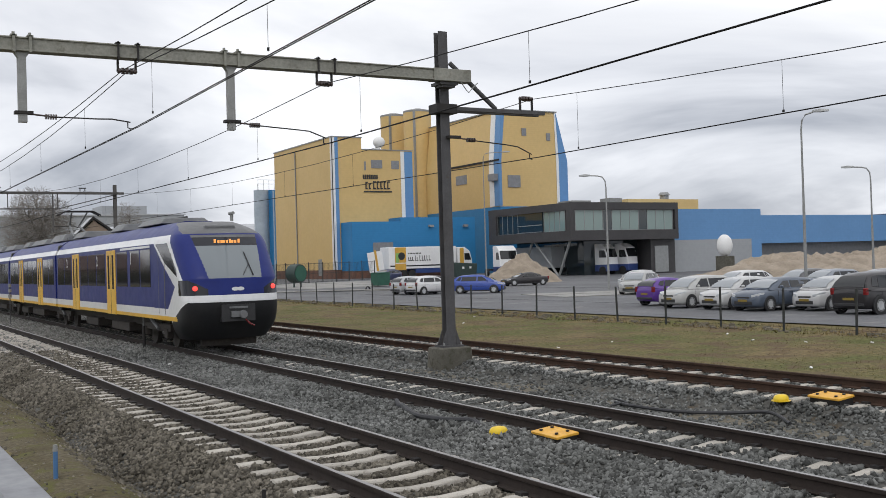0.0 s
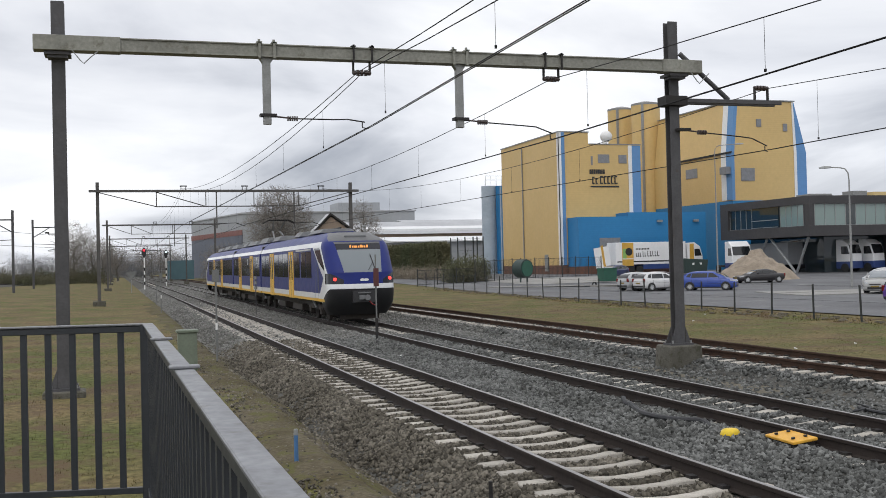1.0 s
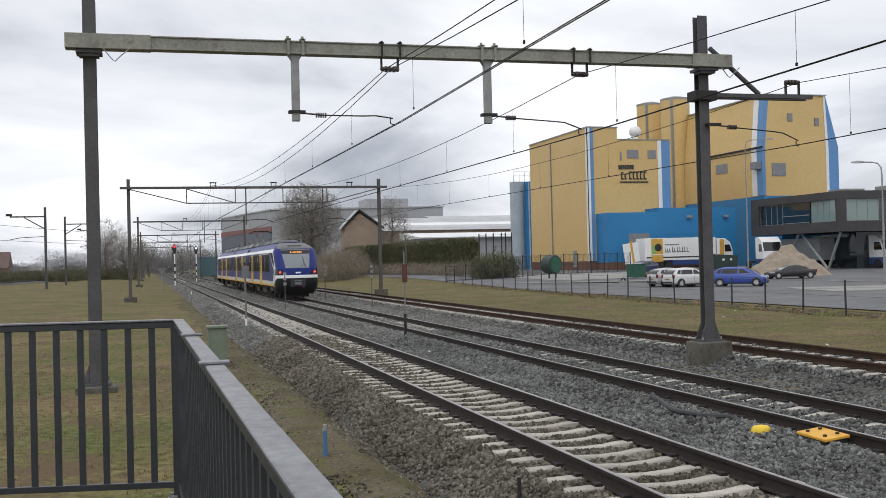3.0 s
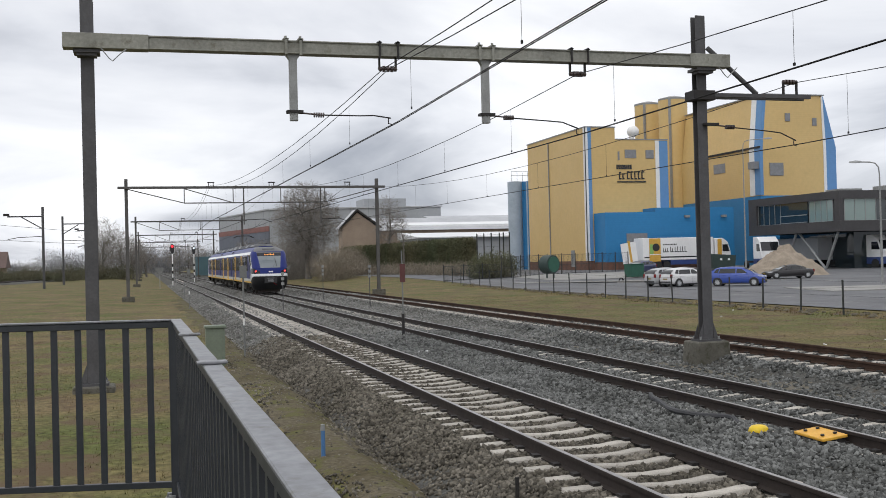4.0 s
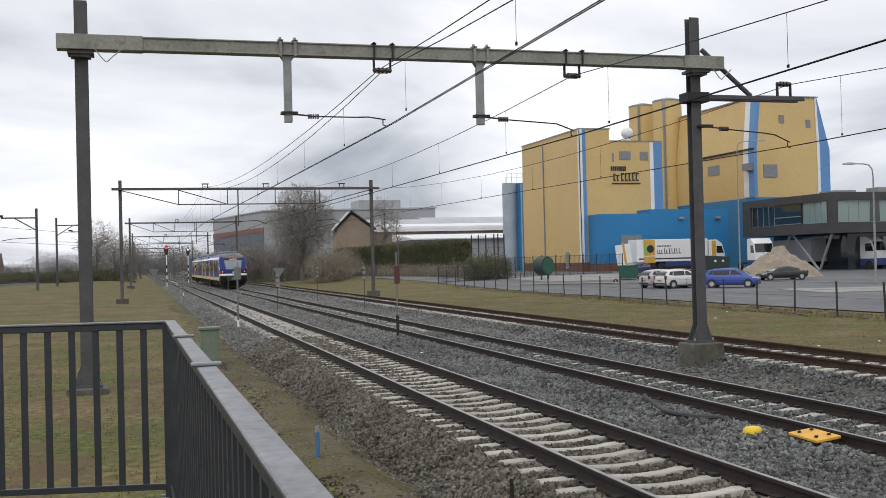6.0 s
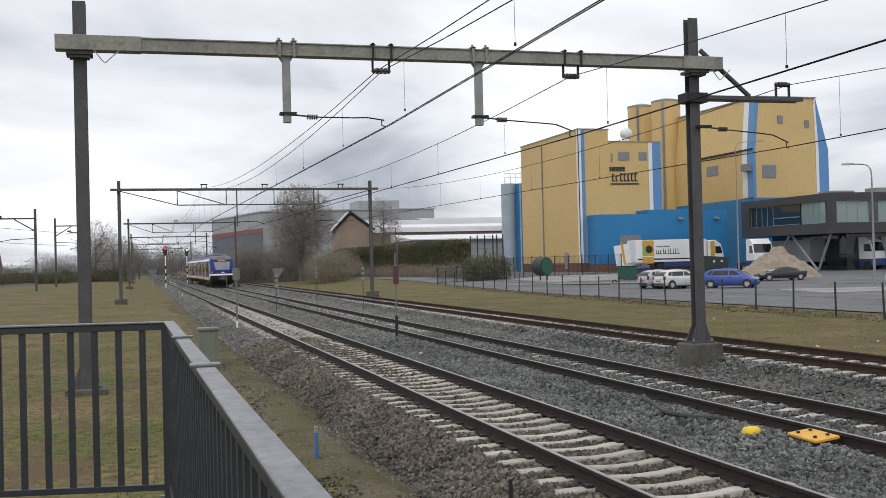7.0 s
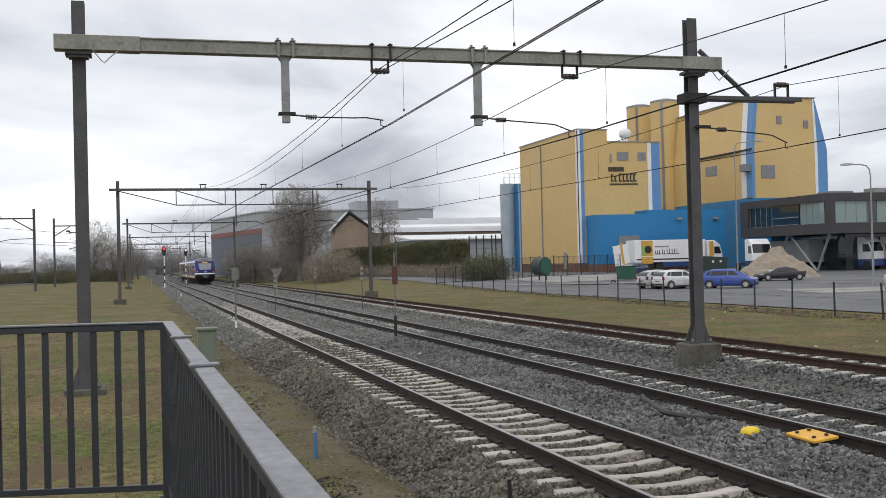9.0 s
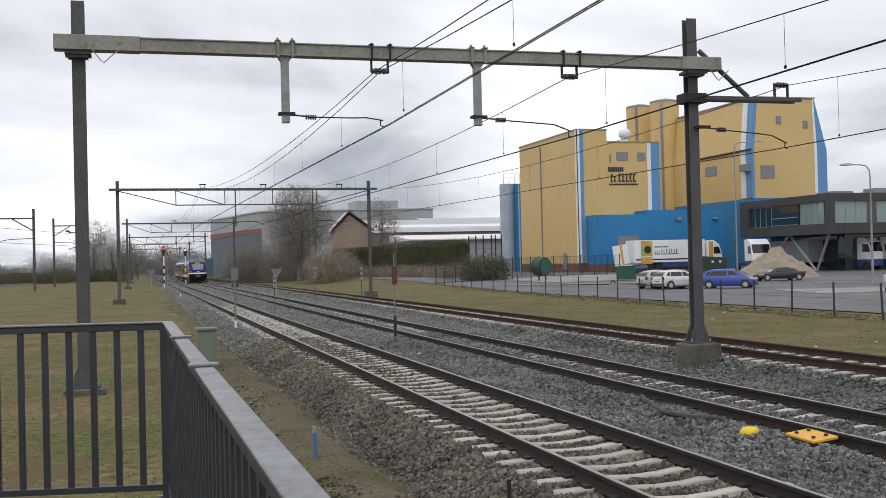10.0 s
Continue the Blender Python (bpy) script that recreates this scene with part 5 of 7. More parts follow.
HEDGE = mat("conifer_hedge_green", (0.085, 0.098, 0.050), (0.135, 0.122, 0.066), 0.9, scale=0.18, fine=2, fine_amt=0.3, island=0.22, stretch=(1, 1, 0.25))
SCRUB = mat("dull_green_scrub", (0.070, 0.078, 0.040), (0.105, 0.096, 0.060), 0.95, scale=0.12, fine=5, fine_amt=0.3, island=0.3)
# Horizon trees: distance haze is put into this paler grey base colour.
FARTREE = mat("haze_tinted_woods", (0.19, 0.19, 0.195), (0.145, 0.147, 0.152), 0.95, scale=0.05, fine=2, fine_amt=0.2, island=0.25)

wh = thing("warehouse", "large grey warehouse with a dull blue and red side", "warehouse")
part("wall", B().prism([(27.4, 238.0), (66.0, 232.0), (66.0, 290.0), (19.2, 281.0)], "z", 0, 14.6), GREYPANEL, wh)
part("roof", B().prism([(27.2, 237.7), (66.3, 231.7), (66.3, 290.0), (19.0, 281.0)], "z", 14.603, 14.9), ROOFGREY, wh)
part("side_cladding", B().prism([(27.32, 237.95), (19.12, 281.0), (19.06, 280.9), (27.26, 237.85)], "z", 0, 9.8), DULLBLUE, wh, "dull blue lower side cladding")
part("red_band", B().prism([(27.30, 237.9), (19.10, 281.0), (18.98, 280.9), (27.18, 237.8)], "z", 9.803, 11.0), REDBAND, wh, "dull red band")
part("roof_house", B().box(49.0, 236.5, 14.9, 58.9, 246, 16.9), GREYPANEL, wh)
part("low_wing", B().box(60.0, 219.0, 0, 95.0, 231.0, 11.4), GREYPANEL, wh)
part("low_wing_roof", B().prism([(218.6, 11.403), (231.4, 11.403), (225.0, 12.2)], "x", 59.7, 95.3), ROOFGREY, wh)

barn = thing("barn", "pale brick barn with a dark gabled roof edge", "barn")
part("gable_wall", B().prism([(34.4, 0), (41.2, 0), (41.2, 8.4), (37.2, 11.3), (34.4, 8.6)], "y", 186, 190), PALEBRICK, barn)
part("verge", B().loft([[(33.9, y, 8.25), (37.1, y, 11.55), (41.6, y, 8.35), (41.6, y, 8.7), (37.1, y, 11.95), (33.9, y, 8.6)] for y in (185.6, 186.3)]), DARKIRON, barn, "dark roof edge")
part("roof", B().loft([[(33.9, y, 8.3), (37.1, y, 11.6), (41.6, y, 8.4), (41.6, y, 8.6), (37.1, y, 11.85), (33.9, y, 8.5)] for y in (186.303, 190.2)]), ROOFGREY, barn)
shed = thing("long_shed", "long low shed with pale sheet roofs", "shed")
part("wall", B().box(41.25, 188, 0, 72, 204, 8.0), PALEBRICK, shed)
part("roof", B().prism([(187.5, 8.003), (204.5, 8.003), (204.5, 9.0), (196.0, 10.6)], "x", 41.0, 72.3), ROOFGREY, shed)
part("rooflight", B().loft([[(44.0, 189.3, 9.0), (72.0, 189.3, 9.0), (72.0, 191.6, 9.55), (44.0, 191.6, 9.55)], [(44.0, 189.3, 8.4), (72.0, 189.3, 8.4), (72.0, 191.6, 9.0), (44.0, 191.6, 9.0)]]), ROOFWHITE, shed, "pale translucent roof strip")
part("wall", B().box(45.0, 172, 0, 66, 186, 6.1), GREYPANEL, shed)
part("roof", B().prism([(171.4, 6.1), (186.2, 6.1), (186.2, 7.4), (171.4, 6.3)], "x", 44.6, 66.3), ROOFWHITE, shed, "pale lean-to roof")


def grow(height, wide, low, seed, n, r0):
    """Bare winter tree: limbs fork again and again towards points spread through an uneven crown."""
    rng = random.Random(seed)
    trunk, limbs, twigs = B(), B(), B()
    cz, rz = height * (1 + low) / 2, height * (1 - low) / 2
    pts = []
    while len(pts) < n:
        d = Vector((rng.gauss(0, 1), rng.gauss(0, 1), rng.gauss(0, 1))).normalized()
        q = rng.random() ** 0.42 * (1 + 0.16 * noise.noise(d * 1.9 + Vector((seed, 0, 0))) + 0.10 * noise.noise(d * 5))
        k = 1.0 if d.z > 0 else 1.0 - 0.25 * d.z * d.z
        pts.append(Vector((d.x * q * wide * k, d.y * q * wide * k, cz + d.z * q * rz)))

    def spray(p, d):
        for _ in range(3):
            e = (d + Vector((rng.uniform(-1, 1), rng.uniform(-1, 1), rng.uniform(-0.6, 1.0))) * 0.9).normalized()
            twigs.cyl(p, p + e * height * rng.uniform(0.03, 0.06), 0.014, 0.007, 3, caps=False)

    def fork(p, group, r, lvl):
        c = sum(group, Vector()) / len(group)
        if len(group) == 1:
            twigs.cyl(p, c, max(r, 0.012), 0.008, 3, caps=False)
            spray(c, (c - p).normalized())
            return
        q = p.lerp(c, 0.42 if lvl else 0.30) + Vector((rng.uniform(-1, 1), rng.uniform(-1, 1), rng.uniform(-0.6, 0.6))) * (c - p).length * 0.09
        rn = max(r0 * (len(group) / n) ** 0.5, 0.014)
        (limbs if len(group) > 6 else twigs).cyl(p, q, max(r, rn), rn, 6 if len(group) > 40 else 3, caps=False)
        ax = Vector((rng.gauss(0, 1), rng.gauss(0, 1), rng.gauss(0, 0.7)))
        far = max(group, key=lambda g: (g - c).length_squared) - c
        ax = (far.normalized() + ax * 0.25)
        group = sorted(group, key=lambda g: (g - c).dot(ax))
        m = max(1, min(len(group) - 1, int(len(group) * rng.uniform(0.36, 0.64))))
        fork(q, group[:m], rn * 0.8, lvl + 1)
        fork(q, group[m:], rn * 0.8, lvl + 1)

    base = Vector((0, 0, -0.2))
    top = Vector((rng.uniform(-0.2, 0.2), rng.uniform(-0.2, 0.2), height * (low + 0.06)))
    trunk.cyl(base, base.lerp(top, 0.2), r0 * 1.35, r0 * 1.05, 10, caps=False)
    trunk.cyl(base.lerp(top, 0.2), top, r0 * 1.05, r0 * 0.9, 10, caps=False)
    fork(top, pts, r0 * 0.9, 0)
    return trunk, limbs, twigs


def cloud_mesh(name, blobs, n, size, material, seed, upright=0.6, thin=0.12):
    """Loose mass of thin slivers within ellipsoid blobs (x, y, z, rx, ry, rz)."""
    rng = np.random.default_rng(seed)
    vol = np.array([b[3] * b[4] * b[5] for b in blobs]) ** 0.8
    pick = rng.choice(len(blobs), n, p=vol / vol.sum())
    bl = np.array(blobs)[pick]
    d = rng.normal(size=(n, 3))
    d /= np.linalg.norm(d, axis=1)[:, None]
    rad = rng.random(n) ** 0.45 * (1 + 0.18 * rng.normal(size=n))
    c = bl[:, :3] + d * rad[:, None] * bl[:, 3:]
    ax = rng.normal(size=(n, 3)) + np.array([0, 0, upright * 2])
    ax /= np.linalg.norm(ax, axis=1)[:, None]
    sd = np.cross(ax, rng.normal(size=(n, 3)))
    sd /= np.linalg.norm(sd, axis=1)[:, None]
    s = size * rng.uniform(0.5, 1.5, n)[:, None]
    v = np.stack([c - sd * s * thin, c + sd * s * thin, c + ax * s + sd * s * thin * 0.3], 1).reshape(-1, 3)
    me = bpy.data.meshes.new(name)
    me.from_pydata(v.tolist(), [], np.arange(3 * n).reshape(-1, 3).tolist())
    me.materials.append(material)
    return me


def tree(label, base, height, wide, low, seed, n=700, r0=0.3, group="bare trees"):
    t = thing("tree", label, "tree", group, pose(*base))
    trunk, limbs, twigs = grow(height, wide, low, seed, n, r0)
    part("trunk", trunk, BARK, t, smooth=True)
    tagged(part("limbs", limbs, BARK, t, smooth=True), kind="stuff")
    tagged(part("twigs", twigs, TWIG, t), kind="stuff")
    return t


tree("large bare winter tree with a dense twiggy crown", (22.4, 148.3, 0.3), 13.4, 4.7, 0.15, 4, 4300, 0.40)
tree("bare young tree behind the hedge", (37.2, 160.5, 0.4), 12.4, 2.6, 0.30, 9, 700, 0.17)
tree("pale birch stem in front of the hedge", (29.0, 118.0, 0.3), 7.6, 1.0, 0.45, 12, 60, 0.08)
for x, y, h, w, k in ((-7.2, 205, 11.6, 3.6, 21), (-4.6, 212, 9.6, 3.4, 22), (-2.2, 222, 8.6, 3.2, 23), (-8.6, 230, 8.6, 3.4, 24), (0.4, 246, 8.0, 3.4, 25), (8.5, 335, 10.0, 4.6, 26), (14.0, 310, 9, 4.2, 27)):
    tree("bare winter tree in the group beside the line", (x, y, 0.3), h, w, 0.12, k, 1200, 0.22)


def brush_mass(name, label, blobs, n, size, material, seed, cat_="bushes", **kw):
    return tagged(new(name, cloud_mesh(name, blobs, n, size, material, seed, **kw)), label, cat_, kind="stuff")


brush_mass("dry_bushes", "brown leafless brushwood along the siding", [(24 + 1.3 * i + 0.7 * math.sin(i * 2), 138 + 4.5 * i, 1.6, 3.0, 4.0, 2.1 + 0.7 * math.sin(i * 1.7)) for i in range(9)], 42000, 0.5, BRUSH, 3, thin=0.045)
brush_mass("dry_bushes", "brown leafless brushwood before the warehouse", [(15.5 + 1.5 * i, 170 + 5 * math.sin(i), 2.2, 2.6, 4.0, 3.6) for i in range(8)], 38000, 0.6, TWIG, 5, thin=0.04)
brush_mass("dry_bushes", "low brown scrub in front of the hedge", [(31 + 0.55 * i, 160 - 4.6 * i, 0.9, 1.6, 2.6, 1.1) for i in range(12)], 22000, 0.35, BRUSH, 6, thin=0.06)
brush_mass("shrubs", "dark low shrubs along the far branch line", [(-52 + 3.2 * i, 205 + 3 * math.sin(i * 1.3), 1.0, 3.4, 2.5, 1.7 + 0.6 * math.sin(i * 2.7)) for i in range(16)], 60000, 0.35, SCRUB, 7, thin=0.08)
brush_mass("shrubs", "dark evergreen shrubs along the far branch line", [(-34 + 3.5 * i, 190 + 2 * math.sin(i), 0.8, 3.0, 1.6, 1.1) for i in range(7)], 16000, 0.28, SCRUB, 8)
brush_mass("far_woods", "belt of bare trees on the horizon, distance haze in their grey colour", [(-190 + 11 * i, 430 + 25 * math.sin(i * 1.9), 2.6, 9, 6, 4.8 + 1.7 * math.sin(i * 2.3) + 1.0 * math.sin(i * 5.1)) for i in range(19)], 150000, 0.6, FARTREE, 9, thin=0.09)
brush_mass("far_woods", "trees at the end of the line, distance haze in their grey colour", [(-4 + 6 * i, 620 + 20 * math.sin(i), 4, 8, 6, 6.5 + 3 * math.sin(i * 2.1)) for i in range(12)], 50000, 0.9, FARTREE, 10, thin=0.08)

brush_mass("shrubs", "dark evergreen shrubs at the corner of the yard fence", [(34.6, 106.5, 1.2, 1.5, 1.5, 1.6), (36.6, 108.2, 1.3, 1.6, 1.5, 1.7), (38.6, 109.5, 1.2, 1.4, 1.3, 1.6)], 9000, 0.28, HEDGE, 14)
# clipped conifer hedge
rngh = np.random.default_rng(2)
N = 90000
u = rngh.random(N)
hx, hy = 39.0 - 3.8 * u, 125.0 + 62 * u
face = rngh.random(N)
off = np.where(face < 0.75, -1.0, rngh.uniform(-1, 1, N)) * 0.9 + rngh.normal(0, 0.12, N)
hz = np.where(face < 0.75, rngh.uniform(0.1, 4.7, N), 4.75 + rngh.normal(0, 0.14, N))
end = rngh.random(N) < 0.10
hy = np.where(end, 124.4 + rngh.normal(0, 0.12, N), hy)
hx = np.where(end, 39.0 + rngh.uniform(-0.9, 0.9, N), hx + off)
hz = np.where(end, rngh.uniform(0.1, 4.7, N), hz)
c = np.stack([hx, hy, hz], 1)
ax = rngh.normal(size=(N, 3)) + np.array([-0.6, -0.4, 0.9])
ax /= np.linalg.norm(ax, axis=1)[:, None]
sd = np.cross(ax, rngh.normal(size=(N, 3)))
sd /= np.linalg.norm(sd, axis=1)[:, None]
s = rngh.uniform(0.09, 0.22, N)[:, None]
v = np.stack([c - sd * s * 0.5, c + sd * s * 0.5, c + ax * s], 1).reshape(-1, 3)
me = bpy.data.meshes.new("hedge")
me.from_pydata(v.tolist(), [], np.arange(3 * N).reshape(-1, 3).tolist())
me.materials.append(HEDGE)
hedge = thing("hedge", "tall clipped conifer hedge with brownish green foliage", "hedge")
tagged(part("foliage", me, None, hedge), kind="stuff")
part("core", B().prism([(38.45, 124.8), (39.6, 124.8), (35.7, 187.0), (34.6, 187.0)], "z", 0, 4.55), HEDGE, hedge)

# ---- branch line on the far field ----
LB = [(-46, 110), (-30, 140), (-21, 165), (-14.5, 215), (-9.5, 300), (-4.5, 400), (0.5, 500)]
bl = thing("track_4", "distant rusty branch line rails on a low bank", "railway track", "railway tracks", kind="structure")
for s in (-0.75, 0.75):
    part("rail", B().tube([(x + s, y, 0.62) for x, y in LB], 0.08, 4), RAILSIDE, bl)
part("bank", B().loft([[(x - 3.2, y, 0.1), (x - 1.6, y, 0.52), (x + 1.6, y, 0.52), (x + 3.2, y, 0.1)] for x, y in LB]), BALLAST, bl)


def side_mast(x, y, h, arm, label):
    t = thing("catenary_mast", label, "catenary mast", "branch line masts", pose(x, y, 0.2))
    b = B()
    h_column(b, 0, 0, -0.2, h, 0.26, 0.26)
    part("mast", b, STEEL, t)
    part("cross_arm", B().box(min(0, arm), -0.07, h - 1.1, max(0, arm), 0.07, h - 0.95), STEEL, t)
    part("brace", B().cyl((0, 0, h - 2.4), (arm * 0.6, 0, h - 1.1), 0.06), STEEL, t)
    part("steady_arm", B().tube([(0, 0, h - 3.2), (arm * 0.7, 0, h - 3.3), (arm, 0, h - 3.5)], 0.04), DARKIRON, t)
    part("insulator", B().box(arm - 0.4, -0.1, h - 0.95, arm + 0.2, 0.1, h - 0.7), DARKIRON, t)
    return t


side_mast(-10.6, 122, 9.0, -3.6, "dark catenary mast with an arm beside the branch line")
side_mast(-10.4, 148, 9.2, 3.4, "dark catenary mast with an arm beside the branch line")
side_mast(-7.1, 168, 9.0, -2.6, "dark catenary mast with an arm beside the branch line")
for z in (5.6, 7.2):
    single("overhead_line", B().tube([(-30, 60, z), (-14.2, 122, z), (-7.0, 148, z), (-9.7, 168, z), (-4.5, 300, z)], 0.02, 4), WIRE, "thin wire of the branch line", "overhead line", "overhead lines")
hut = thing("goods_container", "dull teal container beside the far end of the line", "container")
part("box", B().box(12.0, 262, 0, 18.2, 265, 4.6), mat("teal_paint", (0.075, 0.145, 0.165), (0.065, 0.125, 0.145), 0.6, scale=0.5), hut)
farm = thing("far_house", "low brown farmhouse roof among far trees", "house")
part("wall", B().box(-64, 330, 0, -40, 340, 3.2), PALEBRICK, farm)
part("roof", B().prism([(329, 3.2), (341, 3.2), (335, 8.0)], "x", -65, -39), mat("far_tile_roof", (0.13, 0.09, 0.08), None, 0.9, scale=0.4), farm)

# ---- train: three cars, its tail towards the camera; local y runs forwards from the tail's tip ----
NAVY = mat("train_blue", (0.014, 0.026, 0.165), (0.012, 0.021, 0.14), 0.42, spec=0.2, scale=0.8, fine=8, fine_amt=0.06, coat=0.05, stain=(0.02, 0.028, 0.12), stain_at=0.62)
TWHITE = mat("train_white", (0.76, 0.77, 0.78), (0.69, 0.70, 0.71), 0.35, scale=0.8, fine=8, fine_amt=0.05, coat=0.4, stain=(0.5, 0.49, 0.46), stain_at=0.64)
TYELLOW = mat("train_yellow", (0.72, 0.42, 0.03), (0.64, 0.37, 0.03), 0.4, scale=1.5, fine=10, fine_amt=0.06, stain=(0.45, 0.28, 0.05), stain_at=0.66)
TBLACK = mat("train_black_skirt", (0.013, 0.014, 0.016), (0.019, 0.019, 0.02), 0.55, spec=0.3, scale=1.5, fine=12, fine_amt=0.15)
TGREY = mat("train_roof_grey", (0.16, 0.165, 0.17), (0.12, 0.125, 0.13), 0.55, scale=1.2, fine=10, fine_amt=0.15)
TCOWL = mat("train_cowl_grey", (0.135, 0.137, 0.14), (0.10, 0.102, 0.105), 0.5, scale=1.2, fine=10, fine_amt=0.1)
UNDER = mat("underframe_grime", (0.032, 0.027, 0.024), (0.045, 0.038, 0.032), 0.85, scale=2, fine=14, fine_amt=0.3)
TGLASS = glass("train_glass", (0.012, 0.013, 0.02), 0.05, 0.4)
# Train windscreen: the pale reflection is put into the glass base colour.
WSCREEN = glass("reflection_tinted_windscreen", (0.17, 0.195, 0.21), 0.03, 0.7)
TAILRED = glow("tail_light_red", (1.0, 0.06, 0.05), 1.8)
AMBER = glow("amber_display", (1.0, 0.40, 0.10), 0.8)
LENGTH = 59.6
HW = 1.40

train = thing("commuter_train", "blue, white and yellow three-car electric commuter train on the middle track", "train")


def nose_tip(z):
    """How far back the face lies at height z."""
    if z < 1.45:
        return 0.02 + 0.55 * ((1.45 - z) / 1.1) ** 2
    if z < 2.05:
        return 0.02 + 0.10 * ((z - 1.45) / 0.6)
    if z < 3.3:
        return 0.12 + 0.95 * ((z - 2.05) / 1.25) ** 1.1
    return 1.07 + 1.1 * ((z - 3.3) / 0.42) ** 1.4


def half_width(z):
    if z < 0.95:
        return HW - 0.22 * ((0.95 - z) / 0.6) ** 2
    if z < 3.0:
        return HW
    return HW - 0.62 * (max(z - 3.0, 0) / 0.75) ** 2.2


def nose_point(u, z):
    """u from -1 (left side, 3.6 m back) over the tip at 0 to 1."""
    a, s = abs(u), (1 if u >= 0 else -1)
    w, y0 = half_width(z), nose_tip(z)
    depth = 1.05
    if a < 0.6:
        th = a / 0.6 * math.pi / 2
        x = w * (math.sin(th)) ** 0.78
        y = y0 + depth * (1 - (math.cos(th)) ** 0.62)
    else:
        x = w
        y = y0 + depth + (3.6 - y0 - depth) * (a - 0.6) / 0.4
    return Vector((s * x, y, z))


def inside(poly, y, z):
    c, n = False, len(poly)
    for i in range(n):
        (y1, z1), (y2, z2) = poly[i], poly[i - 1]
        if (z1 > z) != (z2 > z) and y < (y2 - y1) * (z - z1) / (z2 - z1) + y1:
            c = not c
    return c


CABWIN = [(3.35, 3.10), (2.02, 3.10), (1.10, 2.30), (1.08, 2.12), (2.30, 2.52)]
ARROW = [(3.7, 3.12), (3.55, 3.12), (2.40, 2.42), (1.30, 1.84), (2.05, 1.21), (3.7, 1.21)]


def nose_region(p):
    x, y, z = p
    a = abs(x)
    front = a < 1.30 and y < nose_tip(z) + 0.62
    if y > 1.7 and z < 0.87:
        return "open"
    if y > 1.15 and z < 1.0 and z > 0.87:
        return "sill"
    if z < 1.40 - 0.47 * min(max((y - 0.45) / 1.0, 0), 1.3):
        return "skirt"
    if z > 3.33:
        return "cowl" if (y < nose_tip(z) + 0.75 and a < 1.12 - 0.9 * max(z - 3.45, 0)) else "blue"
    if y < 1.45 and z < 2.02 and z > 1.60 and a > 0.80 and y < 0.95 and z < 1.70 + 0.55 * (a - 0.68):
        return "light_left" if x < 0 else "light_right"
    if front and 2.06 < z < 3.30 and a < 0.76 + 0.16 * (z - 2.06):
        if z > 3.22:
            return "cowl"
        return "glass" if z < 2.98 else "display"
    if a > 1.05:
        if inside(CABWIN, y, z):
            return "cab_left" if x < 0 else "cab_right"
        if inside(ARROW, y, z):
            return "arrow_left" if x < 0 else "arrow_right"
        if y > 0.50 + 1.40 * max(z - 1.85, 0) / 1.45:
            return "white"
    if z < 1.60:
        return "white"
    return "blue"


NU, NZ = 340, 190
zs = [0.36 + (3.72 - 0.36) * j / NZ for j in range(NZ + 1)]
grid = [[nose_point(-1 + 2 * i / NU, z) for i in range(NU + 1)] for z in zs]
REGIONS = {}
for j in range(NZ):
    for i in range(NU):
        q = [grid[j][i], grid[j][i + 1], grid[j + 1][i + 1], grid[j + 1][i]]
        REGIONS.setdefault(nose_region(sum(q, Vector()) / 4), []).append((j * (NU + 1) + i, j * (NU + 1) + i + 1, (j + 1) * (NU + 1) + i + 1, (j + 1) * (NU + 1) + i))
FLAT = [p for r in grid for p in r]
NOSE = {"skirt": ("nose_skirt", TBLACK, "black lower nose fairing"), "cowl": ("front_cowl", TCOWL, "grey cowl above the windscreen"), "blue": ("nose_shell", NAVY, "blue nose shell"),
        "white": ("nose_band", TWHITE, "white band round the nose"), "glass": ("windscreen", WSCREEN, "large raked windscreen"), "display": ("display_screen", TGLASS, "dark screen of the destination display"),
        "light_left": ("tail_light", TGLASS, "dark lamp cluster with a red tail light"), "light_right": ("tail_light", TGLASS, "dark lamp cluster with a red tail light"),
        "cab_left": ("cab_side_window", TGLASS, ""), "cab_right": ("cab_side_window", TGLASS, ""), "arrow_left": ("cab_side_panel", NAVY, ""), "arrow_right": ("cab_side_panel", NAVY, ""), "sill": ("nose_sill", TYELLOW, "yellow sill line")}
REGIONS.pop("open", None)
NOSE_MESH = {}
for key, faces in REGIONS.items():
    used = sorted({i for f in faces for i in f})
    at = {i: k for k, i in enumerate(used)}
    b = B()
    b.v, b.f = [tuple(FLAT[i]) for i in used], [tuple(at[i] for i in f) for f in faces]
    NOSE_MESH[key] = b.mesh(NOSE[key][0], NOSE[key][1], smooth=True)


def on_nose(x, z, lift=0.02):
    best = min((grid[j][i] for j in range(NZ + 1) if abs(zs[j] - z) < 0.03 for i in range(NU + 1)), key=lambda p: (p.x - x) ** 2 + (p.z - z) ** 2 + (0.2 if p.y > 1.6 else 0))
    return Vector((best.x, best.y - lift, best.z))


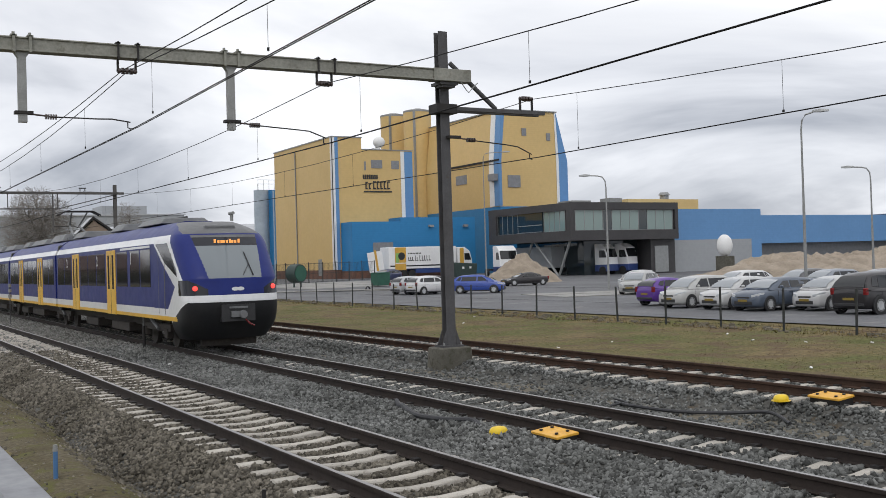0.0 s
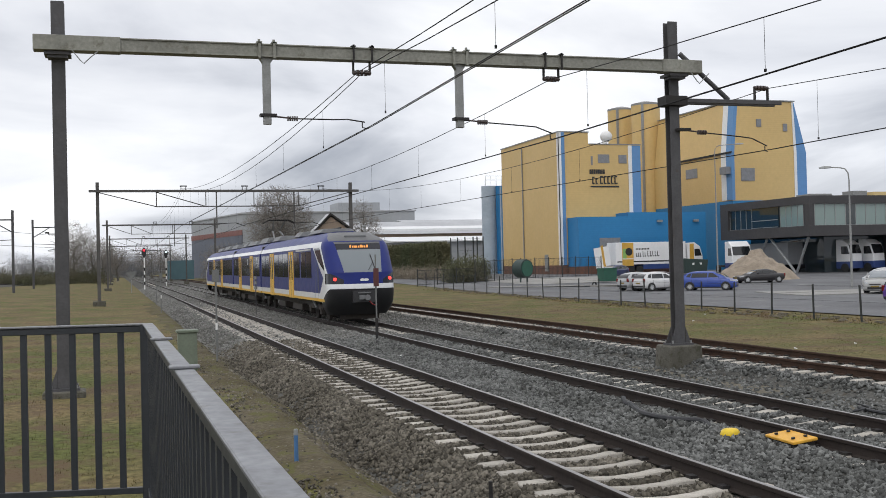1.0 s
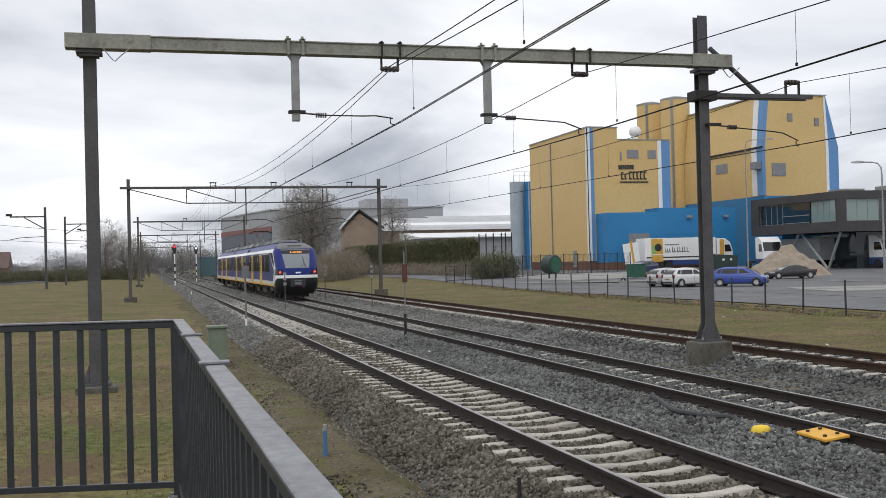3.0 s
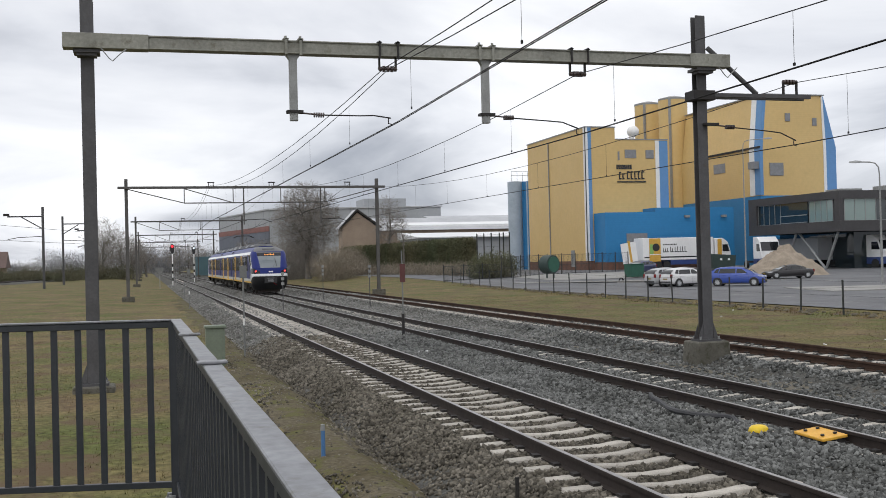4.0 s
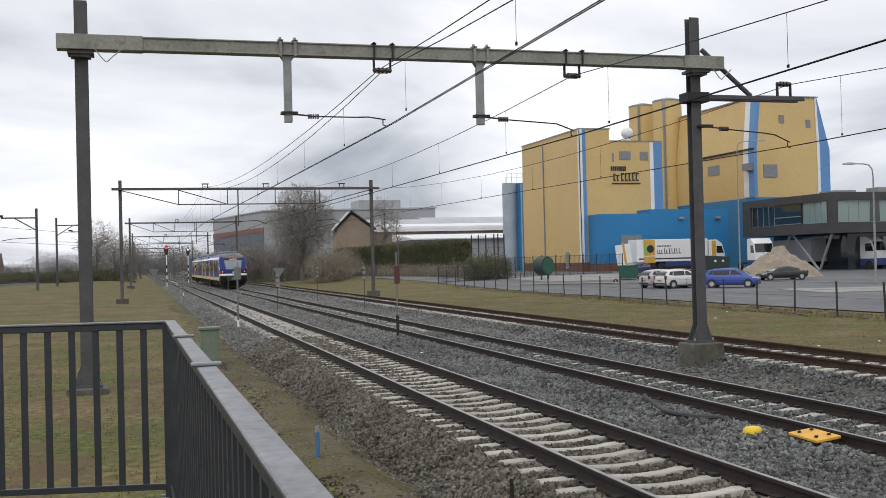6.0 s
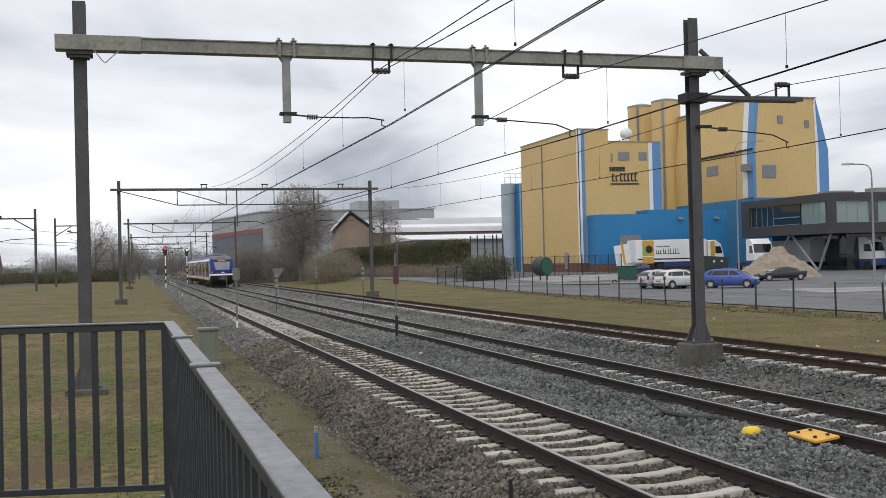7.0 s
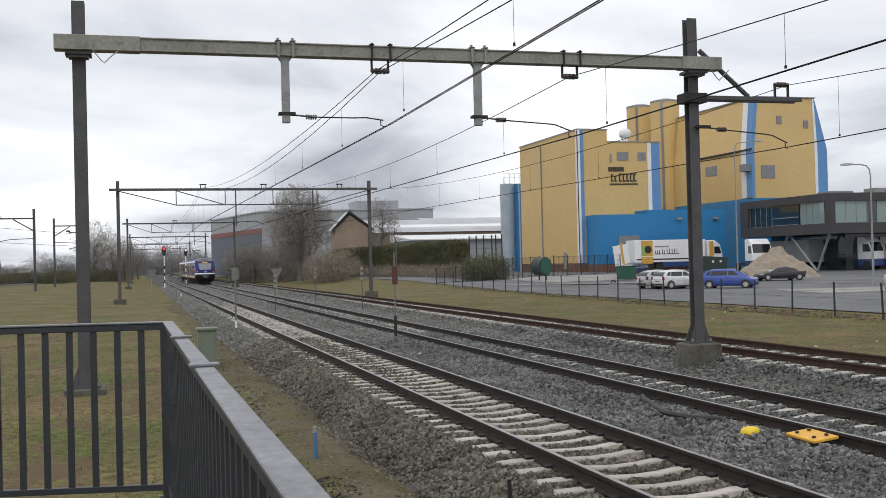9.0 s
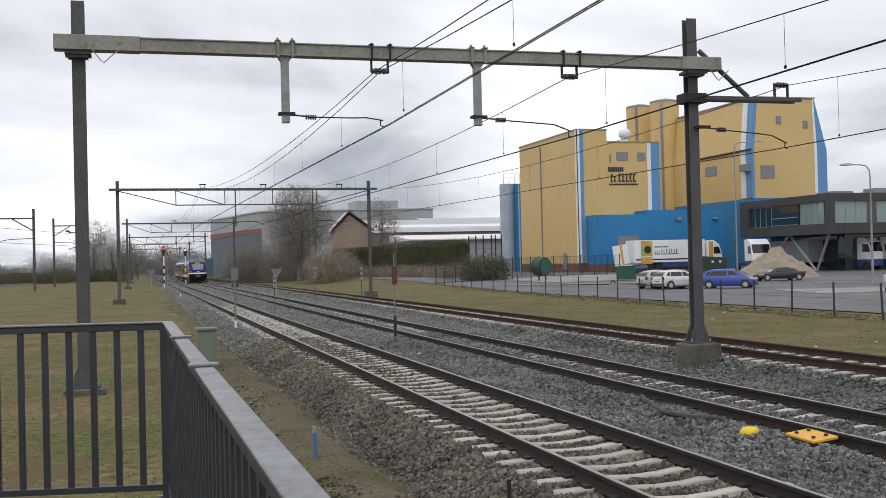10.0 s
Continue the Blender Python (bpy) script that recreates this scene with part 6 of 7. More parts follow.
def nose(m, tail):
    for key, me in NOSE_MESH.items():
        o = part(NOSE[key][0], me, None, train, NOSE[key][2])
        o.matrix_basis = m
        if key.startswith("light"):
            s = -1 if key == "light_left" else 1
            p = on_nose(s * 1.12, 1.80)
            part("lamp", B().ball(p, 0.075, 0.05, 0.07, 10, 8), TAILRED if tail else LAMPGLASS, o, "glowing red tail lamp" if tail else "", smooth=True)
        if key == "display" and tail:
            # amber destination text, too small to read: plain bars
            for i in range(9):
                q = on_nose(-0.34 + 0.085 * i, 3.10, 0.035)
                part("display_sign", B().box(q.x - 0.03, q.y - 0.01, q.z - 0.05, q.x + 0.03, q.y + 0.01, q.z + (0.06 if i in (0, 5, 8) else 0.03)), AMBER, o, "glowing amber sign")
        if key == "glass":
            a, c = on_nose(0.52, 2.12, 0.03), on_nose(0.40, 2.78, 0.04)
            part("wiper", B().tube([a, c], 0.018, 5).tube([on_nose(0.22, 2.15, 0.03), (a + c) / 2], 0.012, 4), PLASTIC, o)
        if key == "cowl":
            q = on_nose(0, 3.5, 0.0)
            part("headlight", B().box(-0.45, q.y - 0.03, 3.40, 0.45, q.y + 0.2, 3.58), TGREY, o, bevel=0.03)
        if key == "blue":
            # maker's mark as two plain arrows
            for s in (-1, 1):
                q = on_nose(0.085 * s + 0.02, 1.76, 0.02)
                part("emblem", B().loft([[(q.x + 0.11 * math.cos(a), q.y + dy, q.z + 0.055 * math.sin(a)) for a in (2 * math.pi * k / 10 for k in range(10))] for dy in (0.0, 0.012)]), TWHITE, o)
        if key == "skirt":
            part("coupler", B().box(-0.30, 0.02, 0.92, 0.30, 0.5, 1.22).cyl((0.1, -0.16, 1.05), (0.1, 0.1, 1.05), 0.11).box(-0.22, -0.10, 0.98, 0.02, 0.1, 1.14).box(-0.26, -0.04, 1.22, 0.26, 0.2, 1.27), TGREY, o, "grey automatic coupler")
            part("coupler_box", B().box(-0.48, -0.002, 0.86, 0.48, 0.3, 1.33), PLASTIC, o)
            part("cable", B().tube([(0.2, 0.0, 0.9), (0.3, -0.08, 0.78), (0.45, 0.02, 0.72)], 0.025), REDLENS, o, "red cable")
            part("rail_guard", B().box(-0.8, 0.9, 0.16, 0.8, 1.0, 0.42), UNDER, o)


nose(pose(0, 0, 0), True)
nose(pose(0, LENGTH, 0, 0, 0, 180), False)

ROOFP = [(z, half_width(z)) for z in (3.33, 3.45, 3.56, 3.65, 3.72)]


def coach(y0, y1):
    """Sides, stripes, roof and underframe of one car between its ends."""
    for s in (-1, 1):
        x = s * HW
        part("side_wall", B().box(min(x, x - s * 0.08), y0, 1.22, max(x, x - s * 0.08), y1, 3.12), NAVY, train)
        part("lower_band", B().box(min(x, x - s * 0.08), y0, 0.99, max(x, x - s * 0.08), y1, 1.218), TWHITE, train, "white lower band")
        part("sill", B().box(min(x, x - s * 0.1), y0, 0.88, max(x, x - s * 0.1), y1, 0.987), TYELLOW, train, "yellow sill line")
        w1 = half_width(3.33)
        part("upper_stripe", B().prism([(s * HW, 3.123), (s * w1, 3.33), (s * (w1 - 0.08), 3.33), (s * (HW - 0.08), 3.123)], "y", y0, y1), TWHITE, train, "white stripe under the roof")
    prof = [(-w, z) for z, w in ROOFP] + [(-0.4, 3.80), (0.4, 3.80)] + [(w, z) for z, w in reversed(ROOFP)]
    part("roof", B().prism([(x, z + 0.002) for x, z in prof], "y", y0, y1), NAVY, train, "blue curved roof", smooth=True)
    part("underframe", B().box(-0.9, y0 + 0.2, 0.55, 0.9, y1 - 0.2, 0.88), UNDER, train)


coach(3.6, 20.15)
coach(20.55, 35.15)
coach(35.55, LENGTH - 3.6)
for y in (20.35, 35.35):
    part("gangway", B().box(-1.28, y - 0.2, 0.7, 1.28, y + 0.2, 3.55), PLASTIC, train, "black gangway bellows", bevel=0.05)


def door_mesh():
    return B().box(-0.012, -0.68, 0.86, 0.03, 0.68, 3.06).mesh("door", TYELLOW, 0.012)


DOOR = door_mesh()
DWIN = B().box(-0.016, -0.13, 1.72, 0.034, 0.13, 2.90).mesh("door_window", TGLASS, 0.005)
DGAP = B().box(-0.015, -0.015, 0.88, 0.034, 0.015, 3.04).mesh("door_seam", PLASTIC)
for y in (9.35, 15.8, 24.7, 30.9, LENGTH - 15.8, LENGTH - 9.35):
    for s in (-1, 1):
        d = part("door", DOOR, None, train, "yellow double-leaf door")
        d.matrix_basis = pose(s * (HW - 0.008), y, 0, 0, 0, 0 if s > 0 else 180)
        for q in (-0.33, 0.33):
            part("door_window", DWIN, None, d).location = (0, q, 0)
        part("door_seam", DGAP, None, d)
for a, c, wide in ((3.9, 6.6, 1.25), (6.9, 8.5, 1.5), (10.3, 14.9, 1.45), (16.7, 19.9, 1.5), (20.9, 23.8, 1.4), (25.6, 30.0, 1.4), (31.8, 34.9, 1.5), (36.0, LENGTH - 16.7, 1.45), (LENGTH - 14.9, LENGTH - 10.3, 1.45), (LENGTH - 8.5, LENGTH - 4, 1.4)):
    n = max(1, round((c - a) / wide))
    for i in range(n):
        u0, u1 = a + (c - a) * i / n + 0.05, a + (c - a) * (i + 1) / n - 0.05
        for s in (-1, 1):
            x = s * HW
            part("window", B().box(min(x - 0.01, x + s * 0.006), u0, 1.82, max(x + 0.01 if s < 0 else x, x + s * 0.006), u1, 2.98), TGLASS, train, bevel=0.02)
for y, ch in ((6.4, "1"), (11.6, "2"), (17.6, "2"), (22.0, "2"), (26.6, "2"), (33.4, "2")):
    text_part(ch, 0.5, pose(-HW - 0.012, y + 0.12, 2.55, 90, 0, -90), TWHITE, train, "class_number", "white class number", 0.003, 0.7, 0.01)
part("first_class_stripe", B().box(-HW - 0.012, 4.0, 3.02, -HW, 7.9, 3.09), TWHITE, train)
for y in (3.05, 2.35):
    part("cab_door_seam", B().box(-HW - 0.006, y - 0.012, 1.05, -HW + 0.01, y + 0.012, 2.85), TGREY, train)
part("cab_handrail", B().tube([(-HW - 0.05, 2.2, 1.3), (-HW - 0.05, 2.2, 2.3)], 0.015, 6), TGREY, train)


def bogie(y):
    b = part("bogie", B().box(-1.12, y - 1.7, 0.50, -0.98, y + 1.7, 0.70).box(0.98, y - 1.7, 0.50, 1.12, y + 1.7, 0.70).box(-1.0, y - 0.3, 0.45, 1.0, y + 0.3, 0.75), UNDER, train, "grimy black bogie")
    for dy in (-1.25, 1.25):
        for s in (-1, 1):
            part("wheel", B().cyl((s * 0.70, y + dy, 0.43), (s * 0.83, y + dy, 0.43), 0.43, n=20), UNDER, b)
            part("axle_box", B().box(s * 1.05 - 0.1, y + dy - 0.18, 0.28, s * 1.05 + 0.1, y + dy + 0.18, 0.58), UNDER, b, bevel=0.03)
    for s in (-1, 1):
        part("damper", B().cyl((s * 1.16, y - 0.5, 0.55), (s * 1.16, y + 0.45, 0.85), 0.05), TGREY, b)


for y in (4.6, 20.35, 35.35, LENGTH - 4.6):
    bogie(y)
for y, n in ((8.0, 2.6), (13.0, 2.2), (25.5, 3.4), (30.5, 2.2), (39.0, 3.0), (46.5, 3.0)):
    part("equipment_case", B().box(-1.15, y, 0.30, 1.15, y + n, 0.60), UNDER, train, bevel=0.03)
for y, n, h in ((4.9, 3.0, 0.2), (10.2, 1.8, 0.26), (17.2, 2.2, 0.28), (22.0, 3.2, 0.34), (27.0, 4.2, 0.28), (32.4, 1.8, 0.3), (38.0, 4.0, 0.3), (44.0, 3.4, 0.34), (50.0, 3.4, 0.28)):
    part("roof_unit", B().loft([[(-0.85, y, 3.78), (0.85, y, 3.78), (0.62, y + 0.1, 3.78 + h), (-0.62, y + 0.1, 3.78 + h)], [(-0.85, y + n, 3.78), (0.85, y + n, 3.78), (0.62, y + n - 0.1, 3.78 + h), (-0.62, y + n - 0.1, 3.78 + h)]]), TGREY, train, "grey roof equipment box", bevel=0.03)
for i in range(5):
    part("roof_insulator", B().cyl((-0.5 + 0.1 * i, 5.4, 3.8), (-0.5 + 0.1 * i, 5.4, 3.98), 0.04, n=8), INSUL, train)
part("roof_conduit", B().tube([(0.4, 6.2, 4.06), (0.4, 9.2, 4.06)], 0.04), DARKIRON, train)
# raised current collector
pan = part("pantograph", B().box(-0.6, 21.6, 3.82, 0.6, 23.4, 3.95), TGREY, train, "raised current collector")
for q in (-0.35, 0.35):
    part("lower_arm", B().cyl((q, 21.8, 3.95), (q * 0.6, 23.5, 4.55), 0.05), TGREY, pan)
    part("upper_arm", B().cyl((q * 0.6, 23.5, 4.55), (q, 22.2, 5.12), 0.035), TGREY, pan)
part("collector_head", B().tube([(-0.95, 22.2, 4.98), (-0.6, 22.2, 5.16), (0.6, 22.2, 5.16), (0.95, 22.2, 4.98)], 0.04), DARKIRON, pan)
part("collector_head", B().tube([(-0.95, 22.6, 4.98), (-0.6, 22.6, 5.16), (0.6, 22.6, 5.16), (0.95, 22.6, 4.98)], 0.04), DARKIRON, pan)
part("horn", B().cyl((0.5, 1.9, 3.72), (0.5, 1.9, 3.92), 0.05).cyl((0.5, 1.75, 3.95), (0.5, 2.1, 3.95), 0.05), GALV, train)

# ---- trackside things ----
SAFETY = mat("safety_yellow", (0.78, 0.55, 0.02), (0.70, 0.48, 0.02), 0.45, scale=4, fine=20, fine_amt=0.08, stain=(0.45, 0.32, 0.05), stain_at=0.66)
SAFEORANGE = mat("worn_yellow_orange", (0.74, 0.40, 0.045), (0.66, 0.34, 0.04), 0.55, scale=4, fine=25, fine_amt=0.12, stain=(0.35, 0.2, 0.06), stain_at=0.63)
BLUEPAINT = mat("blue_peg_paint", (0.05, 0.16, 0.36), (0.06, 0.14, 0.28), 0.6, scale=10)
CABGREEN = mat("grey_green_cabinet", (0.17, 0.20, 0.15), (0.14, 0.17, 0.125), 0.6, scale=3, fine=20, fine_amt=0.1)
RUBBER = mat("black_hose", (0.022, 0.023, 0.026), (0.03, 0.03, 0.033), 0.6, scale=5)
SIGNGREY = mat("grey_sign_back", (0.17, 0.175, 0.17), (0.14, 0.145, 0.14), 0.6, scale=4)
SIGNRED = mat("dark_red_sign", (0.11, 0.035, 0.03), (0.09, 0.03, 0.03), 0.6, scale=4)


def detector(px, py, pts_dir, dome_x, dome_y, z):
    """Bolted plate beside a rail, and its domed junction box."""
    t = thing("detector_plate", "worn yellow bolted plate sloping beside the rail", "track detector", "track detectors", pose(px, py, z, 0, -7, pts_dir))
    part("plate", B().box(-0.18, -0.34, 0, 0.18, 0.34, 0.04), SAFEORANGE, t, bevel=0.008)
    for s in (-0.09, 0.09):
        for q in (-0.2, 0.2):
            part("bolt", B().cyl((s, q, 0.045), (s, q, 0.065), 0.026, n=8), DARKIRON, t)
    part("bracket", B().box(-0.15, -0.32, -0.12, 0.15, 0.32, -0.002), DARKIRON, t)
    d = thing("junction_box", "bright yellow domed junction box on a short stub", "junction box", "junction boxes", pose(dome_x, dome_y, -0.22, 0, 0, pts_dir + 20))
    part("stub", B().cyl((0, 0, -0.1), (0, 0, 0.08), 0.06), DARKIRON, d)
    part("dome", B().loft([[(0.155 * k * math.cos(a) * (1.0 if abs(math.cos(a)) < 0.8 else 0.95), 0.12 * k * math.sin(a), h * 0.7) for a in (2 * math.pi * i / 16 for i in range(16))] for k, h in ((0.92, 0.05), (1.0, 0.07), (1.0, 0.12), (0.90, 0.17), (0.7, 0.205), (0.35, 0.22))]), SAFETY, d, smooth=True)
    part("flange", B().cyl((0, 0, 0.045), (0, 0, 0.055), 0.16, n=16), SAFETY, d)


detector(8.43, 11.8, -4, 8.12, 12.75, -0.09)
detector(14.05, 11.85, -4, 13.6, 12.5, -0.09)


def hose(label, pts, r):
    single("hose", B().tube(pts, r, 8), RUBBER, label, "hose", "hoses", smooth=True)


def spline(pts, n=10):
    out = []
    for i in range(len(pts) - 1):
        p0, p1, p2, p3 = (Vector(pts[max(i - 1, 0)]), Vector(pts[i]), Vector(pts[i + 1]), Vector(pts[min(i + 2, len(pts) - 1)]))
        for k in range(n):
            t = k / n
            out.append(0.5 * ((2 * p1) + (p2 - p0) * t + (2 * p0 - 5 * p1 + 4 * p2 - p3) * t * t + (3 * p1 - p0 - 3 * p2 + p3) * t ** 3))
    return out + [Vector(pts[-1])]


hose("black corrugated hose lying in the ballast", spline([(8.42, 16.5, -0.2), (8.25, 16.0, -0.12), (8.1, 15.4, -0.15), (7.95, 14.75, -0.13), (8.05, 14.2, -0.13), (8.30, 13.75, -0.12), (8.18, 13.35, -0.2)]), 0.045)
hose("short black hose end among the stones", spline([(8.45, 16.6, -0.16), (8.3, 16.3, -0.07), (8.2, 16.0, -0.12), (8.3, 15.7, -0.18)]), 0.04)
hose("black cable lying loose between the tracks", spline([(12.4, 15.4, -0.38), (12.1, 14.5, -0.33), (12.3, 13.6, -0.35), (12.75, 12.9, -0.34), (13.1, 12.3, -0.3), (12.8, 11.6, -0.37)]), 0.03)
hose("thin black cable lying between the tracks", spline([(11.7, 14.9, -0.37), (12.1, 14.95, -0.34), (12.5, 15.2, -0.37), (12.7, 15.8, -0.38)]), 0.02)

cab = thing("trackside_cabinet", "small grey-green trackside cabinet with a shallow lid", "cabinet", m=pose(1.75, 28.2, -0.45))
part("body", B().box(-0.24, -0.2, 0, 0.24, 0.2, 1.12), CABGREEN, cab, bevel=0.01)
part("lid", B().box(-0.28, -0.24, 1.124, 0.28, 0.24, 1.20), CABGREEN, cab, bevel=0.015)
part("door", B().box(-0.20, -0.212, 0.1, 0.20, -0.203, 1.02), CABGREEN, cab)
peg = thing("marker_peg", "blue painted marker peg with a pale tip", "marker peg", m=pose(2.25, 13.95, -0.5))
part("stem", B().cyl((0, 0, 0), (0, 0, 0.58), 0.03), BLUEPAINT, peg)
part("cap", B().cyl((0, 0, 0.58), (0, 0, 0.66), 0.034, 0.028), GALV, peg)
stake = single("stake", B().cyl((3.72, 10.4, -0.5), (3.72, 10.4, 0.02), 0.022), DARKIRON, "dark iron stake in the ballast shoulder", "stake")


def marker_post(x, y, h, base, kind):
    t = thing("marker_post", {"plate": "thin grey post with a small sign plate", "red": "thin post with a dark red sign and black foot", "bands": "thin post with white and black bands at its head",
                              "plain": "thin short grey post beside the track"}[kind], "post", "trackside posts", pose(x, y, base))
    part("stem", B().cyl((0, 0, 0), (0, 0, h), 0.026, n=8), SIGNGREY if kind != "bands" else STEEL, t)
    if kind == "plate":
        part("sign_plate", B().box(-0.10, -0.05, h - 0.30, 0.10, -0.036, h + 0.05), SIGNGREY, t)
        part("reflector", B().cyl((0, 0, 0.9), (0, 0, 1.1), 0.03, n=8), WHITE, t)
    elif kind == "red":
        part("sign_plate", B().box(-0.09, -0.05, h - 1.05, 0.09, -0.036, h - 0.45), SIGNRED, t)
        part("foot", B().cyl((0, 0, 0), (0, 0, 0.85), 0.05, n=8), DARKIRON, t)
    elif kind == "bands":
        for k in range(3):
            part("band", B().cyl((0, 0, h - 0.62 + 0.28 * k), (0, 0, h - 0.46 + 0.28 * k), 0.085, n=8), GALV, t)
    return t


marker_post(2.69, 30.2, 2.55, -0.3, "plate")
marker_post(8.2, 33.7, 2.95, -0.28, "red")
marker_post(9.2 - 1.75, 59.0, 2.0, -0.25, "bands")
marker_post(12.3, 58.4, 2.3, -0.25, "bands")
marker_post(12.2, 74.0, 2.3, -0.25, "bands")
marker_post(3.1, 88.0, 2.1, -0.3, "plain")
marker_post(2.6, 66.0, 2.4, -0.3, "plate")
marker_post(7.4, 92.0, 1.9, -0.25, "plain")
marker_post(12.4, 118.0, 3.0, -0.25, "plain")
tri = thing("triangle_sign", "grey back of a triangular sign on a thin post", "sign", m=pose(12.3, 96.0, -0.25))
part("stem", B().cyl((0, 0, 0), (0, 0, 2.2), 0.035, n=8), GALV, tri)
part("board", B().prism([(-0.55, 2.35), (0.55, 2.35), (0, 1.4)], "y", -0.04, -0.02), SIGNGREY, tri)
tri2 = copy_thing(tri, pose(1.6, 120, -0.1))


def signal(x, y, h, lit, label):
    t = thing("railway_signal", label, "railway signal", "railway signals", pose(x, y, -0.1))
    part("post", B().cyl((0, 0, 0), (0, 0, h - 1.3), 0.08), WHITE, t)
    for k in range(3):
        part("band", B().cyl((0, 0, 0.6 + 0.9 * k), (0, 0, 1.0 + 0.9 * k), 0.085), DARKIRON, t)
    hd = part("head", B().loft([[(0.27 * math.cos(a) * k, yy, h - 0.6 + (0.6 if math.sin(a) > 0 else 0.72) * math.sin(a) * k) for a in (2 * math.pi * i / 16 for i in range(16))] for yy, k in ((-0.14, 0.95), (-0.08, 1), (0.1, 1))]), PLASTIC, t, "black signal head", smooth=True)
    part("lamp", B().cyl((0, -0.14, h - 0.35), (0, -0.26, h - 0.35), 0.15, n=16), lit, hd)
    part("ladder", B().box(0.18, 0.05, 0.2, 0.22, 0.09, h - 1.2).box(0.42, 0.05, 0.2, 0.46, 0.09, h - 1.2), GALV, t)


signal(3.5, 140.0, 5.4, glow("signal_red", (1.0, 0.03, 0.05), 1.6), "railway signal showing a red light beside the line")
signal(7.45, 168.0, 5.6, glow("signal_white", (0.8, 0.95, 1.0), 1.1), "railway signal with a pale light beside the line")
single("board", B().box(-0.5, -0.09, 0, 0.5, 0.09, 0.03, pose(7.55, 28.4, -0.25, 0, 0, 35)), WHITE, "pale weathered board lying between the tracks", "board", bevel=0.005)
rng = random.Random(5)
for i in range(14):
    x, y = rng.uniform(18.5, 27), rng.uniform(17, 48)
    single("litter", B().box(-0.05, -0.035, 0, 0.05, 0.035, 0.03, pose(x, y, ground_z(x, y) + 0.01, rng.uniform(-20, 20), rng.uniform(-20, 20), rng.uniform(0, 180))), WHITE, "scrap of white litter on the grass", "litter", "litter", bevel=0.01)
# earth clods along the fence foot
rngc = np.random.default_rng(8)
clods = B()
for i in range(520):
    yy = rngc.uniform(14, 95)
    xx = 28.4 + 0.012 * (yy - 20) + rngc.normal(0, 0.35)
    r = rngc.uniform(0.03, 0.13)
    clods.ball((xx, yy, ground_z(xx, yy) + r * 0.2), r * rngc.uniform(0.9, 1.6), r * rngc.uniform(0.9, 1.8), r * rngc.uniform(0.6, 1.1), 6, 4)
tagged(part("earth_clods", clods, MUD), "dark clods of turned earth along the fence", "earth", kind="stuff")


# ---- loose ballast and grass ----
def stones(name, label, x0, x1, y0, y1, n, material, seed, lo=0.015, hi=0.031, keep=None):
    """Angular stones bedded in the ballast, clear of rails and mostly clear of sleepers."""
    r = np.random.default_rng(seed)
    x = r.uniform(x0, x1, n)
    y = y0 + (y1 - y0) * r.random(n) ** 1.25
    ok = np.ones(n, bool)
    for cx, ys in zip(TRACKS, (7.446, 7.3, 7.1)):
        for s in (-1, 1):
            ok &= np.abs(x - cx - s * GAUGE / 2) > 0.10
        on = (np.abs(x - cx) < 1.27) & (np.abs((y - ys + 0.3) % 0.6 - 0.3) < 0.145)
        ok &= ~on | (r.random(n) < (0.02 if cx < 7 else 0.34 * (x < cx + 0.15) + 0.3 * (x < cx - 0.8) + 0.04 * (cx > 12) + 0.03))
    if keep is not None:
        ok &= keep(x, y, r)
    x, y = x[ok], y[ok]
    m = len(x)
    z = np.array([max(ballast_z(a, b), ground_z(a, b)) for a, b in zip(x, y)]) + r.uniform(-0.012, 0.022, m)
    cube = np.array([(-1, -1, -1), (1, -1, -1), (1, 1, -1), (-1, 1, -1), (-1, -1, 1), (1, -1, 1), (1, 1, 1), (-1, 1, 1)], float)
    v = cube[None] * r.uniform(0.35, 1.2, (m, 8, 3)) * (r.uniform(lo, hi, m) * np.clip(y / 20, 1, 1.45))[:, None, None] * r.uniform(0.55, 1.45, (m, 1, 3))
    q = r.normal(size=(m, 4))
    q /= np.linalg.norm(q, axis=1)[:, None]
    w, a, b, c = q.T
    R = np.stack([np.stack([1 - 2 * (b * b + c * c), 2 * (a * b - c * w), 2 * (a * c + b * w)], -1), np.stack([2 * (a * b + c * w), 1 - 2 * (a * a + c * c), 2 * (b * c - a * w)], -1),
                  np.stack([2 * (a * c - b * w), 2 * (b * c + a * w), 1 - 2 * (a * a + b * b)], -1)], 1)
    v = np.einsum("nij,nkj->nki", R, v) + np.stack([x, y, z], 1)[:, None]
    f = np.array([(3, 2, 1, 0), (4, 5, 6, 7), (0, 1, 5, 4), (1, 2, 6, 5), (2, 3, 7, 6), (3, 0, 4, 7)])[None] + 8 * np.arange(m)[:, None, None]
    me = bpy.data.meshes.new(name)
    me.vertices.add(8 * m)
    me.vertices.foreach_set("co", v.reshape(-1).astype(np.float32))
    me.loops.add(24 * m)
    me.loops.foreach_set("vertex_index", f.reshape(-1).astype(np.int32))
    me.polygons.add(6 * m)
    me.polygons.foreach_set("loop_start", np.arange(0, 24 * m, 4, dtype=np.int32))
    me.update(calc_edges=True)
    me.validate()
    me.materials.append(material)
    return tagged(new(name, me), label, "ballast", kind="stuff")


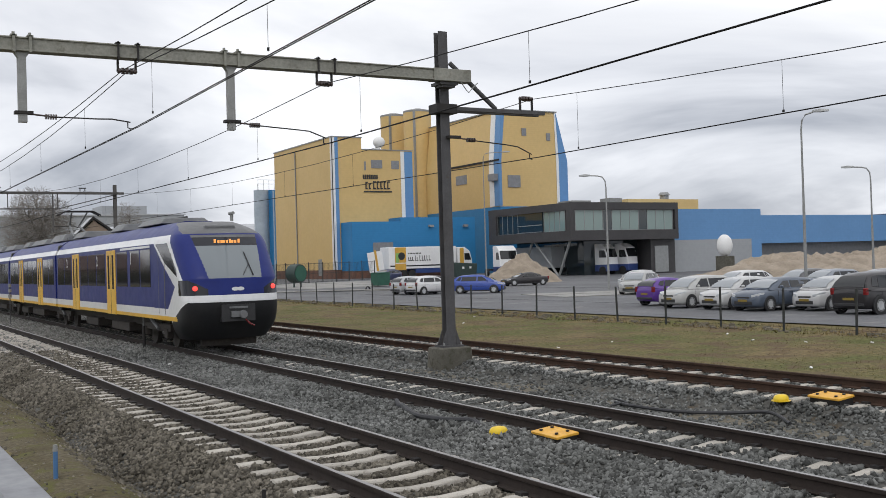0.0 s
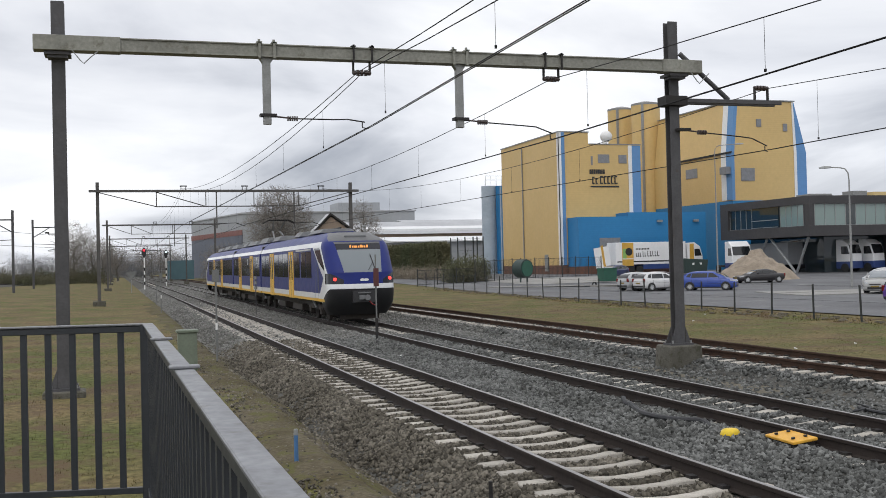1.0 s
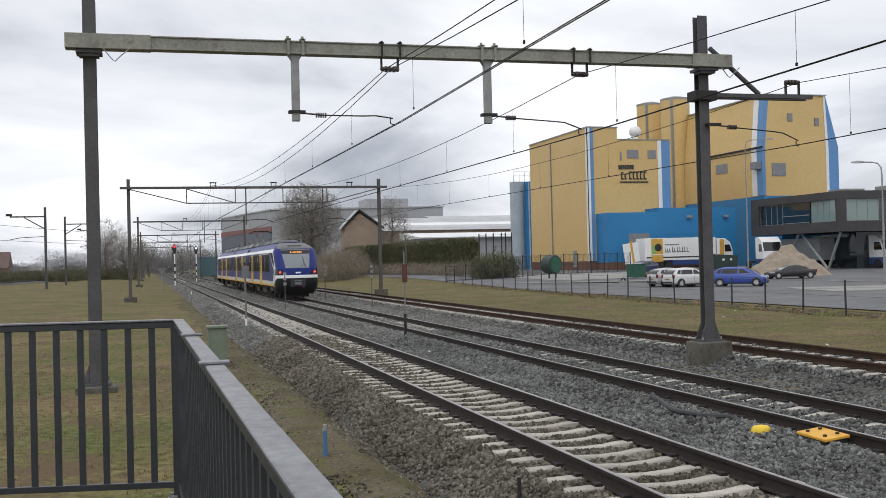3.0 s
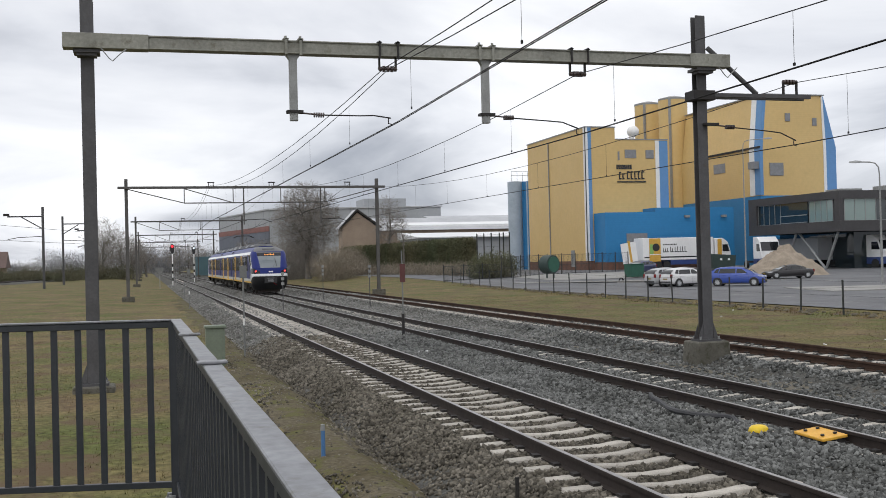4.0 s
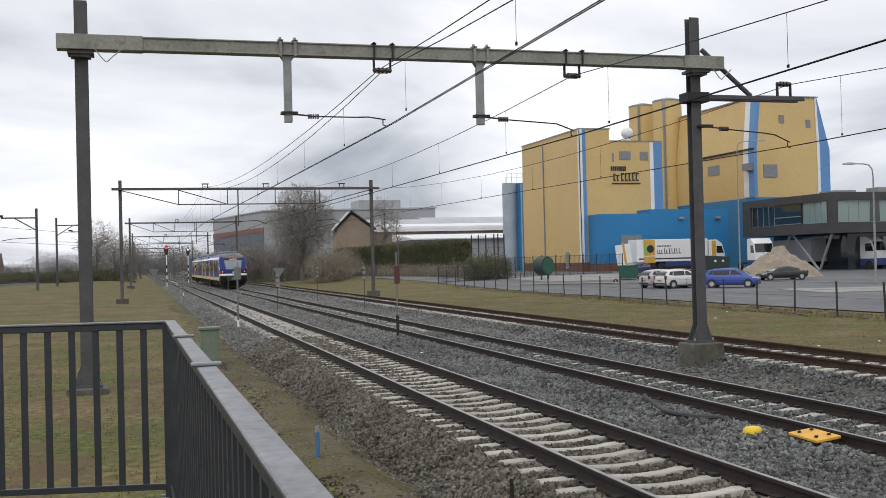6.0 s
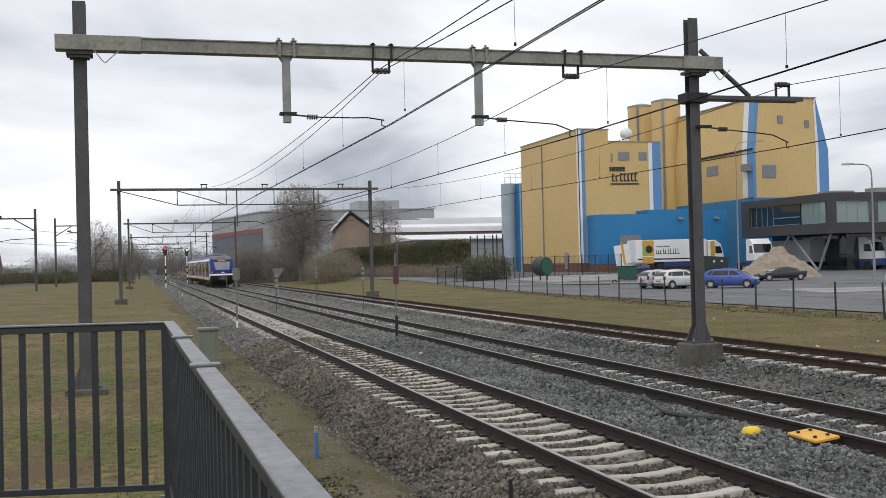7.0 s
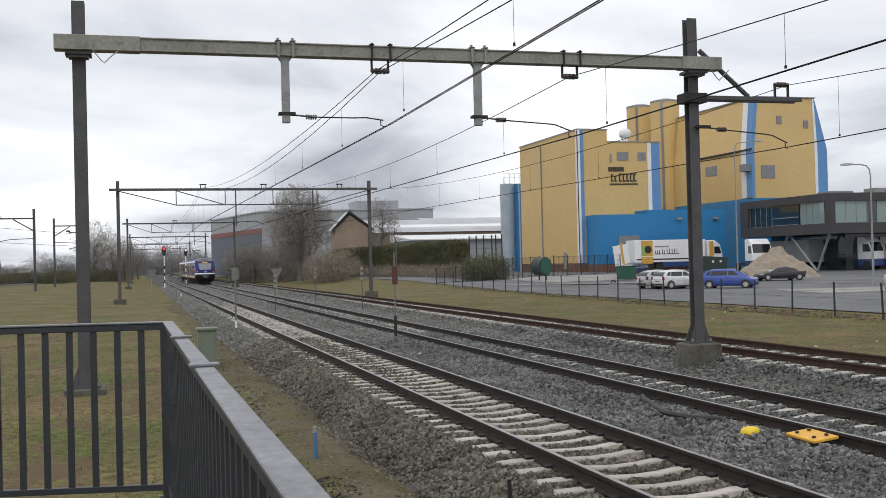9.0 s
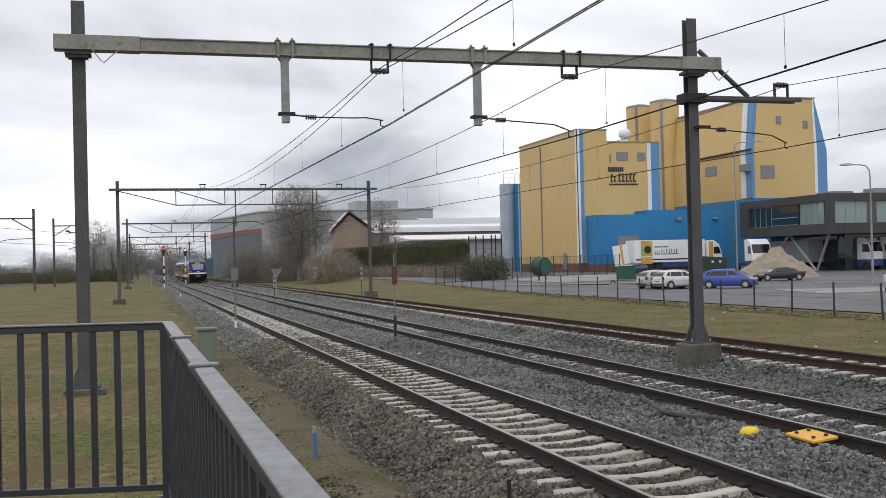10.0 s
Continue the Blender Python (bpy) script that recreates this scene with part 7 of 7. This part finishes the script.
mudgap = lambda x, y, r: ~((x > 11.5) & (x < 13.4)) | (r.random(len(x)) < 0.35)
shoulder = lambda x, y, r: (x > 4.0) | (r.random(len(x)) < ((x - 2.7) / 1.0) ** 1.6 * 0.9 + 0.25 * np.sin(y * 1.7 + 2 * np.sin(y * 0.6)))
stones("ballast_stones", "loose brownish grey ballast stones on the track shoulder", 2.75, 6.3, 6.5, 36, 66000, STONEBROWN, 1, 0.017, 0.034, keep=shoulder)
stones("ballast_stones", "loose blue-grey ballast stones between the tracks", 6.3, 10.9, 7.5, 36, 64000, STONE, 2, 0.018, 0.037)
stones("ballast_stones", "loose grey ballast stones by the siding", 10.9, 16.8, 8.5, 38, 46000, STONE, 3, 0.018, 0.037, keep=mudgap)
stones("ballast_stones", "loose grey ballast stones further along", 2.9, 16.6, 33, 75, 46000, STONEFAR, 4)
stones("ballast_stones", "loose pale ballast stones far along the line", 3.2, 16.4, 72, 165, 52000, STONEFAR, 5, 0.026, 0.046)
single("mud_strip", sheet([11.6 + 0.2 * i for i in range(10)], [8 + 0.5 * i for i in range(110)], lambda x, y: ballast_z(x, y) + 0.012 - 0.05 * abs(x - 12.5) + 0.03 * noise.noise((x * 0.8, y * 0.5, 4))), MUD, "sandy mud patches between the tracks", "mud", kind="structure", smooth=True)

SOIL = mat("bare_soil_track_edge", (0.125, 0.107, 0.073), (0.078, 0.064, 0.036), 0.97, spec=0.1, scale=0.8, fine=14, fine_amt=0.4, bump=0.8, bump_scale=22, stain=(0.105, 0.102, 0.04), stain_at=0.49)
single("soil_strip", sheet([1.1 + 0.12 * i for i in range(21)], [6 + 0.35 * i for i in range(230)],
                           lambda x, y: ground_z(x, y) + 0.03 - 0.10 * smooth(2.35, 1.5, x + 0.7 * noise.noise((x * 0.5, y * 0.3, 2)) + 0.25 * noise.noise((x * 2, y * 1.5, 6)))), SOIL, "bare brown soil along the ballast edge", "soil", kind="structure", smooth=True)
stones("ballast_stones", "scattered small stones on the bare soil", 2.0, 3.4, 6.5, 40, 5200, STONEBROWN, 6, 0.009, 0.022)
BLADE = mat("winter_grass_blades", (0.100, 0.110, 0.035), (0.178, 0.136, 0.067), 0.95, spec=0.1, scale=0.32, fine=7, fine_amt=0.5, island=0.35, stain=(0.125, 0.088, 0.052), stain_at=0.5)


def blades(name, label, x0, x1, y0, y1, n, h, seed, zf):
    r = np.random.default_rng(seed)
    x, y = r.uniform(x0, x1, n), y0 + (y1 - y0) * r.random(n) ** 1.3
    z = np.array([zf(a, b) for a, b in zip(x, y)])
    c = np.stack([x, y, z - 0.01], 1)
    ax = r.normal(size=(n, 3)) * 0.55 + np.array([0, 0, 1.0])
    ax /= np.linalg.norm(ax, axis=1)[:, None]
    ang = r.uniform(0, np.pi, n)
    sd = np.stack([np.cos(ang), np.sin(ang), np.zeros(n)], 1)
    s = (h * r.uniform(0.4, 1.3, n))[:, None]
    v = np.stack([c - sd * s * 0.16, c + sd * s * 0.16, c + ax * s], 1).reshape(-1, 3)
    me = bpy.data.meshes.new(name)
    me.from_pydata(v.tolist(), [], np.arange(3 * n).reshape(-1, 3).tolist())
    me.materials.append(BLADE)
    return tagged(new(name, me), label, "grass", kind="stuff")


blades("grass", "short tufted winter grass beside the platform", -6.5, 2.9, 7.6, 48, 70000, 0.04, 1, ground_z)
blades("grass", "short yellow-green grass strip between siding and fence", 17.2, 30.0, 12, 70, 80000, 0.042, 2, ground_z)
blades("grass", "long dry grass at the fence foot", 27.6, 29.4, 12, 95, 9000, 0.11, 3, ground_z)

sleepers(track_1, TRACKS[0], 7.446, 170, 330)
sleepers(track_2, TRACKS[1], 7.3, 170, 330)
sleepers(track_3, TRACKS[2], 7.1, 150, 200)


def motions():
    walk(train, [(t, pose(TRACKS[1], y, 0)) for t, y in TRAIN_ROWS])


TRAIN_ROWS = [(0.0, 27.95), (0.5, 34.2), (1.0, 40.6), (1.5, 47.1), (2.0, 54.0), (2.5, 60.8), (4.0, 81.7), (4.5, 88.7), (5.0, 95.8), (5.5, 102.8),
              (7.0, 122.6), (7.5, 129.5), (8.0, 136.5), (8.5, 144.0), (9.0, 152.0), (9.5, 160.2), (10.0, 169.0)]
motions()
